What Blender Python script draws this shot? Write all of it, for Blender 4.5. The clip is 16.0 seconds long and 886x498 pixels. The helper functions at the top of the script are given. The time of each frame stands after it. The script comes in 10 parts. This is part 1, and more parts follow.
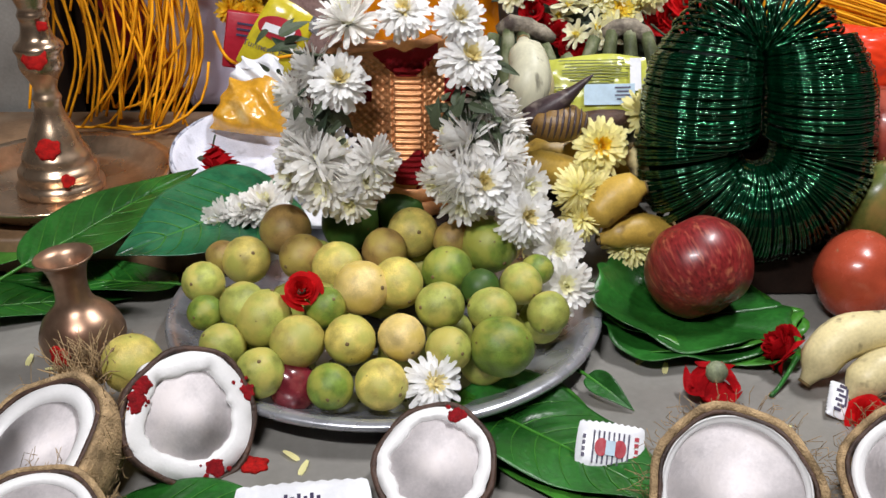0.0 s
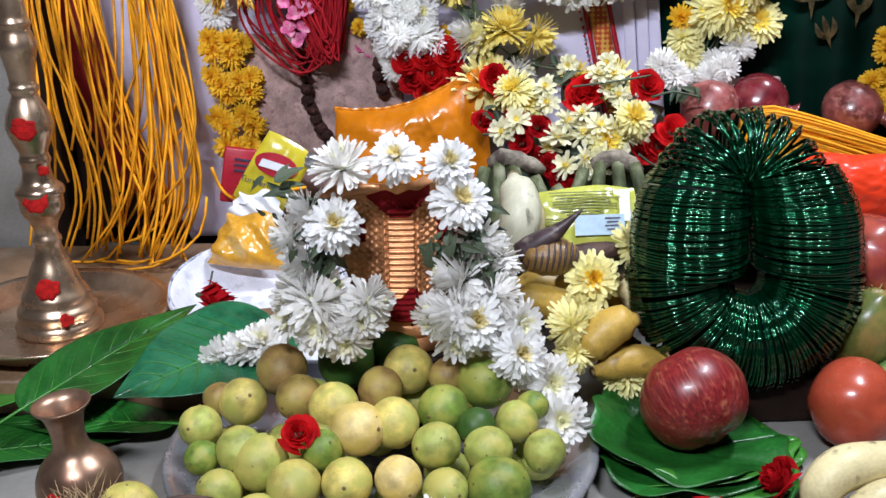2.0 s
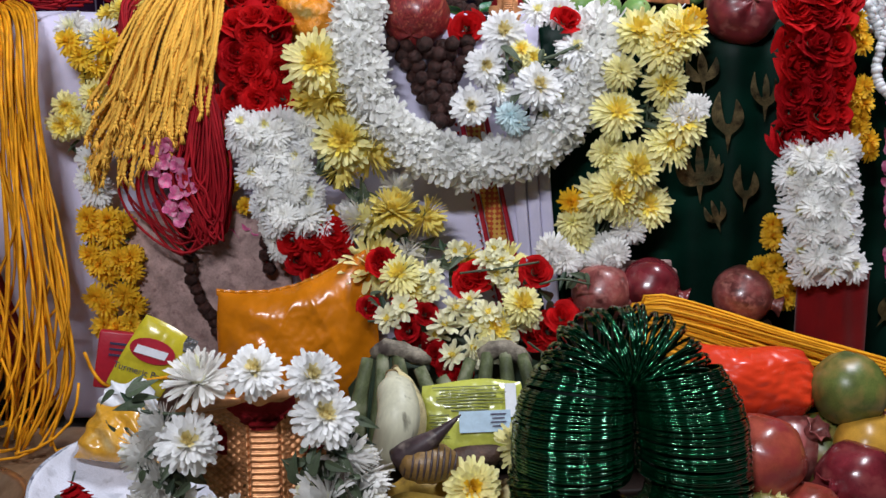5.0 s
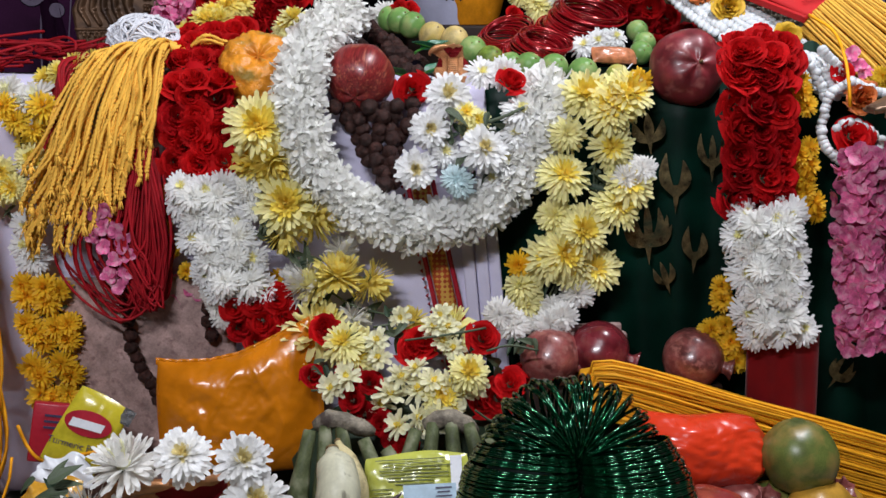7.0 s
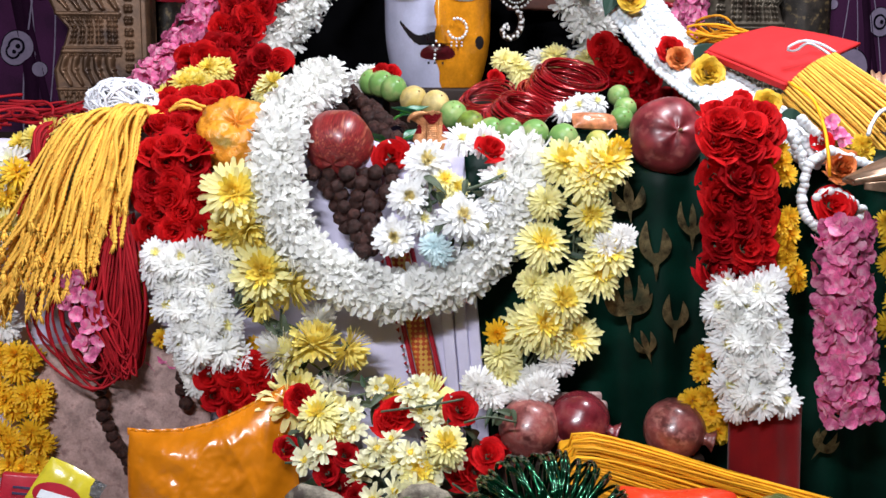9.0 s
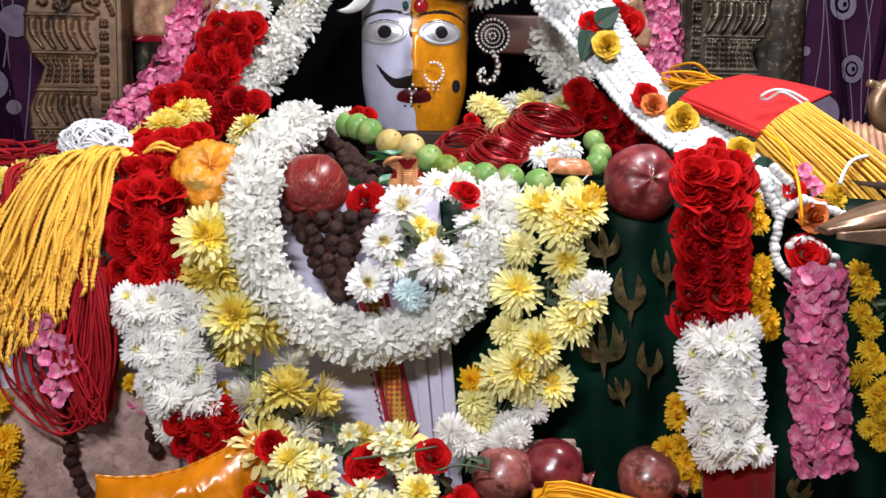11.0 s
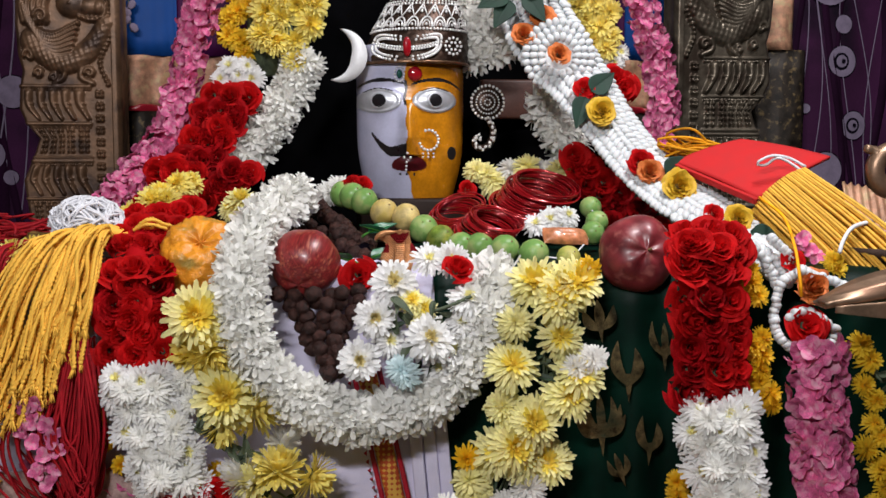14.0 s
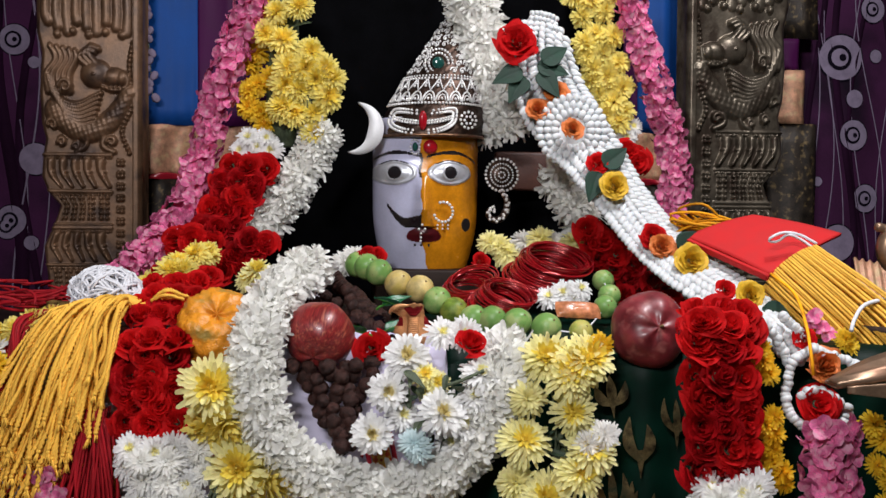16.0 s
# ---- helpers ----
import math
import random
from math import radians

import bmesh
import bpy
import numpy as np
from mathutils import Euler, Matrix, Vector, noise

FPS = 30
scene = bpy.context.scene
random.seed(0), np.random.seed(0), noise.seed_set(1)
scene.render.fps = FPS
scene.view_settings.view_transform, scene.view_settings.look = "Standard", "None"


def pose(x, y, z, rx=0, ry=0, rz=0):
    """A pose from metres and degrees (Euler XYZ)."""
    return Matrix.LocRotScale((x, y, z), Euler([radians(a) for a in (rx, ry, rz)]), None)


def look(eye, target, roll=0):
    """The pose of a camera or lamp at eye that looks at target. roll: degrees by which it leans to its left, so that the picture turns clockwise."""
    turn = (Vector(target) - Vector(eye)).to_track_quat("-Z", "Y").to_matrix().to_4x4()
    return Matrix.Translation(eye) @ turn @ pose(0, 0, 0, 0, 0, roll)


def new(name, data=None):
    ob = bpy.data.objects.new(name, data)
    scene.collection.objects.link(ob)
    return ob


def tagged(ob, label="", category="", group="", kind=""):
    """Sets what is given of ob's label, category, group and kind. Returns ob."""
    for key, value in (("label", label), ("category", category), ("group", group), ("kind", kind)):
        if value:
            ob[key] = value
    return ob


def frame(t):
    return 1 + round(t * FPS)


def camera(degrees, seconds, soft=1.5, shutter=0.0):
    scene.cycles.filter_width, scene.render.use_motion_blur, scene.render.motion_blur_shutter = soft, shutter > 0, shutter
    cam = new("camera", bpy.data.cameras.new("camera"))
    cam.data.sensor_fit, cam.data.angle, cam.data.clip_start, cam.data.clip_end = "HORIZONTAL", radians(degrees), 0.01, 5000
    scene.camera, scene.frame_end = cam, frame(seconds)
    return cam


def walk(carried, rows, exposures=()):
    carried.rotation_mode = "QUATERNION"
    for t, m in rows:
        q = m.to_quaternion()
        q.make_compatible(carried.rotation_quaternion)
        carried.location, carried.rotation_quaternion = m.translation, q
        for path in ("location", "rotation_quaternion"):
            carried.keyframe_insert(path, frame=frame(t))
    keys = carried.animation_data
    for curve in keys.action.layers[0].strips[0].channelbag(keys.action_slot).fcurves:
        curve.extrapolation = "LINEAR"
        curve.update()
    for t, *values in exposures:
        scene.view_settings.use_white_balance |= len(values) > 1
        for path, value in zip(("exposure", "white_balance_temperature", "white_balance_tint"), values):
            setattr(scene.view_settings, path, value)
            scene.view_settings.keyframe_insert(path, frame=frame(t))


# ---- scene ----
cam = camera(45.2, 16.0)
METRES, EYE, TILT, LEAN, TURN = 0.27, 0.45, -26.0, 0.0, 0.0
ROWS = [
    (0.0, 0.0, 0.0, 0.0, 0.0, 0.0, -0.0),
    (0.5, -0.0068, -0.0049, 0.0199, -0.09, 0.8, 0.07),
    (1.0, -0.0133, -0.0274, 0.058, 0.7, 2.68, 0.68),
    (1.5, -0.0035, -0.0437, 0.0796, 0.37, 4.28, 1.08),
    (2.0, 0.0166, -0.0424, 0.0956, 0.04, 5.56, 1.15),
    (2.5, 0.0447, -0.0335, 0.1356, -0.72, 7.27, 1.28),
    (3.0, 0.0848, -0.0185, 0.1913, -1.5, 8.97, 1.39),
    (3.5, 0.1038, -0.0116, 0.2273, -2.0, 9.81, 1.51),
    (4.0, 0.1341, 0.0083, 0.2598, -2.32, 10.42, 1.66),
    (4.5, 0.1727, 0.0334, 0.3052, -2.86, 11.34, 1.62),
    (7.0, 0.2927, 0.0977, 0.4429, -5.02, 14.29, 2.53),
    (7.5, 0.314, 0.11, 0.4727, -5.24, 14.92, 2.71),
    (8.0, 0.3349, 0.1168, 0.4979, -5.41, 15.42, 2.75),
    (8.5, 0.3397, 0.1118, 0.5124, -5.65, 16.23, 2.53),
    (9.0, 0.3476, 0.1132, 0.5284, -5.51, 16.78, 2.47),
    (11.5, 0.3636, 0.1051, 0.6003, -7.01, 19.02, 2.6),
    (12.0, 0.3694, 0.0995, 0.6314, -7.02, 19.45, 2.79),
    (12.5, 0.3744, 0.1006, 0.6247, -6.89, 19.95, 2.63),
    (13.0, 0.3949, 0.1034, 0.6524, -6.73, 20.25, 2.76),
    (13.5, 0.4209, 0.1175, 0.6651, -6.63, 20.79, 2.79),
    (14.0, 0.4351, 0.1196, 0.689, -5.97, 21.06, 2.95),
    (14.5, 0.4484, 0.1152, 0.704, -5.76, 21.71, 2.8),
    (15.0, 0.4445, 0.0933, 0.7093, -5.52, 22.47, 2.5),
    (15.5, 0.4347, 0.0716, 0.7283, -5.55, 23.4, 2.42),
    (16.0, 0.4296, 0.0559, 0.7255, -5.52, 24.24, 2.13),
]
walk(cam, [(t, pose(0, 0, EYE, TILT, LEAN, TURN) @ pose(METRES * x, METRES * y, METRES * z, 90 + pitch, roll, yaw)) for t, x, y, z, yaw, pitch, roll in ROWS],
     [(0, 0.42, 6500, 10.0), (0.5, 0.08, 6500, 10.0), (1, 0.16, 6400, 10.0), (1.5, 0.43, 6000, 10.0), (2, 0.57, 5850, 10.0), (2.5, 0.66, 5800, 10.0), (3, 0.36, 5800, 10.0), (3.5, 0.15, 5800, 10.0), (4, 0.06, 5800, 10.0), (4.5, -0.02, 5960, 10.0), (7, -0.13, 6130, 10.0), (7.5, -0.10, 6130, 10.0), (8, 0.08, 6080, 10.0), (8.5, 0.34, 6080, 10.0), (9, 0.50, 6080, 10.0), (11.5, 0.33, 6520, 10.0), (12, 0.27, 6540, 10.0), (12.5, 0.15, 6540, 10.0), (13, 0.05, 6540, 10.0), (13.5, -0.02, 6540, 10.0), (14, -0.12, 6540, 10.0), (14.5, -0.25, 6540, 10.0), (15, -0.27, 6540, 10.0), (15.5, -0.26, 6540, 10.0), (16, -0.17, 6500, 10.0)])

# ---- light: a night-time room; unseen key lamp above, added fill lamp behind the viewer ----
world = bpy.data.worlds.new("room_dark")
scene.world = world
world.use_nodes = True
world.node_tree.nodes["Background"].inputs[0].default_value = (0.85, 0.9, 1.0, 1)
world.node_tree.nodes["Background"].inputs[1].default_value = 0.002


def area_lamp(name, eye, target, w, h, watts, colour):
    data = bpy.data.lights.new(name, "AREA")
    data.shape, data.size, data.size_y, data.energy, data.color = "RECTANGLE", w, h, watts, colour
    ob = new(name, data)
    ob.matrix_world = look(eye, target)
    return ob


# both sources are unseen; the left one is an added front fill
area_lamp("key_lamp_right", (0.64, 0.84, 1.62), (0.2, 0.95, 0.30), 0.42, 0.10, 17.5, (0.985, 0.975, 1.0))
area_lamp("fill_lamp_left", (-0.30, -0.30, 1.34), (0.2, 1.2, 1.20), 0.42, 0.09, 23.0, (0.985, 0.975, 1.0))
scene.view_settings.exposure = 0.0

FLOOR = 0.015
STEP = 0.05


# ---- mesh helpers ----
class Geo:
    """Vertices and faces of one mesh, with a material slot for each face."""

    def __init__(self):
        self.v, self.f, self.m = [], [], []

    def add(self, data, matrix=None, slot=0):
        v, f = data[0], data[1]
        s = data[2] if len(data) > 2 else None
        n = len(self.v)
        self.v += [tuple(matrix @ Vector(p)) for p in v] if matrix is not None else [tuple(p) for p in v]
        self.f += [tuple(n + i for i in q) for q in f]
        self.m += list(s) if s is not None else [slot] * len(f)
        return self


def mesh(name, data, mats, smooth=True):
    if isinstance(data, Geo):
        data = (data.v, data.f, data.m)
    me = bpy.data.meshes.new(name)
    me.from_pydata([tuple(p) for p in data[0]], [], [tuple(q) for q in data[1]])
    for m in mats if isinstance(mats, (list, tuple)) else [mats]:
        me.materials.append(m)
    if len(data) > 2 and data[2] is not None:
        me.polygons.foreach_set("material_index", list(data[2]))
    me.polygons.foreach_set("use_smooth", [smooth] * len(me.polygons))
    me.update()
    return me


def thing(name, me=None, m=None, label="", category="", group="", kind=""):
    ob = new(name, me)
    if m is not None:
        ob.matrix_world = m
    return tagged(ob, label, category, group, kind)


def part(name, me, parent, m=None, label="", kind=""):
    """A mesh under a thing, its pose given in the thing's own space."""
    ob = new(name, me)
    ob.parent = parent
    if m is not None:
        ob.matrix_basis = m
    return tagged(ob, label, kind=kind)


def at(p, s=1.0, n=None, spin=0.0):
    """A pose at p whose z axis points along n, with a scale."""
    q = Vector(n).normalized().to_track_quat("Z", "Y").to_matrix().to_4x4() if n is not None else Matrix.Identity(4)
    k = s if isinstance(s, (tuple, list)) else (s, s, s)
    return Matrix.Translation(p) @ q @ Matrix.Rotation(spin, 4, "Z") @ Matrix.Diagonal((*k, 1))


def spline(points, n):
    """n points evenly spread along a smooth line through the points."""
    p = [Vector(a) for a in points]
    p = [2 * p[0] - p[1]] + p + [2 * p[-1] - p[-2]]
    out = []
    for i in range(1, len(p) - 2):
        for k in range(24):
            t = k / 24
            out.append(0.5 * (2 * p[i] + (p[i + 1] - p[i - 1]) * t + (2 * p[i - 1] - 5 * p[i] + 4 * p[i + 1] - p[i + 2]) * t * t
                              + (3 * p[i] - p[i - 1] - 3 * p[i + 1] + p[i + 2]) * t ** 3))
    out.append(p[-2])
    d = np.array([0.0] + [(out[i + 1] - out[i]).length for i in range(len(out) - 1)]).cumsum()
    arr = np.array([tuple(a) for a in out])
    s = np.linspace(0, d[-1], n)
    return [Vector((np.interp(x, d, arr[:, 0]), np.interp(x, d, arr[:, 1]), np.interp(x, d, arr[:, 2]))) for x in s]


def length(points):
    return sum((Vector(points[i + 1]) - Vector(points[i])).length for i in range(len(points) - 1))


def tube(points, r, sides=6, closed=False, slot=0):
    """A tube along points; r is one radius or one for each point."""
    pts = [Vector(p) for p in points]
    n = len(pts)
    v, f = [], []
    t0 = (pts[1] - pts[0]).normalized()
    u = t0.orthogonal().normalized()
    for i in range(n):
        a = pts[(i + 1) % n] if closed else pts[min(i + 1, n - 1)]
        b = pts[i - 1] if closed else pts[max(i - 1, 0)]
        t = (a - b)
        t = t.normalized() if t.length > 1e-9 else t0
        u = (u - t * u.dot(t))
        u = u.normalized() if u.length > 1e-6 else t.orthogonal().normalized()
        w = t.cross(u)
        rr = r[i] if isinstance(r, (list, tuple)) else r
        for k in range(sides):
            c = 2 * math.pi * k / sides
            v.append(pts[i] + (u * math.cos(c) + w * math.sin(c)) * rr)
    for i in range(n if closed else n - 1):
        j = (i + 1) % n
        for k in range(sides):
            l = (k + 1) % sides
            f.append((i * sides + k, i * sides + l, j * sides + l, j * sides + k))
    if not closed:
        f.append(tuple(range(sides - 1, -1, -1)))
        f.append(tuple((n - 1) * sides + k for k in range(sides)))
    return v, f, [slot] * len(f)


def lathe(profile, sides=32, slot=0, lump=None):
    """A turned body from (radius, height) pairs."""
    v, f = [], []
    for r, z in profile:
        for k in range(sides):
            a = 2 * math.pi * k / sides
            g = lump(a, z) if lump else 1.0
            v.append((r * g * math.cos(a), r * g * math.sin(a), z))
    for i in range(len(profile) - 1):
        for k in range(sides):
            l = (k + 1) % sides
            f.append((i * sides + k, i * sides + l, (i + 1) * sides + l, (i + 1) * sides + k))
    f.append(tuple(range(sides - 1, -1, -1)))
    f.append(tuple((len(profile) - 1) * sides + k for k in range(sides)))
    return v, f, [slot] * len(f)


def smooth_profile(keys, n=40):
    """(radius, height) keys joined by a smooth line."""
    return [(max(p.x, 0.0004), p.z) for p in spline([(r, 0, z) for r, z in keys], n)]


def ball(r=1.0, u=16, w=10, lump=None, slot=0):
    prof = [(math.sin(math.pi * i / w), -math.cos(math.pi * i / w)) for i in range(1, w)]
    v = [(0, 0, -1)]
    for a, z in prof:
        v += [(a * math.cos(2 * math.pi * k / u), a * math.sin(2 * math.pi * k / u), z) for k in range(u)]
    v.append((0, 0, 1))
    f = [(0, 1 + (k + 1) % u, 1 + k) for k in range(u)]
    for i in range(w - 2):
        for k in range(u):
            l = (k + 1) % u
            f.append((1 + i * u + k, 1 + i * u + l, 1 + (i + 1) * u + l, 1 + (i + 1) * u + k))
    e = len(v) - 1
    f += [(e, 1 + (w - 2) * u + k, 1 + (w - 2) * u + (k + 1) % u) for k in range(u)]
    out = []
    for p in v:
        q = Vector(p)
        out.append(tuple(q * r * (lump(q) if lump else 1.0)))
    return out, f, [slot] * len(f)


def sheet(fn, nu, nv, thick, slot=0):
    """A closed cloth or slab: fn(u, v) gives its front, and it goes back by thick along the surface's normal."""
    P = [[Vector(fn(i / nu, j / nv)) for i in range(nu + 1)] for j in range(nv + 1)]
    v, f = [], []
    for side in (0, 1):
        for j in range(nv + 1):
            for i in range(nu + 1):
                a = P[j][min(i + 1, nu)] - P[j][max(i - 1, 0)]
                b = P[min(j + 1, nv)][i] - P[max(j - 1, 0)][i]
                n = a.cross(b)
                n = n.normalized() if n.length > 1e-12 else Vector((0, -1, 0))
                v.append(P[j][i] - n * thick * side)
    w, h = nu + 1, (nu + 1) * (nv + 1)
    for j in range(nv):
        for i in range(nu):
            q = (j * w + i, j * w + i + 1, (j + 1) * w + i + 1, (j + 1) * w + i)
            f.append(q)
            f.append(tuple(h + k for k in reversed(q)))
    for i in range(nu):
        f.append((i + 1, i, h + i, h + i + 1))
        k = nv * w + i
        f.append((k, k + 1, h + k + 1, h + k))
    for j in range(nv):
        f.append((j * w, (j + 1) * w, h + (j + 1) * w, h + j * w))
        k = j * w + nu
        f.append((k + w, k, h + k, h + k + w))
    return v, f, [slot] * len(f)


def box(x0, y0, z0, x1, y1, z1, bevel=0.0, slot=0):
    bm = bmesh.new()
    bmesh.ops.create_cube(bm, size=1)
    for p in bm.verts:
        p.co = Vector(((p.co.x + 0.5) * (x1 - x0) + x0, (p.co.y + 0.5) * (y1 - y0) + y0, (p.co.z + 0.5) * (z1 - z0) + z0))
    if bevel:
        bmesh.ops.bevel(bm, geom=bm.edges[:], offset=bevel, segments=2, profile=0.5, affect="EDGES")
    bm.verts.ensure_lookup_table()
    data = ([tuple(p.co) for p in bm.verts], [tuple(p.index for p in q.verts) for q in bm.faces])
    bm.free()
    return data[0], data[1], [slot] * len(data[1])


def wob(p, s, seed=0.0):
    return noise.noise(Vector((p[0] * s + seed * 7.3, p[1] * s - seed * 3.1, p[2] * s + seed)))


# ---- materials ----
def mat(name, base, rough=0.5, metal=0.0, var=0.15, scale=40.0, fine=300.0, bump=0.1, coat=0.0, second=None, second_at=0.6, second_scale=25.0, spots=None, spot_scale=14.0, spot_at=0.72,
        rand=0.0, sss=0.0, spec=0.5, trans=0.0, stretch=None, thin=0.0, sheen=0.0):
    """Base colour with stains and grain at two scales, a second colour in patches, and fine relief."""
    m = bpy.data.materials.new(name)
    m.use_nodes = True
    nt = m.node_tree
    N, L = nt.nodes, nt.links
    b = N["Principled BSDF"]
    tc = N.new("ShaderNodeTexCoord")
    oi = N.new("ShaderNodeObjectInfo")
    sh = N.new("ShaderNodeVectorMath")
    sh.operation = "MULTIPLY_ADD"
    comb = N.new("ShaderNodeCombineXYZ")
    for i in range(3):
        L.new(oi.outputs["Random"], comb.inputs[i])
    L.new(comb.outputs[0], sh.inputs[0])
    sh.inputs[1].default_value = (3.7, 5.1, 7.9)
    L.new(tc.outputs["Object"], sh.inputs[2])
    if stretch:
        st = N.new("ShaderNodeVectorMath")
        st.operation = "MULTIPLY"
        st.inputs[1].default_value = stretch
        L.new(tc.outputs["Object"], st.inputs[0])
        L.new(st.outputs[0], sh.inputs[2])
    n1 = N.new("ShaderNodeTexNoise")
    n1.inputs["Scale"].default_value, n1.inputs["Detail"].default_value = scale, 4
    n2 = N.new("ShaderNodeTexNoise")
    n2.inputs["Scale"].default_value, n2.inputs["Detail"].default_value = fine, 3
    for n in (n1, n2):
        L.new(sh.outputs[0], n.inputs["Vector"])
    r = N.new("ShaderNodeValToRGB")
    lo = tuple(max(c * (1 - 1.6 * var), 0) for c in base)
    hi = tuple(min(c * (1 + 1.6 * var), 1) for c in base)
    r.color_ramp.elements[0].position, r.color_ramp.elements[0].color = 0.3, (*lo, 1)
    r.color_ramp.elements[1].position, r.color_ramp.elements[1].color = 0.7, (*hi, 1)
    L.new(n1.outputs["Fac"], r.inputs[0])
    col = r.outputs[0]
    g = N.new("ShaderNodeMix")
    g.data_type, g.blend_type = "RGBA", "MULTIPLY"
    g.inputs["Factor"].default_value = 1.0
    gr = N.new("ShaderNodeMapRange")
    gr.inputs["From Min"].default_value, gr.inputs["From Max"].default_value = 0.3, 0.7
    gr.inputs["To Min"].default_value, gr.inputs["To Max"].default_value = 1 - var * 0.8, 1 + var * 0.4
    L.new(n2.outputs["Fac"], gr.inputs[0])
    L.new(col, g.inputs["A"])
    L.new(gr.outputs[0], g.inputs["B"])
    col = g.outputs["Result"]
    if second is not None:
        n3 = N.new("ShaderNodeTexNoise")
        n3.inputs["Scale"].default_value, n3.inputs["Detail"].default_value = second_scale, 5
        L.new(sh.outputs[0], n3.inputs["Vector"])
        k = N.new("ShaderNodeMapRange")
        k.inputs["From Min"].default_value, k.inputs["From Max"].default_value = second_at - 0.08, second_at + 0.08
        L.new(n3.outputs["Fac"], k.inputs[0])
        x = N.new("ShaderNodeMix")
        x.data_type = "RGBA"
        L.new(k.outputs[0], x.inputs["Factor"])
        L.new(col, x.inputs["A"])
        x.inputs["B"].default_value = (*second, 1)
        col = x.outputs["Result"]
    if spots is not None:
        n4 = N.new("ShaderNodeTexNoise")
        n4.inputs["Scale"].default_value, n4.inputs["Detail"].default_value = spot_scale, 2
        L.new(sh.outputs[0], n4.inputs["Vector"])
        k = N.new("ShaderNodeMapRange")
        k.inputs["From Min"].default_value, k.inputs["From Max"].default_value = spot_at - 0.02, spot_at + 0.03
        L.new(n4.outputs["Fac"], k.inputs[0])
        x = N.new("ShaderNodeMix")
        x.data_type = "RGBA"
        L.new(k.outputs[0], x.inputs["Factor"])
        L.new(col, x.inputs["A"])
        x.inputs["B"].default_value = (*spots, 1)
        col = x.outputs["Result"]
    if rand:
        h = N.new("ShaderNodeHueSaturation")
        k = N.new("ShaderNodeMapRange")
        k.inputs["To Min"].default_value, k.inputs["To Max"].default_value = 1 - rand, 1 + rand
        L.new(oi.outputs["Random"], k.inputs[0])
        L.new(k.outputs[0], h.inputs["Value"])
        L.new(col, h.inputs["Color"])
        col = h.outputs[0]
    L.new(col, b.inputs["Base Color"])
    b.inputs["Metallic"].default_value = metal
    rr = N.new("ShaderNodeMapRange")
    rr.inputs["To Min"].default_value, rr.inputs["To Max"].default_value = max(rough - 0.12, 0.04), min(rough + 0.12, 1)
    L.new(n1.outputs["Fac"], rr.inputs[0])
    L.new(rr.outputs[0], b.inputs["Roughness"])
    b.inputs["Coat Weight"].default_value = coat
    b.inputs["Coat Roughness"].default_value = 0.12
    b.inputs["Specular IOR Level"].default_value = spec
    b.inputs["Transmission Weight"].default_value = trans
    b.inputs["Sheen Weight"].default_value = sheen
    if sss:
        b.inputs["Subsurface Weight"].default_value = sss
        b.inputs["Subsurface Radius"].default_value = (0.006, 0.004, 0.003)
    if bump:
        bp = N.new("ShaderNodeBump")
        bp.inputs["Strength"].default_value, bp.inputs["Distance"].default_value = bump, 0.002
        L.new(n2.outputs["Fac"], bp.inputs["Height"])
        L.new(bp.outputs[0], b.inputs["Normal"])
    if thin:
        tr = N.new("ShaderNodeBsdfTranslucent")
        mx = N.new("ShaderNodeMixShader")
        mx.inputs[0].default_value = thin
        L.new(col, tr.inputs["Color"])
        L.new(b.outputs[0], mx.inputs[1])
        L.new(tr.outputs[0], mx.inputs[2])
        L.new(mx.outputs[0], N["Material Output"].inputs[0])
    return m


M = {}
M["floor"] = mat("grey_stone_floor", (0.235, 0.225, 0.205), 0.32, var=0.1, scale=9, fine=160, bump=0.04, second=(0.30, 0.28, 0.25), second_at=0.66, second_scale=14)
M["plank"] = mat("brown_plank", (0.2376, 0.1408, 0.0748), 0.45, var=0.22, scale=14, fine=180, bump=0.15, second=(0.3168, 0.22, 0.1408), second_scale=20)
M["dark_wood"] = mat("dark_wood", (0.018, 0.009, 0.006), 0.6, var=0.3, scale=30, spec=0.2)
M["rail_wood"] = mat("reddish_rail_wood", (0.0748, 0.02464, 0.01584), 0.5, var=0.25, scale=20, bump=0.1)
M["wall"] = mat("room_wall_paint", (0.12, 0.11, 0.10), 0.7, var=0.05, scale=3, bump=0.05)
M["panel"] = mat("grey_panel_paint", (0.264, 0.2552, 0.2332), 0.5, var=0.12, scale=18, bump=0.08, second=(0.176, 0.1672, 0.1496), second_at=0.68)
M["white_cloth"] = mat("white_cotton", (0.68, 0.64, 0.82), 0.8, var=0.05, scale=25, fine=900, bump=0.12, spec=0.15)
M["maroon_cloth"] = mat("maroon_silk", (0.30, 0.014, 0.014), 0.55, var=0.2, scale=25, fine=700, bump=0.2)
M["velvet"] = mat("dark_red_velvet", (0.17, 0.004, 0.006), 0.85, var=0.12, scale=30, fine=900, bump=0.25, sheen=0.15, spec=0.1)
M["green_silk"] = mat("green_silk", (0.0008, 0.015, 0.009), 0.5, var=0.3, scale=18, fine=900, bump=0.1, spec=0.10)
M["gold_zari"] = mat("gold_zari", (0.15, 0.115, 0.05), 0.4, metal=0.6, var=0.5, scale=120, fine=900, bump=0.4, second=(0.03, 0.04, 0.02), second_at=0.62, second_scale=60)
M["black_cloth"] = mat("black_cloth", (0.0015, 0.0015, 0.002), 0.8, var=0.3, scale=30, fine=600, bump=0.2, spec=0.03)
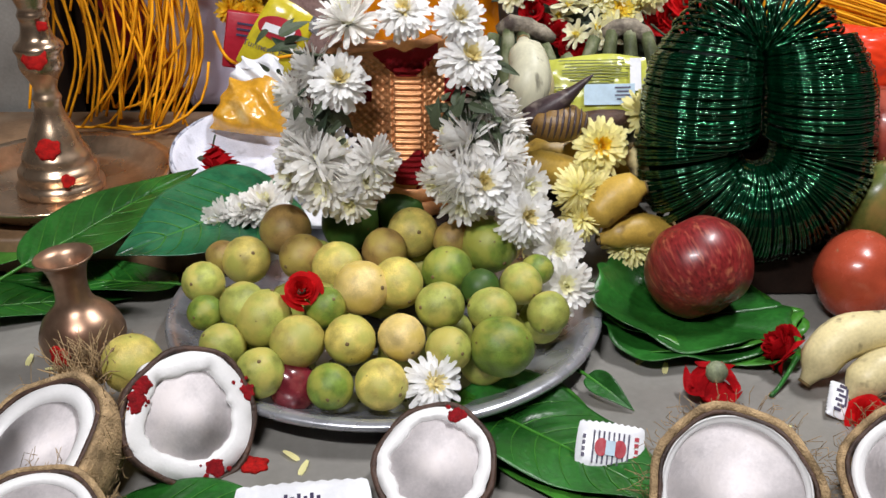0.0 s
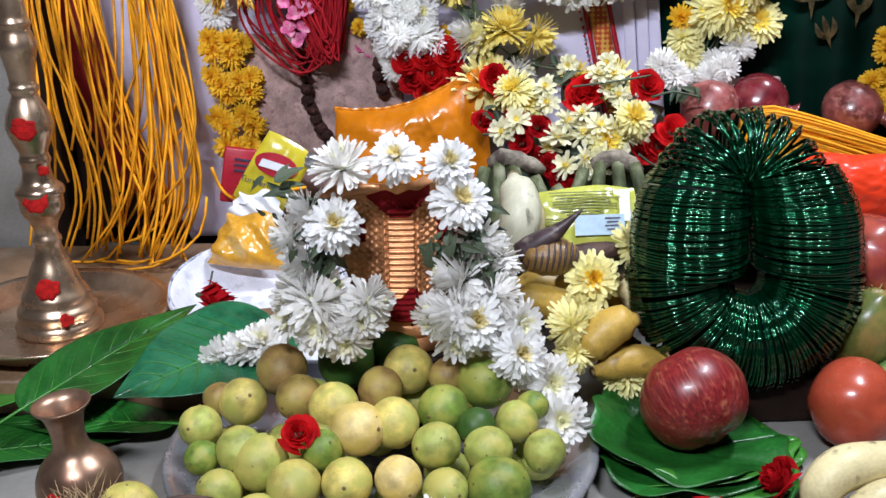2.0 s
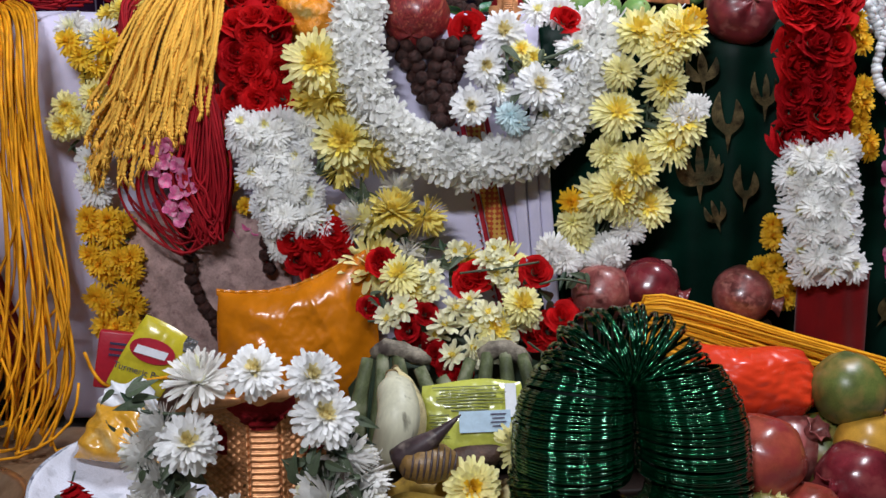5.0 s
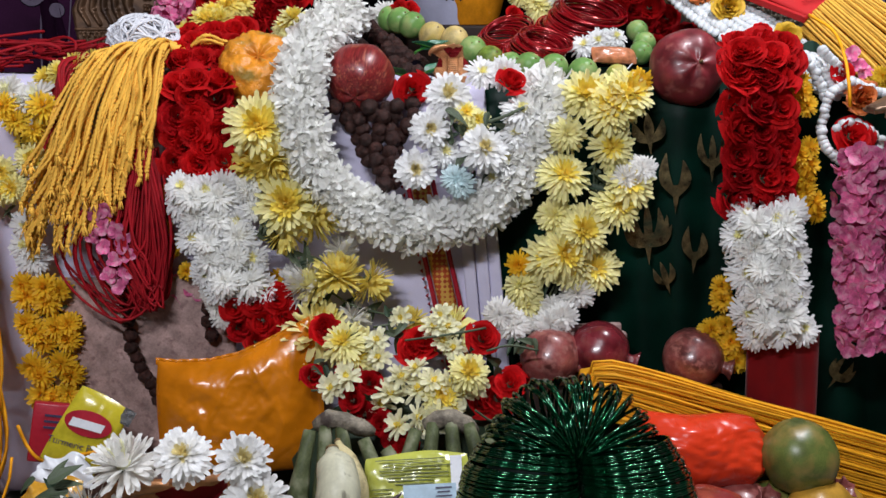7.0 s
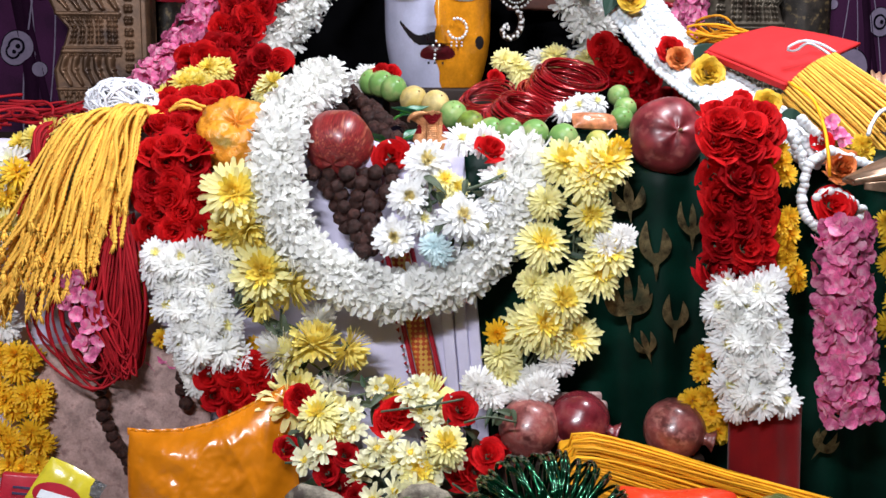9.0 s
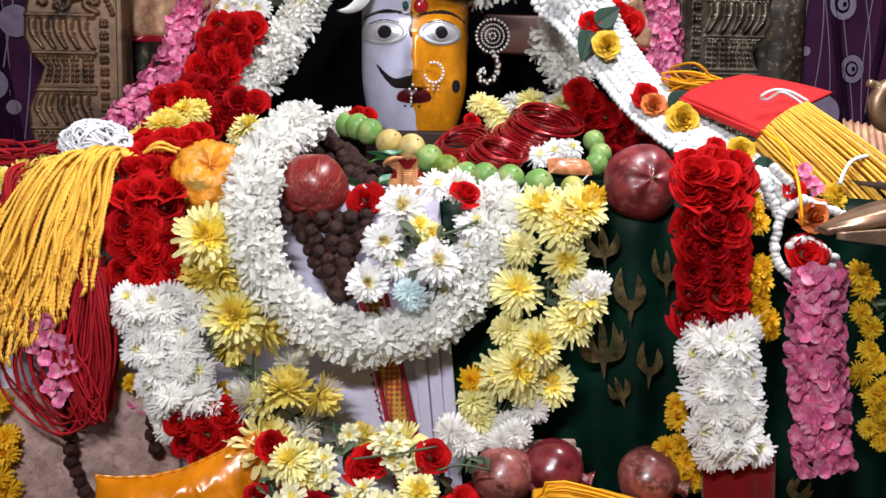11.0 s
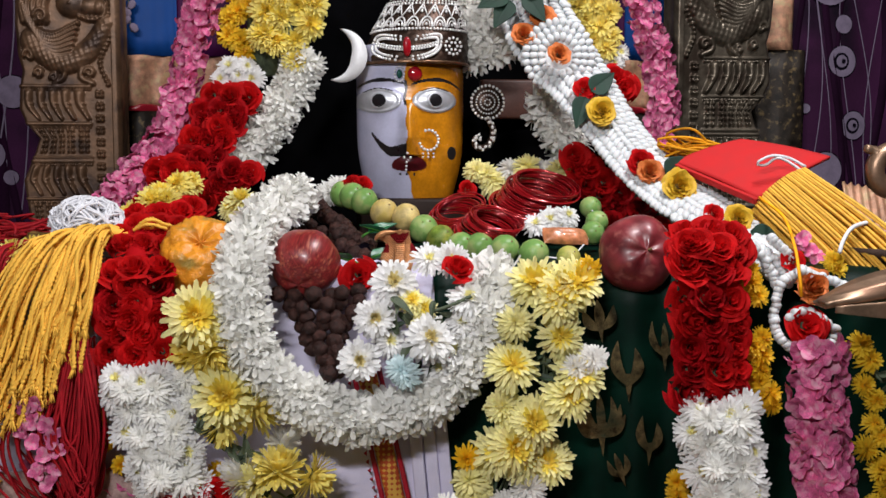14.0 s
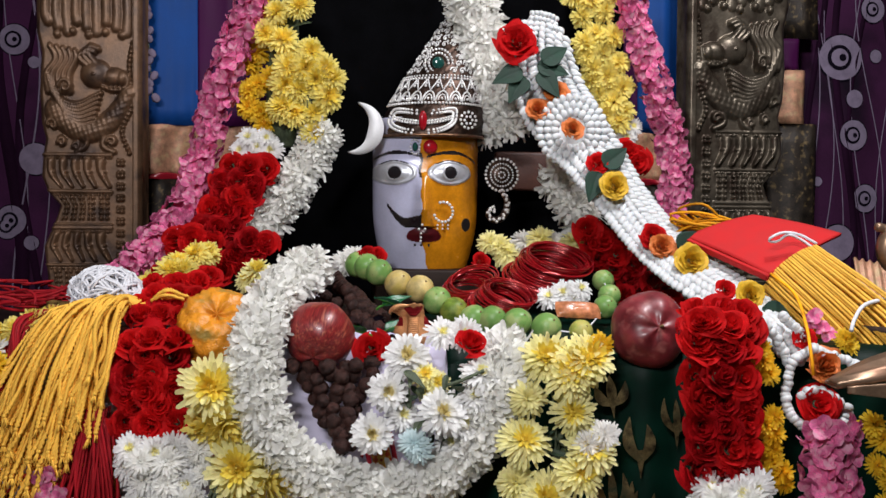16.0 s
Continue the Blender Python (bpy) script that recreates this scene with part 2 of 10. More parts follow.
M["blue_silk"] = mat("blue_silk", (0.00264, 0.0484, 0.22), 0.6, var=0.1, scale=12, fine=800, bump=0.06, spec=0.2)
M["violet_silk"] = mat("violet_silk", (0.0528, 0.00352, 0.0484), 0.6, var=0.12, scale=12, fine=800, bump=0.06, spec=0.2)
M["copper_border"] = mat("copper_zari", (0.528, 0.2728, 0.1672), 0.45, metal=0.2, var=0.25, scale=90, fine=700, bump=0.4, second=(0.528, 0.3872, 0.2112), second_at=0.6, second_scale=80)
M["curtain"] = mat("purple_curtain", (0.042, 0.010, 0.038), 0.85, var=0.3, scale=5, fine=700, bump=0.1, second=(0.008, 0.004, 0.010), second_at=0.6, second_scale=7, spec=0.1)
M["print_pale"] = mat("pale_lilac_print", (0.176, 0.1408, 0.2024), 0.85, var=0.1, scale=60, spec=0.1)
M["print_dark"] = mat("dark_print", (0.00528, 0.00352, 0.00792), 0.9, var=0.1, scale=60, spec=0.05)
M["print_band"] = mat("dark_purple_band", (0.016, 0.004, 0.015), 0.9, var=0.2, scale=12, spec=0.05)
M["bronze"] = mat("bronze_relief", (0.1496, 0.1232, 0.0924), 0.38, metal=0.7, var=0.25, scale=28, fine=260, bump=0.15, second=(0.0528, 0.03696, 0.0264), second_at=0.56, second_scale=30)
M["bronze_warm"] = mat("warm_bronze_relief", (0.15, 0.082, 0.045), 0.45, metal=0.4, var=0.25, scale=28, fine=260, bump=0.15, second=(0.0484, 0.0264, 0.0176), second_at=0.58, second_scale=30)
M["brass"] = mat("old_brass", (0.58, 0.42, 0.29), 0.28, metal=0.9, var=0.14, scale=22, fine=200, bump=0.03, second=(0.44, 0.29, 0.19), second_at=0.62, second_scale=28)
M["brass_dull"] = mat("dull_brass", (0.36, 0.23, 0.15), 0.42, metal=0.75, var=0.2, scale=26, fine=240, bump=0.05, second=(0.30, 0.17, 0.11), second_at=0.55, second_scale=26)
M["copper"] = mat("copper_statue", (0.60, 0.28, 0.12), 0.40, metal=0.55, var=0.2, scale=4, fine=30, bump=0.2, second=(0.62, 0.29, 0.12), second_at=0.6, second_scale=5)
M["steel"] = mat("steel_plate", (0.52, 0.53, 0.57), 0.28, metal=0.7, var=0.1, scale=30, fine=200, bump=0.05)
M["kumkum"] = mat("vermilion_powder", (0.4048, 0.0088, 0.00704), 0.9, var=0.25, scale=220, fine=900, bump=0.8, spec=0.2)
M["kumkum_dark"] = mat("dark_vermilion", (0.2376, 0.00528, 0.0088), 0.8, var=0.25, scale=200, fine=900, bump=0.6, spec=0.2)
M["lime_yellow"] = mat("yellow_lime_skin", (0.60, 0.49, 0.125), 0.42, var=0.24, scale=1.6, fine=26, bump=0.22, second=(0.43, 0.42, 0.10), second_at=0.53, second_scale=0.9, rand=0.1, sss=0.05, spots=(0.1408, 0.088, 0.0264), spot_scale=4.2, spot_at=0.735, spec=0.4)
M["lime_pale"] = mat("pale_yellow_lime_skin", (0.72, 0.55, 0.22), 0.42, var=0.2, scale=1.6, fine=26, bump=0.22, second=(0.60, 0.45, 0.12), second_at=0.53, second_scale=0.9, rand=0.06, sss=0.05, spots=(0.1408, 0.088, 0.0264), spot_scale=4.2, spot_at=0.735, spec=0.4)
M["lime_half"] = mat("yellow_green_lime_skin", (0.36, 0.39, 0.085), 0.42, var=0.24, scale=1.6, fine=26, bump=0.22, second=(0.50, 0.44, 0.11), second_at=0.53, second_scale=0.9, rand=0.1, sss=0.05, spots=(0.1408, 0.088, 0.0264), spot_scale=4.2, spot_at=0.735, spec=0.4)
M["lime_green"] = mat("green_lime_skin", (0.16, 0.24, 0.035), 0.42, var=0.26, scale=1.6, fine=26, bump=0.22, second=(0.32, 0.33, 0.06), second_at=0.53, second_scale=0.9, rand=0.1, sss=0.05, spots=(0.1408, 0.088, 0.0264), spot_scale=4.2, spot_at=0.735, spec=0.4)
M["lime_dark"] = mat("dark_green_lime_skin", (0.0308, 0.0836, 0.0132), 0.44, var=0.10, scale=0.9, fine=30, bump=0.10, second=(0.0528, 0.1056, 0.0176), second_at=0.55, second_scale=0.9, rand=0.1, sss=0.05, spots=(0.1408, 0.088, 0.0264), spot_scale=3.2, spot_at=0.74, spec=0.35)
M["lime_brown"] = mat("browned_lime_skin", (0.30, 0.19, 0.06), 0.44, var=0.26, scale=1.6, fine=26, bump=0.22, second=(0.38, 0.29, 0.07), second_at=0.53, second_scale=0.9, rand=0.1, sss=0.05, spots=(0.1408, 0.088, 0.0264), spot_scale=4.2, spot_at=0.735, spec=0.4)
M["lime_fresh"] = mat("fresh_lime_skin", (0.1936, 0.3696, 0.0968), 0.34, var=0.10, scale=0.9, fine=30, bump=0.10, second=(0.352, 0.44, 0.1584), second_at=0.55, second_scale=0.9, rand=0.12, sss=0.05, spots=(0.1408, 0.088, 0.0264), spot_scale=3.2, spot_at=0.74, spec=0.35)
M["stem"] = mat("cut_stem", (0.176, 0.1144, 0.044), 0.8, var=0.3, scale=200)
M["pom"] = mat("pomegranate_skin", (0.1496, 0.01584, 0.02288), 0.24, var=0.3, scale=1.5, fine=40, bump=0.02, second=(0.22, 0.044, 0.044), second_at=0.60, second_scale=1.8, coat=0.35, rand=0.1)
M["pom_pink"] = mat("pink_pomegranate_skin", (0.25, 0.065, 0.058), 0.34, var=0.4, scale=1.6, fine=40, bump=0.03, second=(0.34, 0.13, 0.11), second_at=0.57, second_scale=5, coat=0.2, rand=0.1)
M["pom_red"] = mat("orange_red_pomegranate_skin", (0.33, 0.06, 0.035), 0.3, var=0.25, scale=1.5, fine=40, bump=0.03, second=(0.24, 0.03, 0.028), second_at=0.56, second_scale=2.0, coat=0.2, rand=0.1)
M["apple"] = mat("apple_skin", (0.19, 0.022, 0.028), 0.42, var=0.3, scale=2, fine=60, bump=0.0, coat=0.12, second=(0.30, 0.09, 0.08), second_at=0.62, second_scale=3.0)
M["apple_streak"] = mat("streaked_apple_skin", (0.21, 0.018, 0.018), 0.36, var=0.3, scale=2.2, fine=60, bump=0.0, coat=0.12, second=(0.38, 0.11, 0.06), second_at=0.63, second_scale=1.1, stretch=(9.0, 9.0, 0.6))
M["tomato"] = mat("tomato_red_skin", (0.4048, 0.066, 0.0308), 0.26, var=0.12, scale=1.5, fine=30, bump=0.01, coat=0.25)
M["orange"] = mat("orange_skin", (0.72, 0.27, 0.02), 0.36, var=0.14, scale=2.2, fine=9, bump=0.9, second=(0.36, 0.23, 0.05), second_at=0.62, second_scale=2.0)
M["guava"] = mat("green_yellow_fruit_skin", (0.1144, 0.1408, 0.0308), 0.35, var=0.25, scale=1.5, fine=30, bump=0.03, second=(0.264, 0.1936, 0.0528), second_at=0.55, second_scale=1.4)
M["mango"] = mat("yellow_fruit_skin", (0.528, 0.2816, 0.0352), 0.35, var=0.18, scale=1.5, fine=30, bump=0.03)
M["banana"] = mat("banana_skin", (0.48, 0.31, 0.055), 0.45, var=0.16, scale=24, fine=400, bump=0.08, second=(0.1232, 0.0704, 0.0264), second_at=0.70, second_scale=60)
M["banana_pale"] = mat("pale_banana_skin", (0.70, 0.60, 0.32), 0.45, var=0.14, scale=24, fine=400, bump=0.08, second=(0.1056, 0.0704, 0.044), second_at=0.68, second_scale=75)
M["banana_freckled"] = mat("freckled_white_green_banana_skin", (0.60, 0.58, 0.42), 0.5, var=0.12, scale=20, fine=300, bump=0.08, second=(0.06, 0.05, 0.035), second_at=0.66, second_scale=90, stretch=(1.0, 1.0, 0.28))
M["banana_green"] = mat("green_banana_stem", (0.1056, 0.1232, 0.0572), 0.55, var=0.3, scale=40, fine=400, bump=0.15, second=(0.264, 0.264, 0.176), second_at=0.60, second_scale=40, spec=0.2)
M["banana_cut"] = mat("cut_banana_stalk", (0.264, 0.2288, 0.176), 0.7, var=0.3, scale=80, fine=500, bump=0.4, second=(0.0704, 0.0528, 0.044), second_at=0.56, second_scale=60, spec=0.2)
M["petal_white"] = mat("white_petal", (0.965, 0.955, 0.93), 0.5, var=0.05, scale=3, fine=20, bump=0.08, rand=0.04, spec=0.2, thin=0.38)
M["petal_cool"] = mat("cool_white_petal", (0.97, 0.955, 0.90), 0.5, var=0.05, scale=3, fine=20, bump=0.08, rand=0.04, spec=0.25, thin=0.38)
M["petal_old"] = mat("wilting_white_petal", (0.965, 0.93, 0.88), 0.55, var=0.07, scale=3, fine=20, bump=0.1, rand=0.06, spec=0.2, thin=0.38)
M["petal_cream"] = mat("pale_yellow_petal", (0.97, 0.87, 0.42), 0.5, var=0.07, scale=3, fine=20, bump=0.08, rand=0.08, spec=0.25, thin=0.35)
M["petal_yellow"] = mat("yellow_petal", (0.93, 0.62, 0.04), 0.5, var=0.08, scale=3, fine=20, bump=0.08, rand=0.08, spec=0.25, thin=0.35)
M["petal_deep"] = mat("deep_yellow_petal", (0.92, 0.57, 0.026), 0.5, var=0.07, scale=120, fine=700, bump=0.08, rand=0.1, spec=0.25, thin=0.35)
M["petal_red"] = mat("red_rose_petal", (0.60, 0.010, 0.012), 0.65, var=0.12, scale=1.5, fine=14, bump=0.1, rand=0.15, spec=0.08, thin=0.4)
M["petal_crimson"] = mat("crimson_rose_petal", (0.43, 0.006, 0.010), 0.65, var=0.22, scale=1.5, fine=14, bump=0.1, rand=0.15, spec=0.08, thin=0.35)
M["petal_pink"] = mat("pink_petal", (0.74, 0.15, 0.34), 0.5, var=0.22, scale=1.5, fine=12, bump=0.1, rand=0.2, second=(0.792, 0.396, 0.5104), second_at=0.56, second_scale=1.6, spec=0.25, thin=0.3)
M["petal_mint"] = mat("pale_blue_petal", (0.7, 0.84, 0.86), 0.5, var=0.07, scale=120, fine=700, bump=0.08, rand=0.05, spec=0.25, thin=0.35)
M["leaf"] = mat("glossy_leaf", (0.016, 0.105, 0.014), 0.32, var=0.32, scale=24, fine=260, bump=0.25, rand=0.15)
M["leaf_bright"] = mat("bright_leaf", (0.045, 0.19, 0.02), 0.32, var=0.2, scale=30, fine=300, bump=0.12)
M["leaf_blue"] = mat("bluish_leaf", (0.014, 0.115, 0.048), 0.32, var=0.3, scale=22, fine=260, bump=0.3, second=(0.03, 0.16, 0.07), second_at=0.58, second_scale=30)
M["sepal"] = mat("grey_green_stalk", (0.07, 0.092, 0.05), 0.6, var=0.3, scale=80)
M["calyx"] = mat("pale_green_calyx", (0.22, 0.25, 0.15), 0.6, var=0.3, scale=90, fine=500, bump=0.3)
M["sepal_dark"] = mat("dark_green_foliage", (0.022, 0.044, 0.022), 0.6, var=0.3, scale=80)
M["bangle_green"] = mat("green_glass_bangle", (0.002, 0.066, 0.024), 0.13, metal=0.85, var=0.15, scale=60, bump=0.0, coat=0.6, rand=0.3, spec=0.5)
M["bangle_red"] = mat("red_glass_bangle", (0.42, 0.010, 0.016), 0.10, metal=0.4, var=0.2, scale=60, bump=0.0, coat=0.7, rand=0.2)


def cut_glass(m, cuts, depth):
    """Evenly spaced flutes round a ring, as relief that turns about the ring's own axis."""
    nt = m.node_tree
    tc, gr = nt.nodes.new("ShaderNodeTexCoord"), nt.nodes.new("ShaderNodeTexGradient")
    gr.gradient_type = "RADIAL"
    mul, sine, bp = nt.nodes.new("ShaderNodeMath"), nt.nodes.new("ShaderNodeMath"), nt.nodes.new("ShaderNodeBump")
    mul.operation, sine.operation = "MULTIPLY", "SINE"
    mul.inputs[1].default_value = 2 * math.pi * cuts
    bp.inputs["Strength"].default_value, bp.inputs["Distance"].default_value = 1.0, depth
    nt.links.new(tc.outputs["Object"], gr.inputs["Vector"])
    nt.links.new(gr.outputs["Fac"], mul.inputs[0])
    nt.links.new(mul.outputs[0], sine.inputs[0])
    nt.links.new(sine.outputs[0], bp.inputs["Height"])
    b = nt.nodes["Principled BSDF"]
    nt.links.new(bp.outputs[0], b.inputs["Normal"])
    nt.links.new(bp.outputs[0], b.inputs["Coat Normal"])
    b.inputs["Coat Roughness"].default_value = 0.08


cut_glass(M["bangle_green"], 18, 0.0006)
M["filler_dark"] = mat("dark_green_filler", (0.00264, 0.0088, 0.00704), 0.7, var=0.3, scale=40, fine=300, bump=0.3, spec=0.1)
M["thread_yellow"] = mat("turmeric_thread", (0.84, 0.33, 0.006), 0.6, var=0.2, scale=60, fine=900, bump=0.2, rand=0.28, spec=0.25)
M["thread_yarn"] = mat("golden_yarn", (0.88, 0.38, 0.012), 0.55, var=0.15, scale=60, fine=900, bump=0.25, rand=0.2, spec=0.25)
M["thread_gold"] = mat("golden_cord", (0.92, 0.50, 0.075), 0.65, var=0.1, scale=90, fine=900, bump=0.15, rand=0.08, spec=0.15)
M["thread_red"] = mat("dark_red_thread", (0.31, 0.006, 0.012), 0.6, var=0.2, scale=80, fine=900, bump=0.2, rand=0.15, spec=0.2)
M["thread_white"] = mat("white_thread", (0.74, 0.74, 0.78), 0.7, var=0.08, scale=90, fine=900, bump=0.3)
M["rudraksha"] = mat("brown_seed_bead", (0.042, 0.015, 0.011), 0.5, var=0.45, scale=2.0, fine=7, bump=1.0, rand=0.25, spec=0.3)
M["slab"] = mat("mottled_pinkish_board", (0.4048, 0.2728, 0.2464), 0.7, var=0.22, scale=60, fine=420, bump=0.25, second=(0.2288, 0.1408, 0.132), second_at=0.63, second_scale=130.0, spec=0.2)
M["bead_white"] = mat("white_cloth_bead", (0.68, 0.70, 0.71), 0.45, var=0.05, scale=90, fine=700, bump=0.15, rand=0.05, sss=0.1)
M["felt_red"] = mat("red_felt", (0.5456, 0.0088, 0.01056), 0.8, var=0.04, scale=60, fine=800, bump=0.2)
M["orange_film"] = mat("orange_plastic_film", (0.5632, 0.1716, 0.00264), 0.24, var=0.10, scale=30, fine=90, bump=0.22, coat=0.15)
M["red_film"] = mat("red_plastic_film", (0.70, 0.045, 0.012), 0.26, var=0.08, scale=40, fine=120, bump=0.10, coat=0.3)
M["packet_lime"] = mat("yellow_green_packet", (0.5104, 0.528, 0.088), 0.28, var=0.1, scale=30, fine=200, bump=0.1, coat=0.3)
M["packet_yellow"] = mat("yellow_packet", (0.5808, 0.484, 0.0264), 0.25, var=0.1, scale=30, fine=200, bump=0.1, coat=0.3)
M["paper_white"] = mat("white_wrapper", (0.74, 0.75, 0.78), 0.32, var=0.06, scale=40, fine=300, bump=0.1)
M["ink_red"] = mat("red_print", (0.3696, 0.01056, 0.0264), 0.35, var=0.08, scale=60)
M["ink_dark"] = mat("dark_print_ink", (0.044, 0.0352, 0.0792), 0.4, var=0.1, scale=60)
M["ink_green"] = mat("dark_green_print", (0.10, 0.12, 0.02), 0.4, var=0.1, scale=60)
M["ink_blue"] = mat("pale_blue_print", (0.396, 0.528, 0.6336), 0.4, var=0.08, scale=60)
M["foil"] = mat("silver_foil", (0.6, 0.6, 0.62), 0.25, metal=1.0, var=0.15, scale=40, fine=200, bump=0.4)
M["thermocol"] = mat("powdered_white_bowl", (0.70, 0.71, 0.80), 0.8, var=0.08, scale=40, fine=500, bump=0.4, second=(0.5, 0.51, 0.58), second_at=0.64, second_scale=90)
M["worn_rim"] = mat("scuffed_rim", (0.5, 0.52, 0.6), 0.8, var=0.2, scale=60, fine=300, bump=0.3, second=(0.10, 0.11, 0.16), second_at=0.55, second_scale=120)
M["coco_shell"] = mat("coconut_shell", (0.066, 0.03344, 0.022), 0.6, var=0.35, scale=60, fine=400, bump=0.6)
M["coco_husk"] = mat("coconut_fibre", (0.4048, 0.2816, 0.154), 0.85, var=0.3, scale=90, fine=700, bump=0.9, spec=0.1)
M["coco_flesh"] = mat("coconut_flesh", (0.8, 0.79, 0.785), 0.4, var=0.03, scale=40, fine=500, bump=0.12)
M["coco_inner"] = mat("coconut_inner_face", (0.72, 0.67, 0.675), 0.6, var=0.10, scale=60, fine=500, bump=0.1, spec=0.2, second=(0.77, 0.71, 0.70), second_at=0.55, second_scale=35)
M["paint_white"] = mat("lavender_white_enamel", (0.50, 0.50, 0.66), 0.22, var=0.06, scale=30, fine=300, bump=0.04)
M["paint_orange"] = mat("turmeric_orange_enamel", (0.54, 0.20, 0.007), 0.22, var=0.16, scale=40, fine=300, bump=0.06)
M["paint_black"] = mat("black_enamel", (0.012, 0.01, 0.012), 0.3, var=0.1, scale=30)
M["paint_lip"] = mat("dark_red_enamel", (0.085, 0.006, 0.01), 0.3, var=0.1, scale=30)
M["silver"] = mat("silver_foil_eye", (0.60, 0.61, 0.66), 0.34, metal=0.45, var=0.06, scale=60, bump=0.03)
M["crystal"] = mat("crystal_stones", (0.95, 0.92, 0.9), 0.12, metal=0.25, var=0.12, scale=90, bump=0.0, coat=0.6)
M["rosegold"] = mat("antique_gold", (0.264, 0.1496, 0.088), 0.35, metal=0.9, var=0.25, scale=80, bump=0.2)
# plate colour carries the darkness of the gaps in the filigree
M["crown_base"] = mat("dark_crown_plate", (0.060, 0.034, 0.024), 0.4, metal=0.7, var=0.3, scale=80, bump=0.2)
M["gem_red"] = mat("red_gem", (0.30, 0.006, 0.012), 0.1, var=0.1, bump=0.0, coat=0.6)
M["gem_green"] = mat("green_gem", (0.01, 0.06, 0.05), 0.1, var=0.1, bump=0.0, coat=0.6)
M["ceramic"] = mat("white_plaster", (0.72, 0.72, 0.73), 0.4, var=0.05, scale=40, bump=0.08)
M["cone_shell"] = mat("dried_conch_skin", (0.264, 0.1496, 0.044), 0.4, var=0.3, scale=30, fine=300, bump=0.1, second=(0.0528, 0.0352, 0.0176), second_at=0.6, second_scale=60)
M["spire"] = mat("dark_conch_spire", (0.055, 0.035, 0.038), 0.4, var=0.3, scale=40, fine=300, bump=0.1, second=(0.20, 0.16, 0.14), second_at=0.66, second_scale=70)
M["poly_orange"] = mat("orange_cloth_petal", (0.6512, 0.1672, 0.0308), 0.6, var=0.15, scale=60, fine=700, bump=0.2)
M["poly_yellow"] = mat("yellow_cloth_petal", (0.6864, 0.4136, 0.0176), 0.6, var=0.12, scale=60, fine=700, bump=0.2)
M["poly_leaf"] = mat("dark_cloth_leaf", (0.006, 0.032, 0.018), 0.7, var=0.2, scale=60, fine=700, bump=0.2)
M["sweet"] = mat("orange_sweet_wrapper", (0.528, 0.1936, 0.088), 0.3, var=0.3, scale=50, fine=200, bump=0.2, coat=0.4)
M["pot_copper"] = mat("coppery_brass", (0.36, 0.225, 0.15), 0.34, metal=0.8, var=0.16, scale=22, fine=200, bump=0.03, second=(0.30, 0.165, 0.11), second_at=0.6, second_scale=30)
M["centre_soft"] = mat("soft_yellow_centre", (0.836, 0.7304, 0.3696), 0.5, var=0.1, scale=3, fine=20, bump=0.08, rand=0.06, spec=0.25, thin=0.3)
M["petal_warm"] = mat("warm_white_petal", (0.97, 0.92, 0.64), 0.5, var=0.07, scale=3, fine=20, bump=0.08, rand=0.05, spec=0.25, thin=0.35)
M["powder_orange"] = mat("orange_powder_in_film", (0.6336, 0.3168, 0.0264), 0.22, var=0.16, scale=40, fine=240, bump=0.3, coat=0.5, second=(0.704, 0.5456, 0.2464), second_at=0.66, second_scale=30)
M["petal_lemon"] = mat("lemon_petal", (0.96, 0.80, 0.24), 0.5, var=0.07, scale=3, fine=20, bump=0.08, rand=0.08, spec=0.25, thin=0.4)
M["petal_gold"] = mat("golden_petal", (0.96, 0.74, 0.12), 0.5, var=0.08, scale=3, fine=20, bump=0.08, rand=0.08, spec=0.25, thin=0.4)

# ---- the setting ----
def wall(name, x0, y0, z0, x1, y1, z1, m):
    return thing(name, mesh(name, box(x0, y0, z0, x1, y1, z1), m, False), kind="structure")


wall("floor", -2.2, -2.0, -0.06, 2.8, 2.2, FLOOR, M["floor"])
wall("wall_back", -2.2, 2.05, FLOOR, 2.8, 2.17, 2.7, M["wall"])
wall("wall_left", -2.32, -2.0, FLOOR, -2.2, 2.17, 2.7, M["wall"])
wall("wall_right", 2.8, -2.0, FLOOR, 2.92, 2.17, 2.7, M["wall"])
wall("wall_front", -2.32, -2.12, FLOOR, 2.92, -2.0, 2.7, M["wall"])
wall("ceiling", -2.32, -2.12, 2.7, 2.92, 2.17, 2.8, M["wall"])


def worn_slab(name, x0, y0, z0, x1, y1, z1, m, label, category, amp=0.0015):
    def lift(p):
        return Vector(p) + Vector((wob(p, 18, 1), wob(p, 18, 2), wob(p, 9, 3))) * amp
    d = box(x0, y0, z0, x1, y1, z1, 0.004)
    return thing(name, mesh(name, ([tuple(lift(p)) for p in d[0]], d[1]), m), None, label, category)


worn_slab("wooden_plank", -0.75, 0.84, FLOOR, -0.16, 1.19, STEP, M["plank"], "low brown wooden plank under the brass lamp", "plank")
worn_slab("dais", -0.155, 1.0, FLOOR, 1.25, 1.95, STEP - 0.004, M["dark_wood"], "dark wooden base board under the altar bench", "dais")
worn_slab("altar_bench", -0.62, 1.25, STEP, 1.1, 1.66, 0.488, M["dark_wood"], "dark wooden bench behind the draped cloths", "bench")
panel = worn_slab("cabinet_side", -1.3, 1.2, FLOOR, -0.462, 1.23, 0.44, M["panel"], "scuffed grey painted cabinet side by the altar", "cabinet")
part("edge_strip", mesh("edge_strip", box(-0.46, 1.195, FLOOR, -0.432, 1.235, 0.5, 0.003), M["dark_wood"]), panel, None, "dark wooden edge strip")

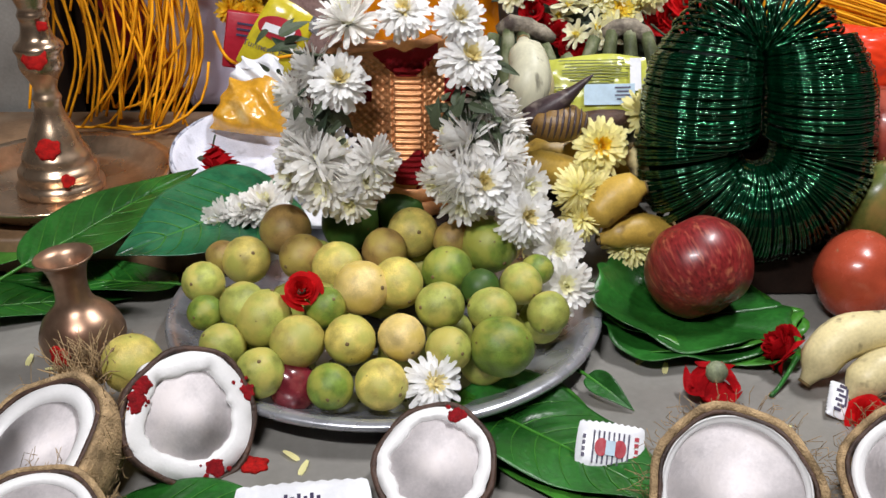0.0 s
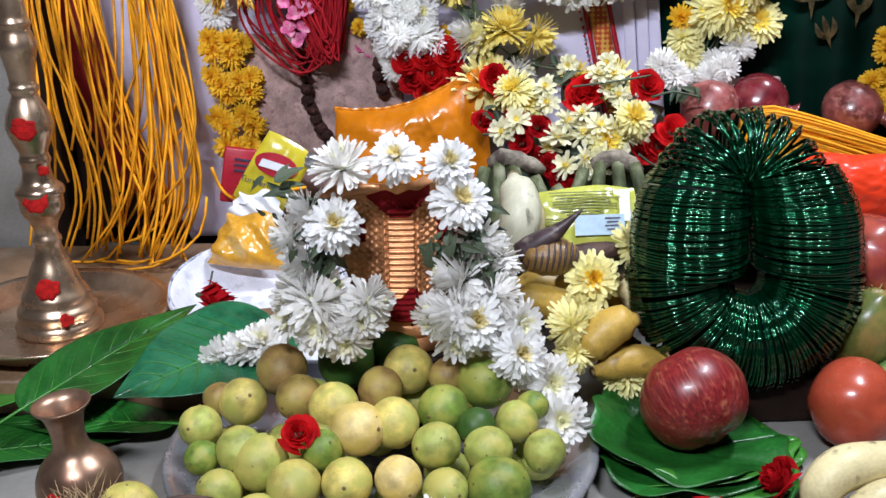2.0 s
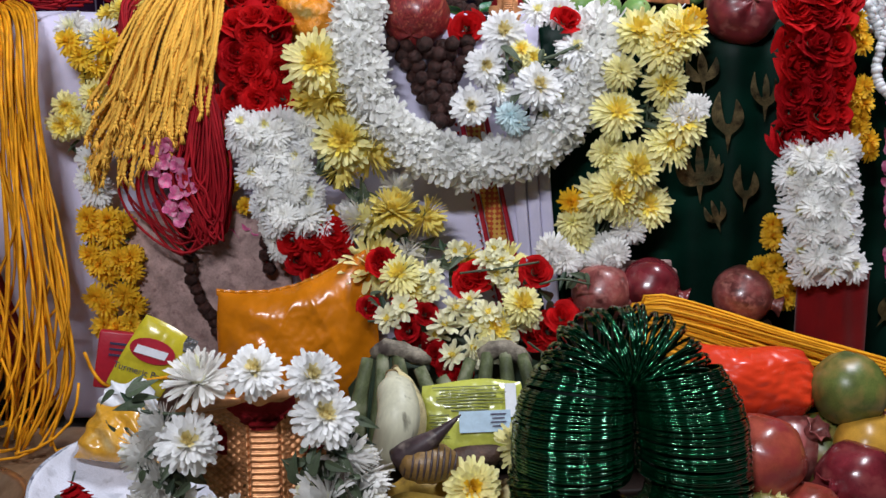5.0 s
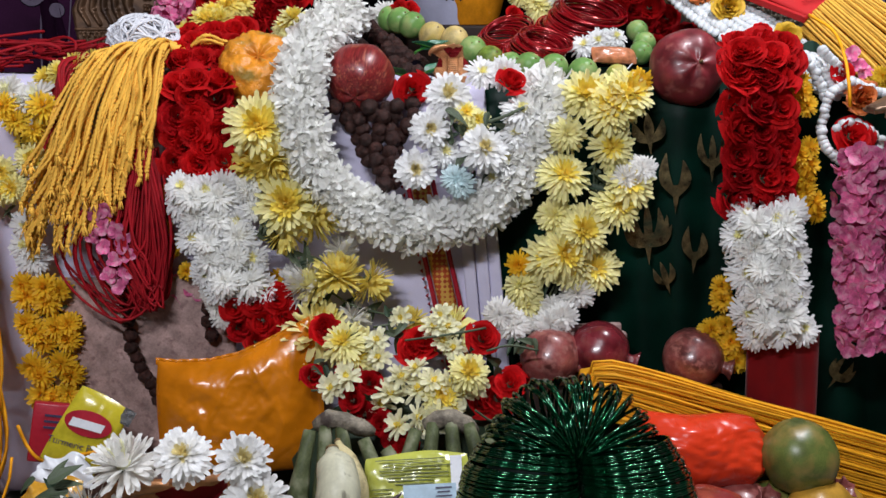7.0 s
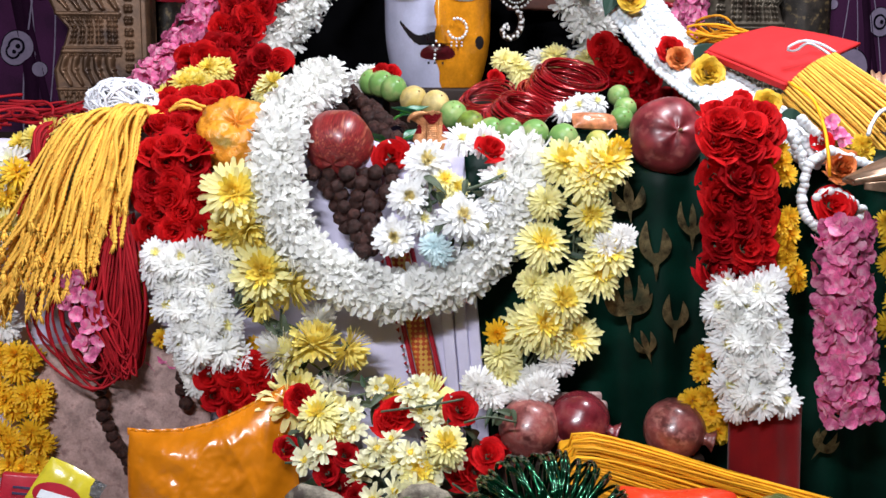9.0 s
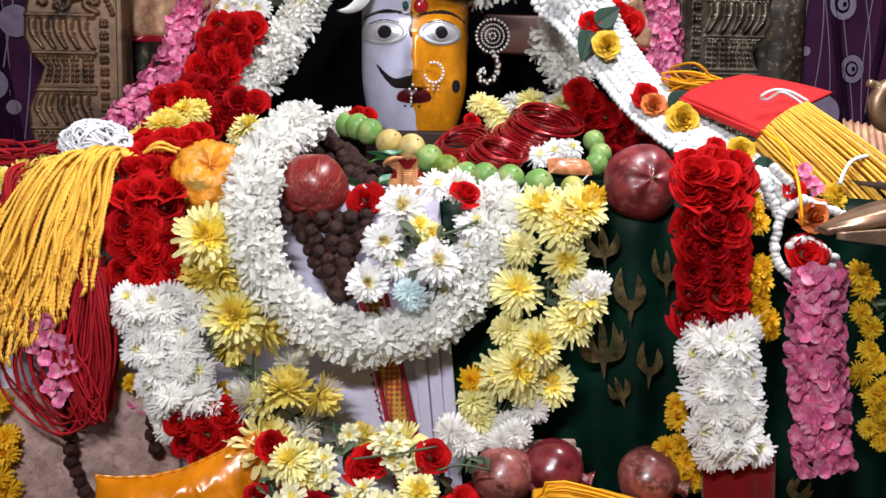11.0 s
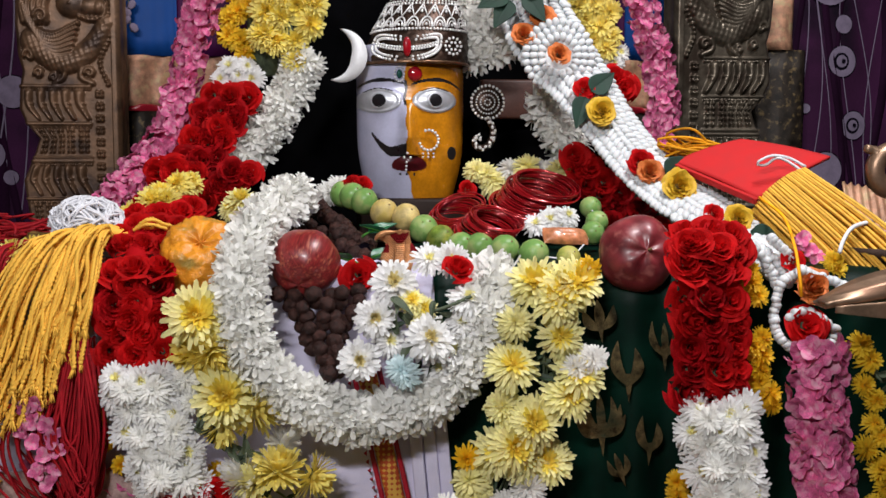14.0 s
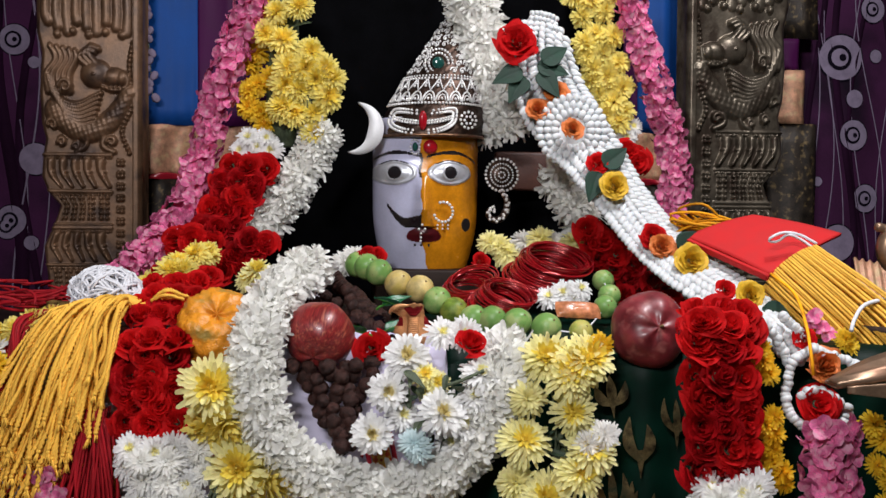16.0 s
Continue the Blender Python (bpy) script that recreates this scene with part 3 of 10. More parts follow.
FRONT = [(-0.6, 1.235), (-0.3, 1.222), (-0.1, 1.212), (0.1, 1.195), (0.24, 1.19), (0.34, 1.165), (0.45, 1.135), (0.55, 1.12), (0.75, 1.12), (1.1, 1.14)]


def front_y(x):
    return float(np.interp(x, [a for a, b in FRONT], [b for a, b in FRONT]))


def drape(x0, x1, z0, z1, folds, depth, back=0.42, seed=0, edge=None, lean=0.05):
    """A cloth that lies on the bench top and falls down its front, with soft folds."""
    def fn(u, v):
        x = x0 + (x1 - x0) * u
        if edge is not None and v < 0.6:
            x = max(x, edge(z0 + (z1 - z0) * v / 0.6)) if u > 0.001 else edge(z0 + (z1 - z0) * v / 0.6)
        fold = depth * (math.sin(folds * u * 2 * math.pi + seed + 1.5 * wob((u * 4, v * 2, seed), 1.0)) + 0.6 * wob((u * 9, v * 3, seed), 1.3))
        if v < 0.6:
            s = v / 0.6
            z = z0 + (z1 - z0) * s
            r = max(0.0, (z - (z1 - 0.03)) / 0.03)
            return (x, front_y(x) + lean * (z - 0.3) + fold * (1.25 - 0.6 * s) + 0.022 * r * r, z - 0.0 * r)
        s = (v - 0.6) / 0.4
        y = front_y(x) + lean * (z1 - 0.3) + 0.022
        return (x, y + back * s + fold * 0.65 * (1 - s), z1 + 0.004 * math.sin(s * 3.0) + 0.25 * fold * s)
    return fn


thing("white_cloth", mesh("white_cloth", sheet(drape(-0.42, 0.246, STEP, 0.497, 5, 0.0045, back=0.035, seed=1, edge=lambda z: float(np.interp(z, [0.02, 0.087, 0.15, 0.212, 0.26, 0.33, 0.42, 0.5], [-0.279, -0.307, -0.334, -0.353, -0.367, -0.375, -0.380, -0.384]))), 110, 70, 0.003), M["white_cloth"]),
      None, "white cotton cloth draped down the bench front", "cloth")
thing("green_silk_cloth", mesh("green_silk_cloth", sheet(drape(0.235, 1.05, STEP, 0.492, 13, 0.007, seed=4), 200, 60, 0.003), M["green_silk"]),
      None, "dark green silk cloth with woven gold leaf motifs", "cloth")
thing("maroon_cloth", mesh("maroon_cloth", sheet(lambda u, v: (float(np.interp(STEP + 0.43 * v, [0.045, 0.09, 0.133, 0.182, 0.23, 0.30], [-0.321, -0.364, -0.393, -0.4135, -0.427, -0.431])) * (1 - u) - 0.2 * u, 1.243 + 0.004 * math.sin(u * 30 + v * 4), STEP + 0.43 * v), 50, 30, 0.003), M["maroon_cloth"]),
      None, "dark red silk cloth hanging behind yellow threads", "cloth")


def motif(name, p, s, tilt, petals, spread, fat=0.13, bare=False):
    """A woven gold leaf spray lying on the silk: leaves that rise from a short stem."""
    g = Geo()
    g.v.append((p[0], p[1] - 0.002, p[2]))
    for i in range(petals):
        c = i - (petals - 1) / 2
        a = tilt + spread * c
        n, l, w = 9, s * (1.0 - 0.10 * abs(c) + (0.22 if bare and i == 0 else 0.0)), s * fat
        v, f = [], []
        for k in range(n + 1):
            t = k / n
            b = w * math.sin(math.pi * min(1, t * 0.90 + 0.08)) ** 0.9
            bend = 0.16 * l * math.sin(math.pi * t) * (-1 if c < 0 else 1 if c > 0 else 0)
            for sgn in (-1, 1):
                lx, ly = sgn * b + bend, l * t
                X, Z = p[0] + lx * math.cos(a) + ly * math.sin(a), p[2] + ly * math.cos(a) - lx * math.sin(a)
                v.append((X, p[1] - 0.0015 - 0.001 * math.sin(math.pi * t) - 0.0004 * i, Z))
        for k in range(n):
            f.append((2 * k, 2 * k + 1, 2 * k + 3, 2 * k + 2))
        base = len(g.v)
        g.add((v, f))
        g.f.append((0, base, base + 1))
        g.m.append(0)
    # tapering stem
    d = Vector((math.sin(tilt), 0, math.cos(tilt)))
    e = Vector((math.cos(tilt), 0, -math.sin(tilt)))
    q = Vector((p[0], p[1] - 0.0022, p[2]))
    g.add(([q + d * s * 0.30 - e * s * 0.13, q + d * s * 0.30 + e * s * 0.13, q - d * s * 0.10 + e * s * 0.05, q - d * s * 0.45 - e * s * 0.02], [(0, 1, 2, 3)]))
    g.f.append((0, len(g.v) - 4, len(g.v) - 3))
    g.m.append(0)
    return mesh(name, g, M["gold_zari"])


silk = bpy.data.objects["green_silk_cloth"]
for x, z, s, t, k, sp, fat, bare in ((0.397, 0.433, 0.031, -0.15, 3, 0.6, 0.17, False), (0.4235, 0.378, 0.040, -0.05, 2, 0.42, 0.15, True), (0.398, 0.326, 0.046, -0.10, 7, 0.30, 0.10, False), (0.458, 0.408, 0.034, -0.05, 3, 0.32, 0.11, True),
                                     (0.443, 0.312, 0.032, 0.02, 2, 0.45, 0.15, True), (0.4175, 0.286, 0.026, -0.35, 3, 0.4, 0.13, False), (0.593, 0.186, 0.028, 0.6, 4, 0.4, 0.13, False), (0.560, 0.206, 0.030, -0.2, 2, 0.4, 0.15, True),
                                     (0.622, 0.240, 0.030, 0.1, 3, 0.5, 0.18, False)):
    part("gold_motif", motif("gold_motif", (x, front_y(x) + 0.05 * (z - 0.3) - 0.0135, z), s, t, k, sp, fat, bare), silk, None, "woven gold leaf spray")

# red and gold border band down the white cloth
def band(u, v):
    z = 0.15 + 0.25 * v
    x = 0.1798 + 0.217 * (0.3150 - z) - 0.0100 + 0.0200 * u
    return (x, front_y(x) + 0.05 * (z - 0.3) - 0.012 - 0.003 * math.sin(u * math.pi), z)


def stripe_material():
    m = mat("red_gold_border", (0.44, 0.055, 0.012), 0.5, var=0.15, scale=80, fine=800, bump=0.3)
    nt = m.node_tree
    tc = nt.nodes.new("ShaderNodeTexCoord")
    w = nt.nodes.new("ShaderNodeTexVoronoi")
    w.distance = "MANHATTAN"
    w.inputs["Scale"].default_value, w.inputs["Randomness"].default_value = 180, 0.0
    k = nt.nodes.new("ShaderNodeMapRange")
    k.inputs["From Min"].default_value, k.inputs["From Max"].default_value = 0.66, 0.78
    x = nt.nodes.new("ShaderNodeMix")
    x.data_type = "RGBA"
    b = nt.nodes["Principled BSDF"]
    old = b.inputs["Base Color"].links[0].from_socket
    nt.links.new(tc.outputs["Object"], w.inputs["Vector"])
    nt.links.new(w.outputs["Distance"], k.inputs[0])
    nt.links.new(k.outputs[0], x.inputs["Factor"])
    nt.links.new(old, x.inputs["A"])
    x.inputs["B"].default_value = (0.62, 0.34, 0.06, 1)
    nt.links.new(x.outputs["Result"], b.inputs["Base Color"])
    return m


M["stripe"] = stripe_material()
cloth = bpy.data.objects["white_cloth"]
part("border_band", mesh("border_band", sheet(band, 6, 30, 0.002), M["stripe"]), cloth, None, "red and gold woven border band")
for off in (-0.0060, 0.0210):
    part("border_edge", mesh("border_edge", sheet(lambda u, v: (band(0, v)[0] + off + 0.005 * u, band(0, v)[1] + 0.0005, band(0, v)[2]), 2, 20, 0.0015), M["ink_red"]), cloth)
for k in range(26):
    z = 0.16 + 0.009 * k
    x, y, _ = band(0, (z - 0.15) / 0.25)
    part("border_tooth", mesh("border_tooth", ([(x - 0.012, y, z), (x - 0.0085, y - 0.001, z + 0.003), (x - 0.0085, y - 0.001, z - 0.003), (x - 0.0105, y + 0.002, z)],
                                               [(0, 2, 1), (0, 1, 3), (1, 2, 3), (2, 0, 3)]), M["ink_red"]), cloth)
for i, x0 in enumerate((0.205, 0.219, 0.232)):
    part("pleat", mesh("pleat", sheet(lambda u, v: (x0 + 0.012 * u + 0.030 * (0.75 - v), front_y(x0) + 0.05 * (v * 0.3 - 0.1) - 0.010 - 0.005 * u + 0.002 * math.sin(v * 5 + i), 0.1 + 0.33 * v), 6, 24, 0.003), M["white_cloth"]), cloth)

# backcloths behind the altar
def hung(x0, x1, z0, z1, y, folds, depth, seed=0):
    return lambda u, v: (x0 + (x1 - x0) * u, y + depth * math.sin(folds * 2 * math.pi * u + seed + 0.6 * math.sin(v * 3 + seed)) + depth * wob((u * 6, v * 2, seed), 1.0), z0 + (z1 - z0) * v)


thing("black_backcloth", mesh("black_backcloth", sheet(hung(0.02, 0.545, 0.492, 1.25, 1.645, 3, 0.012, 2), 90, 30, 0.004), M["black_cloth"]), None, "black cloth hanging behind the crowned mask", "cloth")


worn_slab("throne_rail", 0.345, 1.600, 0.660, 0.480, 1.622, 0.716, M["rail_wood"], "dark reddish-brown wooden rail behind the mask", "rail")


def saree(name, x0, x1, flip):
    ob = thing(name, None, None, "blue and violet silk saree with a copper border", "saree")
    a, b = (0, 0.48) if not flip else (0.52, 1.0)
    w = x1 - x0
    part("blue_field", mesh("blue_field", sheet(hung(x0 + a * w, x0 + b * w, 0.757, 1.25, 1.745, 1, 0.004, 1), 30, 20, 0.003), M["blue_silk"]), ob, None, "blue silk field")
    a, b = (0.48, 1.0) if not flip else (0, 0.52)
    part("violet_field", mesh("violet_field", sheet(hung(x0 + a * w, x0 + b * w, 0.757, 1.25, 1.745, 1, 0.004, 1), 30, 20, 0.003), M["violet_silk"]), ob, None, "violet silk field")
    part("border", mesh("border", sheet(hung(x0, x1, 0.683, 0.757, 1.742, 3, 0.008, 1), 40, 8, 0.003), M["copper_border"]), ob, None, "copper and gold woven border")
    part("hem", mesh("hem", sheet(hung(x0, x1, 0.676, 0.683, 1.741, 3, 0.008, 1), 40, 2, 0.003), M["ink_red"]), ob)
    part("dark_field", mesh("dark_field", sheet(hung(x0, x1, 0.45, 0.676, 1.747, 3, 0.008, 1), 40, 8, 0.003), M["copper_border2"]), ob, None, "dark woven field")
    return ob


M["copper_border2"] = mat("dark_zari", (0.022, 0.015, 0.010), 0.5, metal=0.3, var=0.4, scale=90, fine=700, bump=0.4, second=(0.17, 0.115, 0.05), second_at=0.64, second_scale=120)
saree("saree", -0.19, 0.02, False)
saree("saree", 0.50, 0.68, True)
# strip of saree seen past the far side of the other pillar
strip = thing("saree_strip", None, None, "folded saree end with a copper border", "saree")
part("violet_field", mesh("violet_field", sheet(hung(0.80, 0.853, 0.86, 0.91, 1.735, 1, 0.003), 10, 6, 0.003), M["violet_silk"]), strip)
part("border", mesh("border", sheet(hung(0.80, 0.862, 0.775, 0.86, 1.733, 1, 0.004), 10, 6, 0.003), M["copper_border"]), strip)
part("dark_field", mesh("dark_field", sheet(hung(0.79, 0.885, 0.45, 0.775, 1.737, 1, 0.006), 14, 10, 0.003), M["copper_border2"]), strip)
part("upper_field", mesh("upper_field", sheet(hung(0.79, 0.885, 0.91, 1.25, 1.737, 1, 0.006), 14, 10, 0.003), M["copper_border2"]), strip)
hanging = thing("silver_strand", None, None, "thin strand of silvery leaves hanging on silk", "strand")
for k in range(16):
    z = 0.96 - 0.011 * k
    part("silver_leaf", mesh("silver_leaf", ball(1, 6, 4), M["print_pale"]), hanging, at((-0.165 + 0.006 * math.sin(k * 2.2) + 0.0008 * k, 1.722, z), (0.0045, 0.002, 0.009), spin=0) @ Matrix.Rotation(0.6 * (-1) ** k, 4, "Y"))
part("strand_string", mesh("strand_string", tube([(-0.164 + 0.0008 * k, 1.724, 0.965 - 0.011 * k) for k in range(17)], 0.0008, 4), M["sepal"]), hanging)


def curtain(name, x0, x1, y, dots, lines, seed):
    ob = thing(name, None, None, "dark purple curtain printed with pale ringed circles and wavy lines", "curtain")
    fn = hung(x0, x1, STEP, 1.45, y, 3, 0.010, seed)
    part("fabric", mesh("fabric", sheet(fn, 80, 24, 0.003), M["curtain"]), ob)

    def surf(x, z):
        return fn((x - x0) / (x1 - x0), (z - STEP) / (1.45 - STEP))[1]

    def disc(x, z, r, lift, m, label=""):
        v, f = [(x, surf(x, z) - lift, z)], []
        for k in range(28):
            a = 2 * math.pi * k / 28
            X, Z = x + r * math.cos(a), z + r * math.sin(a)
            v.append((X, surf(X, Z) - lift, Z))
        f = [(0, 1 + (k + 1) % 28, 1 + k) for k in range(28)]
        part("printed_circle", mesh("printed_circle", (v, f), m), ob, None, label)
    for x, z, r, rings in dots:
        disc(x, z, r * 1.08, 0.0012, M["print_dark"])
        disc(x, z, r, 0.002, M["print_pale"], "pale lilac printed circle")
        if rings:
            ox = r * 0.08
            disc(x - ox, z, r * 0.56, 0.0028, M["print_dark"])
            disc(x - ox, z, r * 0.40, 0.0036, M["print_pale"])
            disc(x + ox * 0.5, z, r * 0.16, 0.0044, M["print_dark"])
    for x, amp, ph, m, w in lines:
        pts = [(x + amp * math.sin(z * 9 + ph), 0, z) for z in [0.45 + 0.02 * k for k in range(40)]]
        g = sheet(lambda u, v: (pts[min(39, int(v * 39))][0] + w * (u - 0.5), surf(pts[min(39, int(v * 39))][0], pts[min(39, int(v * 39))][2]) - 0.0014, pts[min(39, int(v * 39))][2]), 1, 39, 0.0006)
        part("printed_line", mesh("printed_line", g, m), ob)
    return ob


def eyes(items):
    return [(p[0], p[2], r, k) for p, r, k in items]


curtain("curtain", 0.80, 1.6, 1.79, eyes([((0.946, 1.780, 0.890), 0.037, 1), ((0.970, 1.780, 0.763), 0.025, 1), ((0.994, 1.780, 0.659), 0.023, 1), ((1.003, 1.780, 0.972), 0.022, 1),
        ((0.971, 1.780, 0.823), 0.015, 0), ((0.907, 1.780, 0.686), 0.008, 0), ((0.943, 1.780, 0.585), 0.03, 0), ((1.010, 1.780, 0.895), 0.011, 0)]),
        [(0.895, 0.016, 0.3, M["print_pale"], 0.0018), (0.915, 0.020, 1.2, M["print_pale"], 0.0016), (0.935, 0.018, 2.4, M["print_pale"], 0.0014), (0.985, 0.022, 3.4, M["print_pale"], 0.0016), (1.0, 0.03, 2.0, M["print_pale"], 0.0016), (1.035, 0.02, 5.2, M["print_pale"], 0.0016), (0.955, 0.020, 2.8, M["print_band"], 0.012),
         (0.905, 0.018, 4.6, M["print_band"], 0.010), (1.03, 0.024, 0.8, M["print_band"], 0.016), (0.985, 0.024, 4.0, M["print_band"], 0.008)], 1)
curtain("curtain", -1.0, -0.2, 1.79, eyes([((-0.367, 1.780, 0.886), 0.023, 1), ((-0.336, 1.780, 0.705), 0.024, 0), ((-0.372, 1.780, 0.611), 0.023, 1), ((-0.338, 1.780, 0.852), 0.009, 0), ((-0.342, 1.780, 0.577), 0.011, 0), ((-0.378, 1.780, 0.603), 0.02, 1)]),
        [(-0.35, 0.02, 0.3, M["print_pale"], 0.0025), (-0.33, 0.015, 1.6, M["print_pale"], 0.002), (-0.365, 0.018, 2.2, M["print_pale"], 0.0016), (-0.375, 0.02, 3.0, M["print_band"], 0.02), (-0.34, 0.02, 4.4, M["print_band"], 0.012)], 3)


# ---- carved throne posts ----
def carving(u, w):
    """Height of the relief; u runs from the inner edge to the outer, w up from the foot of the bird panel, both in post widths."""
    h = np.zeros_like(u)

    def ridge(pts, r, k):
        """A rounded line of half width r (it may taper) and height k."""
        c = spline([(a, 0, b) for a, b in pts], 26)
        d = np.full_like(u, 9.0)
        for i, q in enumerate(c):
            rr = r if not isinstance(r, tuple) else r[0] + (r[1] - r[0]) * i / 25
            d = np.minimum(d, np.hypot(u - q.x, w - q.z) / rr)
        return k * np.sqrt(np.maximum(0, 1 - d * d))

    def dome(a, b, ru, rw, k):
        return k * np.sqrt(np.maximum(0, 1 - ((u - a) / ru) ** 2 - ((w - b) / rw) ** 2))

    items = []
    # plain inner border with a bead line, and the wavy vine
    h = np.maximum(h, np.where(u < 0.095, 0.55, 0.0))
    h = np.where((u > 0.105) & (u < 0.118), -0.15, h)
    items.append(ridge([(0.13, 0.02), (0.20, 0.24), (0.09, 0.52), (0.13, 0.84), (0.10, 1.1)], 0.022, 0.5))
    # breast and neck, head, jaw and crest
    body = ridge([(0.13, 0.60), (0.27, 0.38), (0.47, 0.24), (0.68, 0.27), (0.86, 0.42)], (0.085, 0.14), 0.85)
    body = body * (0.95 + 0.05 * np.sin(u * 75 + w * 40) * np.sin(w * 75 - u * 40))
    items += [body, dome(0.45, 0.79, 0.16, 0.14, 0.95), dome(0.28, 0.76, 0.13, 0.095, 0.9), dome(0.20, 0.75, 0.07, 0.08, 0.95), dome(0.46, 0.78, 0.03, 0.022, 1.15), ridge([(0.38, 0.66), (0.27, 0.63), (0.16, 0.66), (0.13, 0.78)], 0.026, 0.75)]
    items += [dome(0.18 + 0.042 * k, 0.655, 0.019, 0.02, 0.95) for k in range(5)]
    for k in range(3):
        items.append(ridge([(0.42 + 0.05 * k, 0.86), (0.52 + 0.05 * k, 0.98 - 0.02 * k), (0.50 + 0.04 * k, 1.05 - 0.03 * k), (0.43 + 0.04 * k, 1.03 - 0.03 * k)], 0.036, 0.7))
    # wing: a spiral shoulder and swept feathers
    items.append(ridge([(0.76 + 0.075 * math.cos(t) * (1 - t / 9), 0.66 + 0.075 * math.sin(t) * (1 - t / 9)) for t in [0.7 * i for i in range(11)]], 0.030, 1.0))
    for k in range(7):
        items.append(ridge([(0.95 - 0.035 * k, 0.76 - 0.062 * k), (0.88 - 0.025 * k, 0.58 - 0.040 * k), (0.66 - 0.01 * k, 0.49 - 0.034 * k), (0.40 + 0.012 * k, 0.60 - 0.050 * k)], (0.042, 0.024), 0.8))
    # tail plumes
    for k in range(5):
        items.append(ridge([(0.94 - 0.055 * k, 0.62), (0.97 - 0.06 * k, 0.78), (0.88 - 0.055 * k, 0.92), (0.93 - 0.065 * k, 1.05 - 0.012 * k)], (0.044, 0.034), 0.72))
    # scrolls and feet under the bird
    for a, b, r in ((0.92, 0.29, 0.06), (0.84, 0.12, 0.05), (0.30, 0.13, 0.05), (0.66, 0.08, 0.045)):
        items.append(ridge([(a + r * math.cos(t) * (1 - t / 8), b + r * math.sin(t) * (1 - t / 8)) for t in [0.7 * i for i in range(9)]], 0.026, 0.65))
    items += [ridge([(0.52, 0.20), (0.56, 0.08), (0.66, 0.03)], 0.03, 0.5), ridge([(0.36, 0.22), (0.38, 0.09), (0.28, 0.03)], 0.03, 0.5)]
    # folds above
    for k in range(9):
        items.append(ridge([(0.16 + 0.095 * k, 1.20 + 0.05 * (k % 3)), (0.15 + 0.10 * k, 1.4), (0.17 + 0.095 * k, 1.75)], (0.055, 0.05), 0.35 + 0.1 * (k % 3)))
    items += [dome(0.2 + 0.16 * k, 1.17 + 0.03 * (k % 2), 0.04, 0.04, 0.5) for k in range(5)]
    # flower column below the bird
    for k in range(16):
        b = -0.075 - 0.115 * k
        items += [dome(0.215 + 0.026 * math.cos(c), b + 0.026 * math.sin(c), 0.02, 0.02, 0.55) for c in (0.78, 2.36, 3.93, 5.5)]
    h = np.where((w < -0.02) & (abs(u - 0.14) < 0.008), -0.2, h)
    h = np.where((w < -0.02) & (abs(u - 0.285) < 0.008), -0.2, h)
    # rows of figures between beaded mouldings, twice over
    for base in (0.0, -0.72):
        for y0, n in ((0.0, 24), (-0.36, 24), (-0.68, 20)):
            items.append(np.where((abs(w - base - y0) < 0.014) & (u > 0.29), 0.4, 0.0))
            items += [dome(0.31 + 0.70 * k / n, base + y0 - 0.028, 0.011, 0.011, 0.45) for k in range(n)]
        for k in range(5):
            a = 0.37 + 0.135 * k
            items.append(ridge([(a + 0.035, base - 0.07), (a + 0.03, base - 0.16), (a - 0.015, base - 0.25), (a - 0.05, base - 0.31)], (0.048, 0.02), 0.7))
            items += [dome(a - 0.005, base - 0.17 - 0.035 * j, 0.016, 0.016, 0.85) for j in range(3)]
            for j in range(5):
                items += [dome(a - 0.028, base - 0.42 - 0.05 * j, 0.020, 0.022, 0.5), dome(a + 0.028, base - 0.42 - 0.05 * j, 0.020, 0.022, 0.5)]
    for q in items:
        h = np.maximum(h, q)
    return h


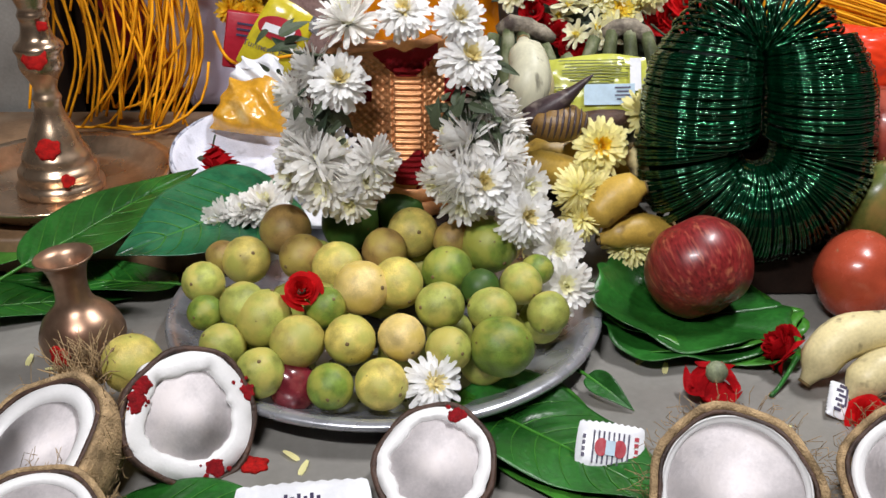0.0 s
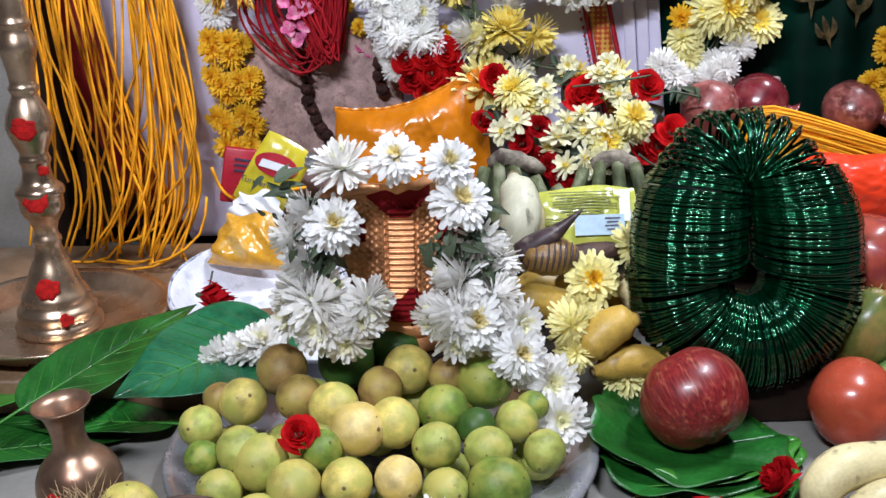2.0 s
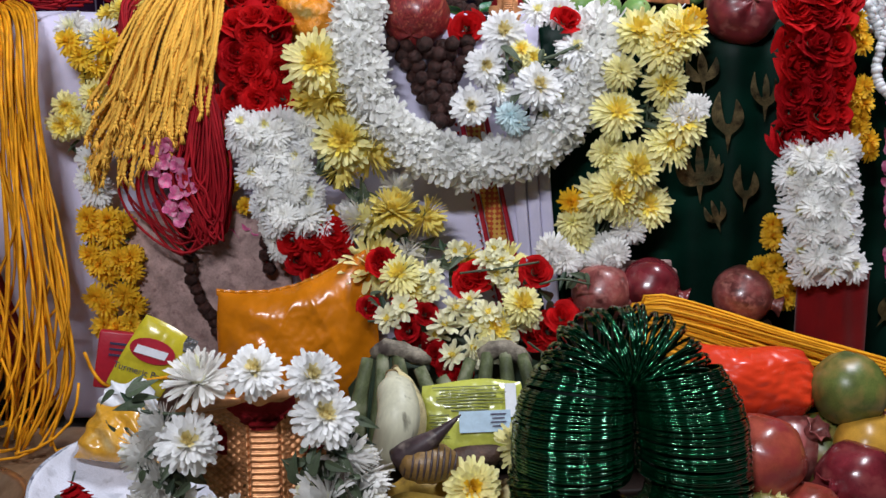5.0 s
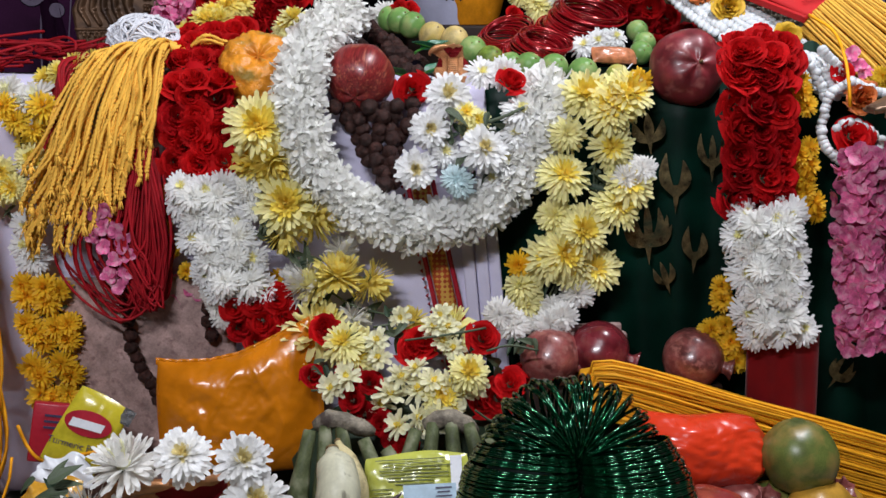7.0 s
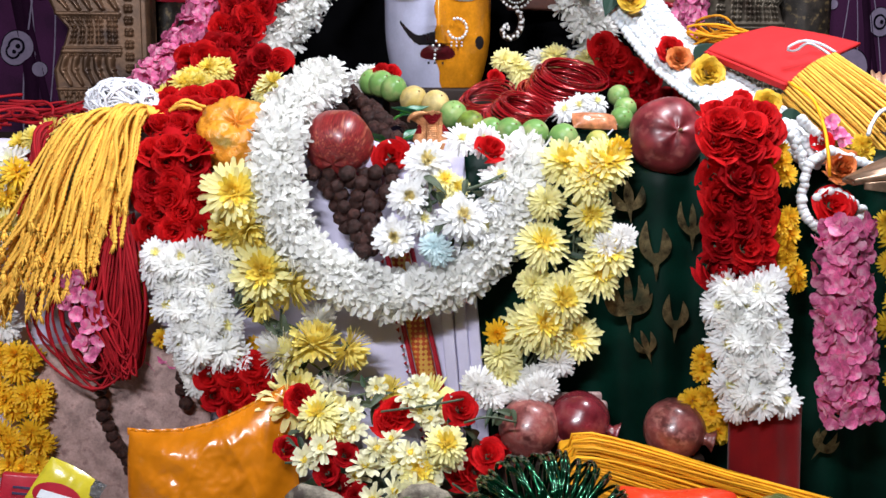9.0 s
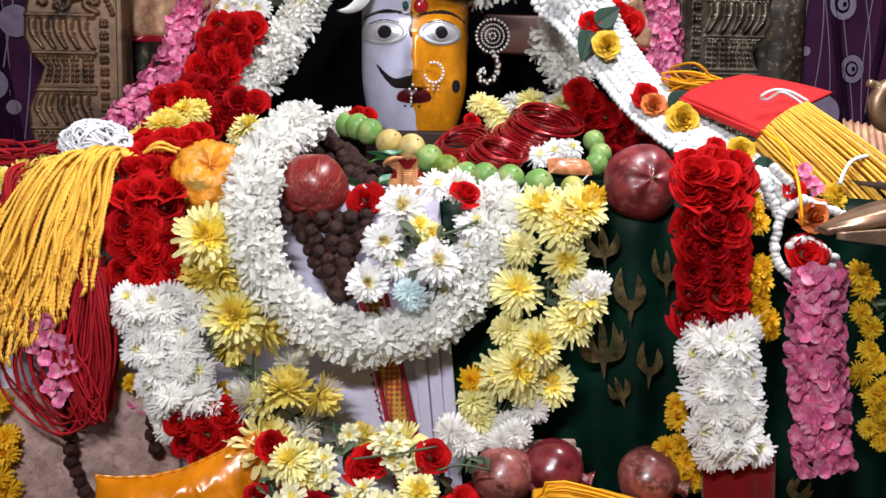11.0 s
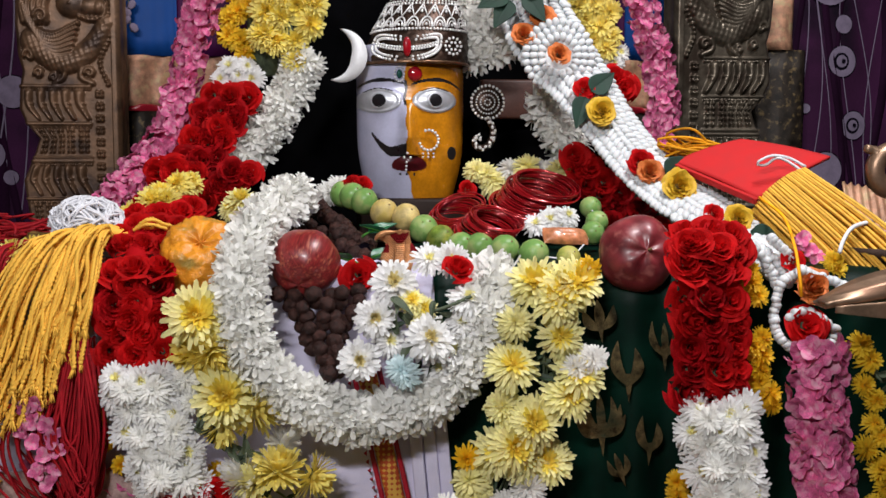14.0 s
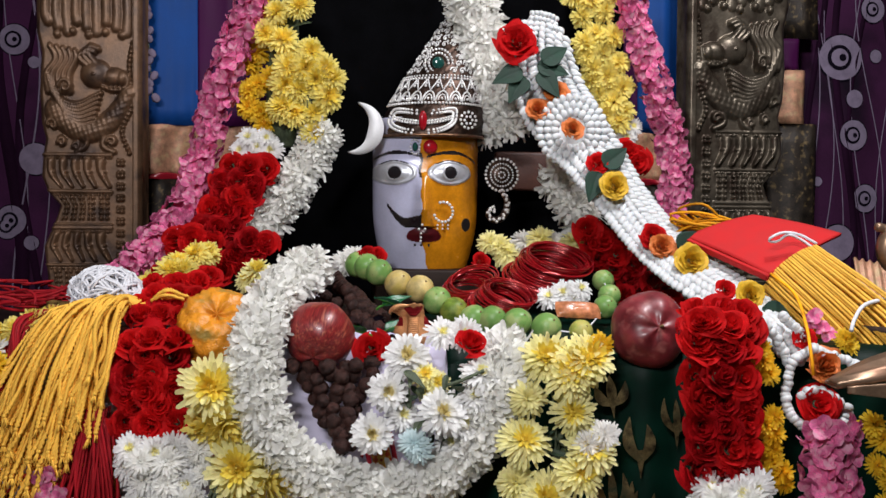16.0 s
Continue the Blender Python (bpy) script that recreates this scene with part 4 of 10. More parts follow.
def carved_post(name, x_in, x_out, y, z_line, z0, z1, m):
    nu, nv = 130, 380
    wide = abs(x_out - x_in)
    u, w = np.meshgrid(np.linspace(0, 1.06, nu + 1), np.linspace((z0 - z_line) / wide, (z1 - z_line) / wide, nv + 1))
    h = carving(u, w)
    edge = np.interp(w, [-1.4, -0.9, -0.72, -0.62, -0.5, -0.36, -0.22, 0.0, 0.15, 0.3, 0.6, 1.0, 1.2, 1.8], [0.9, 0.96, 0.88, 0.84, 0.80, 0.92, 0.98, 0.97, 0.94, 0.98, 1.0, 0.98, 1.03, 1.03])
    # the outer edge is a smooth wave; the carving narrows with it towards that side
    k = np.where(u > 0.5, 0.5 + (u - 0.5) / 0.56 * (edge - 0.5), u)
    e = np.clip(np.minimum(u, 1.06 - u) / 0.045, 0, 1)
    x = x_in + (x_out - x_in) * k
    d = y - 0.014 * h - 0.010 * np.sqrt(e)
    z = z_line + w * wide

    def fn(a, b):
        i, j = round(a * nu), round(b * nv)
        i = i if x_out > x_in else nu - i
        return (float(x[j, i]), float(d[j, i]), float(z[j, i]))
    P = [[fn(i / nu, j / nv) for i in range(nu + 1)] for j in range(nv + 1)]
    v = [q for row in P for q in row]
    n = len(v)
    f = [(j * (nu + 1) + i, j * (nu + 1) + i + 1, (j + 1) * (nu + 1) + i + 1, (j + 1) * (nu + 1) + i) for j in range(nv) for i in range(nu)]
    rim = [j * (nu + 1) for j in range(nv, -1, -1)] + list(range(1, nu + 1)) + [j * (nu + 1) + nu for j in range(1, nv + 1)] + [nv * (nu + 1) + i for i in range(nu - 1, 0, -1)]
    v += [(v[k][0], y + 0.035, v[k][2]) for k in rim]
    c = len(rim)
    f += [(rim[(k + 1) % c], rim[k], n + k, n + (k + 1) % c) for k in range(c)] + [tuple(n + k for k in range(c))]
    return thing(name, mesh(name, (v, f, [0] * len(f)), m), None, "carved bronze throne post with scrolled bird relief", "throne post")


carved_post("throne_post", -0.158, -0.305, 1.69, (-0.201, 1.680, 0.707)[2], 0.489, 1.06, M["bronze_warm"])
carved_post("throne_post", 0.642, 0.80, 1.67, (0.684, 1.660, 0.754)[2], 0.489, 1.09, M["bronze"])


# ---- flowers ----
def petal(L, w, az, elev, droop, base, z0, cup=0.25, tip=0.35, rnd=None):
    """One tapering, cupped petal that leaves the centre at azimuth az."""
    ca, sa = math.cos(az), math.sin(az)
    rows = []
    r, z, e = base, z0, elev
    prof = [(0.0, 0.42), (0.36, 0.88), (0.74, 1.0), (0.95, 0.72)]
    last = 0.0
    v = []
    for s, k in prof:
        r += L * (s - last) * math.cos(e)
        z += L * (s - last) * math.sin(e)
        e -= droop * 0.4
        last = s
        for c in (-1, 0, 1):
            off = c * w * 0.5 * k
            lift = cup * w * 0.5 * abs(c)
            v.append((r * ca - off * sa - lift * math.sin(e) * ca, r * sa + off * ca - lift * math.sin(e) * sa, z + lift * math.cos(e)))
    r += L * 0.06 * math.cos(e)
    z += L * 0.06 * math.sin(e)
    v.append((r * ca, r * sa, z))
    f = [(0, 1, 4, 3), (1, 2, 5, 4), (3, 4, 7, 6), (4, 5, 8, 7), (6, 7, 10, 9), (7, 8, 11, 10), (9, 10, 12), (10, 11, 12)]
    return v, f


def chrysanthemum(name, rings, mats, seed, back=True, loose=9):
    """rings: (count, length, width, elevation, droop, start radius, height, slot), for a flower of radius about 1."""
    rnd = random.Random(seed)
    g = Geo()
    for count, L, w, el, dr, base, z0, slot in rings:
        ph = rnd.random() * 6
        for k in range(count):
            az = ph + 2 * math.pi * (k + rnd.uniform(-0.3, 0.3)) / count
            g.add(petal(L * rnd.uniform(0.82, 1.12), w * rnd.uniform(0.8, 1.15), az, math.radians(el + rnd.uniform(-loose, loose)), math.radians(dr + rnd.uniform(-12, 12)), base, z0 + rnd.uniform(-0.02, 0.02)), None, slot)
    if back:
        g.add(lathe([(0.02, -0.35), (0.16, -0.30), (0.26, -0.12), (0.20, 0.05), (0.05, 0.08)], 8, len(mats) - 1))
    if any(r[7] == 1 for r in rings):
        g.add(lathe([(0.24, 0.04), (0.21, 0.15), (0.13, 0.23), (0.02, 0.26)], 12, 1))
    # every head sags and leans a little in its own way
    a, sag, lean = rnd.uniform(0, 6.28), rnd.uniform(-0.28, 0.10), rnd.uniform(0.0, 0.22)
    ca, sa = math.cos(a), math.sin(a)
    g.v = [(x, y, z + sag * (x * ca + y * sa) ** 2 + lean * (x * ca + y * sa) * max(0.0, z)) for x, y, z in g.v]
    return mesh(name, g, mats)


FULL = [(24, 0.95, 0.165, 0, 16, 0.10, 0.0, 0), (24, 0.90, 0.165, 12, 18, 0.09, 0.04, 0), (22, 0.82, 0.16, 24, 20, 0.08, 0.07, 0), (19, 0.70, 0.15, 38, 18, 0.07, 0.09, 0), (15, 0.56, 0.13, 52, 14, 0.06, 0.1, 0), (13, 0.42, 0.11, 62, 6, 0.04, 0.1, 1), (9, 0.30, 0.09, 78, 0, 0.02, 0.1, 1)]
OPEN = [(20, 0.95, 0.20, -2, 12, 0.12, 0.0, 0), (19, 0.9, 0.20, 10, 14, 0.1, 0.05, 0), (17, 0.74, 0.19, 24, 14, 0.09, 0.07, 0), (16, 0.54, 0.125, 36, 10, 0.09, 0.08, 0), (20, 0.38, 0.085, 42, 0, 0.10, 0.07, 1), (16, 0.32, 0.08, 66, 0, 0.04, 0.07, 1)]
SIDE = [(22, 0.95, 0.165, -14, 18, 0.10, 0.0, 0), (24, 0.95, 0.165, 4, 24, 0.09, 0.04, 0), (22, 0.92, 0.16, 20, 26, 0.08, 0.07, 0), (20, 0.84, 0.15, 38, 24, 0.06, 0.09, 0), (15, 0.74, 0.13, 56, 20, 0.05, 0.1, 0), (10, 0.6, 0.12, 72, 8, 0.02, 0.1, 0)]
POMP = [(17, 0.8, 0.17, -8, 20, 0.12, -0.1, 0), (21, 0.82, 0.17, 12, 20, 0.1, 0.0, 0), (20, 0.78, 0.165, 32, 18, 0.08, 0.08, 0), (16, 0.70, 0.16, 52, 14, 0.06, 0.12, 0), (11, 0.60, 0.14, 74, 6, 0.03, 0.14, 0)]
TUFT = [(7, 0.95, 0.38, 0, 22, 0.06, 0.0, 0), (8, 1.0, 0.36, 24, 22, 0.05, 0.04, 0), (6, 0.95, 0.34, 48, 16, 0.03, 0.06, 0), (3, 0.85, 0.28, 76, 6, 0.02, 0.06, 0)]

WILT = [(22, 0.88, 0.205, -20, 20, 0.12, -0.04, 0), (24, 0.94, 0.20, -4, 16, 0.1, 0.0, 0), (24, 0.92, 0.195, 12, 10, 0.09, 0.04, 0), (22, 0.84, 0.185, 28, 4, 0.08, 0.07, 0), (19, 0.72, 0.17, 44, -4, 0.07, 0.09, 0), (14, 0.54, 0.14, 56, -6, 0.05, 0.1, 1), (10, 0.42, 0.12, 72, -4, 0.03, 0.1, 1)]

FINE = [(24, 0.92, 0.205, -12, 20, 0.11, -0.02, 0), (25, 0.93, 0.20, 2, 14, 0.1, 0.0, 0), (24, 0.88, 0.195, 16, 8, 0.09, 0.03, 0), (22, 0.78, 0.185, 30, 2, 0.08, 0.06, 0), (20, 0.66, 0.17, 44, -6, 0.08, 0.08, 0), (17, 0.46, 0.12, 52, -8, 0.06, 0.1, 1), (14, 0.36, 0.10, 64, -6, 0.04, 0.1, 1), (8, 0.28, 0.09, 78, 0, 0.02, 0.1, 1)]
# a half-closed head, for flowers seen from the side
CUP = [(20, 0.84, 0.20, -10, 16, 0.12, -0.08, 0), (24, 0.94, 0.20, 6, 10, 0.11, -0.05, 0), (24, 0.98, 0.20, 22, 4, 0.1, -0.02, 0), (22, 0.98, 0.19, 38, -4, 0.09, 0.0, 0), (20, 0.95, 0.18, 54, -8, 0.08, 0.04, 0), (16, 0.88, 0.17, 68, -10, 0.06, 0.06, 0), (10, 0.78, 0.15, 80, -6, 0.03, 0.08, 1)]

JASMINE = [(7, 1.0, 0.30, -4, 16, 0.06, 0.0, 0), (7, 0.98, 0.28, 26, 14, 0.05, 0.04, 0), (5, 0.9, 0.25, 54, 8, 0.03, 0.06, 0), (3, 0.8, 0.22, 78, 2, 0.02, 0.06, 0)]

# yellow heads: fine petals, a wide golden middle
BLOOM = [(n + 2, L, w * 0.84, el, dr, b, z, 1 if el > 42 else 0) for n, L, w, el, dr, b, z, s in FINE]
GOLD = [(n + 2, L, w * 0.9, el, dr, b, z, 1 if el > 45 else 0) for n, L, w, el, dr, b, z, s in FULL]

# small open blossoms of the heap
STAR = [(8, 0.95, 0.36, 4, 16, 0.06, 0.0, 0), (8, 0.90, 0.33, 26, 10, 0.05, 0.03, 0), (7, 0.74, 0.28, 48, 0, 0.05, 0.05, 0), (9, 0.34, 0.13, 58, 0, 0.04, 0.05, 1)]

FL = {}


def flower_set(key, rings, a, b, n=3, back=True):
    FL[key] = [chrysanthemum(key, rings, [M[a], M[b], M["sepal"]], 100 + i + len(FL) * 10, back, 17 if rings in (WILT, FINE, CUP) else 12) for i in range(n)]


flower_set("white_open", OPEN, "petal_white", "centre_soft")
flower_set("white_full", FULL, "petal_white", "petal_cream")
flower_set("white_side", SIDE, "petal_old", "petal_cream")
flower_set("wilt", WILT, "petal_old", "petal_warm", 4)
flower_set("cup", CUP, "petal_old", "petal_warm", 4)
flower_set("cup_cream", CUP, "petal_cream", "petal_lemon", 4)
flower_set("white_yolk", FINE, "petal_white", "centre_soft", 4)
flower_set("white_cool", FULL, "petal_cool", "petal_cool")
flower_set("cream_full", GOLD, "petal_cream", "petal_gold", 4)
flower_set("cream_side", SIDE, "petal_cream", "petal_yellow")
flower_set("yellow_full", BLOOM, "petal_cream", "petal_gold", 4)
flower_set("lemon_full", BLOOM, "petal_lemon", "petal_gold")
flower_set("lemon_side", WILT, "petal_lemon", "petal_lemon")
flower_set("gold_side", WILT, "petal_yellow", "petal_yellow")
flower_set("marigold", POMP, "petal_deep", "petal_deep")
flower_set("yellow_pomp", POMP, "petal_yellow", "petal_yellow")
flower_set("tuft", TUFT, "petal_cool", "petal_cool", 4, False)
flower_set("jasmine", JASMINE, "petal_cool", "petal_cool", 5, False)
flower_set("cup_gold", CUP, "petal_lemon", "petal_gold", 4)
flower_set("cream_gold", FINE, "petal_cream", "petal_yellow", 2)
flower_set("star", STAR, "petal_warm", "petal_gold", 5)
flower_set("mint", SIDE, "petal_mint", "petal_mint", 1)


def rose_mesh(name, m, seed, loose=0.25, ruffle=1.0, total=22):
    """A rose: crumpled, cupped, overlapping petals that close towards the middle."""
    rnd = random.Random(seed)
    g = Geo()
    g.v.append((0, 0, -0.34))
    for i in range(total):
        s = i / (total - 1)
        az = i * 2.4 + rnd.uniform(-0.5, 0.5)
        r1 = 0.05 + 0.79 * s ** 0.8
        h = 0.56 - 0.40 * s + rnd.uniform(-0.06, 0.06)
        nu, nv = 8, 5
        span = rnd.uniform(0.95, 1.2) - 0.2 * s
        p1, p2, k1 = rnd.uniform(0, 6), rnd.uniform(0, 6), rnd.uniform(3, 5)
        tilt = rnd.uniform(-0.06, 0.06)
        v, f = [], []
        for j in range(nv + 1):
            t = j / nv
            for k in range(nu + 1):
                c = (k / nu - 0.5) * 2
                a = az + c * span * (0.5 + 0.5 * t)
                out = r1 * (0.3 + 0.7 * t ** 0.6) + loose * s * t * t + ruffle * (0.035 * math.sin(c * k1 + p1) + 0.012 * math.sin(c * 7 + p2)) * t + tilt * t
                z = -0.32 + (h + 0.32) * t * (1 - 0.2 * c * c) - 0.26 * s * max(0, t - 0.7) / 0.3 * (0.4 + abs(c)) + ruffle * (0.03 * math.sin(c * k1 * 1.3 + p2) + 0.010 * math.sin(c * 8 + p1)) * t
                v.append((out * math.cos(a), out * math.sin(a), z))
        for j in range(nv):
            for k in range(nu):
                q = j * (nu + 1) + k
                f.append((q, q + 1, q + nu + 2, q + nu + 1))
        base = len(g.v)
        g.add((v, f))
        # each petal grows from the one base point
        g.f += [(0, base + k + 1, base + k) for k in range(nu)]
        g.m += [0] * nu
    cup = lathe([(0.05, -0.45), (0.2, -0.38), (0.24, -0.25), (0.12, -0.18)], 8, 1)
    base = len(g.v)
    g.add(cup)
    g.f.append((0, base + 25, base + 24))
    g.m.append(0)
    return mesh(name, g, [m, M["sepal"]])


FL["rose"] = [rose_mesh("rose", M["petal_red"], i, 0.20, 0.5) for i in range(4)]
FL["rose_dark"] = [rose_mesh("rose", M["petal_crimson"], i + 20, 0.15, 0.5) for i in range(3)]
FL["rose_orange"] = [rose_mesh("cloth_rose", M["poly_orange"], 31, 0.12, 1.6, 34)]
FL["rose_yellow"] = [rose_mesh("cloth_rose", M["poly_yellow"], 32, 0.12, 1.6, 34)]
FL["rose_cloth"] = [rose_mesh("cloth_rose", M["petal_red"], 33, 0.14, 1.5, 30)]


def orchid_mesh(seed):
    """A few broad, rounded, curled petals."""
    rnd = random.Random(seed)
    g = Geo()
    for i in range(5):
        az = i * 2 * math.pi / 5 + rnd.uniform(-0.4, 0.4)
        L, w, el = rnd.uniform(0.8, 1.1), rnd.uniform(0.75, 1.0), rnd.uniform(0.1, 0.9)
        curl = rnd.uniform(-0.5, 0.5)
        v, f = [], []
        for j in range(5):
            t = j / 4
            hw = 0.5 * w * math.sin(math.pi * (0.08 + 0.84 * t)) ** 0.7
            for c in (-1, -0.33, 0.33, 1):
                x = L * t
                z = x * math.sin(el) - 0.5 * t * t * L * (0.5 + curl) + 0.22 * hw * abs(c) * (1 + t)
                v.append((x * math.cos(el) * math.cos(az) - c * hw * math.sin(az), x * math.cos(el) * math.sin(az) + c * hw * math.cos(az), z))
        for j in range(4):
            for k in range(3):
                f.append((j * 4 + k, j * 4 + k + 1, j * 4 + k + 5, j * 4 + k + 4))
        g.add((v, f))
    return mesh("pink_flower", g, [M["petal_pink"]])


FL["pink"] = [orchid_mesh(i) for i in range(5)]


def garland(name, label, category="garland", m=None):
    return thing(name, None, m, label, category)


def put_flowers(owner, kind, points, size, facing=(0, -1, 0.25), seed=1, jitter=0.35, name="flower", label="", size_jitter=0.12):
    rnd = random.Random(seed)
    for i, p in enumerate(points):
        n = Vector(facing) + Vector((rnd.uniform(-1, 1), rnd.uniform(-1, 1) * 0.5, rnd.uniform(-1, 1))) * jitter
        me = FL[kind][(i + seed) % len(FL[kind])]
        part(name, me, owner, at(p, 0.84 * size * rnd.uniform(1 - size_jitter, 1 + size_jitter), n, rnd.random() * 6.28), label)


def set_flowers(owner, kind, heads, seed=1):
    """Single heads, each with its place, radius and the way it faces."""
    rnd = random.Random(seed)
    for i, (p, r, n) in enumerate(heads):
        part("flower", FL[kind][(i + seed) % len(FL[kind])], owner, at(p, r, n, rnd.random() * 6.28))


def flower_rope(owner, kind, path, radius, size, step, around, seed=1, core="sepal_dark", flat=1.0, name="flower", sides=(-100, 100), jit=0.25):
    """Flowers set all round the visible side of a rope, over a dark core."""
    rnd = random.Random(seed)
    n = max(3, int(length(spline(path, 60)) / step))
    pts = spline(path, n)
    part("string", mesh("string", tube(spline(path, n + 4), radius * 0.75, 8), M[core]), owner)
    for i, p in enumerate(pts):
        t = (pts[min(i + 1, n - 1)] - pts[max(i - 1, 0)]).normalized()
        view = Vector((0, -1, 0.12))
        u = (view - t * view.dot(t)).normalized()
        w = t.cross(u)
        for k in range(around):
            a = math.radians(sides[0] + (sides[1] - sides[0]) * (k + 0.5 + 0.5 * (i % 2) - 0.25) / around + rnd.uniform(-8, 8))
            d = u * math.cos(a) * flat + w * math.sin(a)
            dn = u * math.cos(a) + w * math.sin(a) + Vector((rnd.uniform(-1, 1), rnd.uniform(-1, 1), rnd.uniform(-1, 1))) * jit
            q = p + d * radius * rnd.uniform(0.88, 1.1) + t * rnd.uniform(-0.3, 0.3) * step
            me = FL[kind][rnd.randrange(len(FL[kind]))]
            part(name, me, owner, at(q, size * rnd.uniform(0.85, 1.15), dn, rnd.random() * 6.28))


def stalks(owner, pts_list, r=0.0012, m="sepal"):
    for pts in pts_list:
        part("stalk", mesh("stalk", tube(spline(pts, 10), r, 5), M[m]), owner)


def sprigs(owner, p, count, size, seed, m="sepal", spread=1.0):
    """Small wilted leaves and stalks between the flowers."""
    rnd = random.Random(seed)
    for i in range(count):
        d = Vector((rnd.uniform(-1, 1), rnd.uniform(-0.8, 0.1), rnd.uniform(-1, 1))) * spread
        q = Vector(p) + d * size * 0.5
        part("leaf", LEAFLET[i % len(LEAFLET)], owner, at(q, size * rnd.uniform(0.5, 1.0), d + Vector((0, -0.5, 0.3)), rnd.random() * 6.28))


def leaf_mesh(name, L, W, m, bend=0.2, fold=0.15, seed=0, nu=16, heart=0.0, wave=0.0, stalk=0.25, thick=0.0006):
    """A leaf along x with a midrib groove, side veins, and a stalk."""
    def fn(u, v):
        t = u
        hw = W * 0.5 * (math.sin(math.pi * t ** (0.62 - 0.18 * heart)) ** 0.85) * (1 - 0.25 * t)
        c = (v - 0.5) * 2
        x = L * t - heart * 0.12 * L * (1 - t) ** 6 * abs(c) * 2
        vein = (0.0007 if W < 0.09 else 0.0012) * (1 - 2.4 * abs(math.sin((t - abs(c) * 0.20) * math.pi * 9)) ** 0.5) * min(1.0, abs(c) / 0.10) * (1 - t) ** 0.7 * (1 - c * c) * (1 if W > 0.04 else 0.4)
        z = fold * abs(c) * hw - bend * L * t * t + vein + wave * hw * math.sin(t * 9 + 2.0 * (c > 0) + seed) * abs(c) + (0 if abs(c) > 0.06 else -0.0008)
        return (x, c * hw, z)
    g = Geo()
    g.add(sheet(fn, 84 if W > 0.065 else nu + 8, 36 if W > 0.065 else 14, thick))
    if W > 0.065:
        # raised side veins that run forward to the margin
        for t0 in (0.06, 0.15, 0.25, 0.36, 0.47, 0.58, 0.69):
            for side in (-1, 1):
                line = [Vector(fn(min(0.97, t0 + 0.17 * c + 0.05 * c * c), 0.5 + side * 0.5 * c)) + Vector((0, 0, 0.0003)) for c in (0.03, 0.2, 0.4, 0.6, 0.78, 0.9)]
                g.add(tube(line, [0.0007, 0.0006, 0.0005, 0.0004, 0.0003, 0.0002], 4, False, 1))
    if stalk:
        g.add(tube([(-L * stalk, 0, -0.002), (-L * stalk * 0.5, 0, 0.0), (0, 0, 0), (L * 0.5, 0, -bend * L * 0.25 - 0.0008), (L * 0.9, 0, -bend * L * 0.81 - 0.001)], [0.0016, 0.0014, 0.0013, 0.0009, 0.0004], 6, False, 1))
    return mesh(name, g, [M[m], M["leaf_bright"]])


LEAFLET = [leaf_mesh("leaflet", 1.0, 0.4, "sepal", 0.3, 0.3, i, 6, stalk=0, thick=0.01) for i in range(2)] + [leaf_mesh("leaflet", 1.0, 0.3, "sepal_dark", 0.1, 0.4, 5, 6, stalk=0, thick=0.01)]


def leaf_between(name, p0, p1, W, m, label, bend=0.1, fold=0.15, seed=0, heart=0.4, wave=0.1, roll=0.0):
    """A leaf from its stalk end p0 to its tip p1."""
    a, b = Vector(p0), Vector(p1)
    x = (b - a).normalized()
    y = Vector((0, 0, 1)).cross(x).normalized()
    z = x.cross(y)
    rot = Matrix((x, y, z)).transposed().to_4x4() @ Matrix.Rotation(math.radians(roll), 4, "X") @ Matrix.Rotation(-math.atan(bend), 4, "Y")
    return thing(name, leaf_mesh(name, (b - a).length, W, m, bend, fold, seed, heart=heart, wave=wave), Matrix.Translation(a) @ rot, label, "leaf")


# ---- the offerings in front ----
def lumpy(seed, amp=0.03, s=1.6):
    return lambda q: 1 + amp * wob(q, s, seed)


def lime_mesh(m, seed):
    def lump(q):
        tip = max(0.0, q.z) ** 30
        return (1 + 0.03 * wob(q, 1.5, seed) + 0.10 * max(0.0, abs(q.z) - 0.9) * 3 * (q.z > 0) - 0.05 * max(0.0, -q.z) ** 20)
    g = Geo()
    g.add(ball(1.0, 20, 14, lump, 0))
    g.add(lathe([(0.07, 0.99), (0.085, 1.02), (0.05, 1.05), (0.01, 1.04)], 8, 1))
    return mesh("lime", g, [M[m], M["stem"]])


LIME = {k: [lime_mesh(k, i) for i in range(3)] for k in ("lime_yellow", "lime_pale", "lime_half", "lime_green", "lime_dark", "lime_brown", "lime_fresh")}
WORDS = {"lime_yellow": "ripe yellow", "lime_pale": "pale yellow", "lime_half": "yellow-green", "lime_green": "green", "lime_dark": "dark green", "lime_brown": "brown-tinged", "lime_fresh": "fresh green"}
lime_rnd = random.Random(7)


def lime(p, r, kind, where="heaped on the steel plate", group="limes on the plate", stretch=1.0):
    n = (lime_rnd.uniform(-1, 1), lime_rnd.uniform(-1.2, 0.2), lime_rnd.uniform(-0.6, 1))
    return thing("lime", LIME[kind][lime_rnd.randrange(3)], at(p, (r, r, r * 1.06 * stretch), n, lime_rnd.random() * 6), WORDS[kind] + " lime " + where, "lime", group)


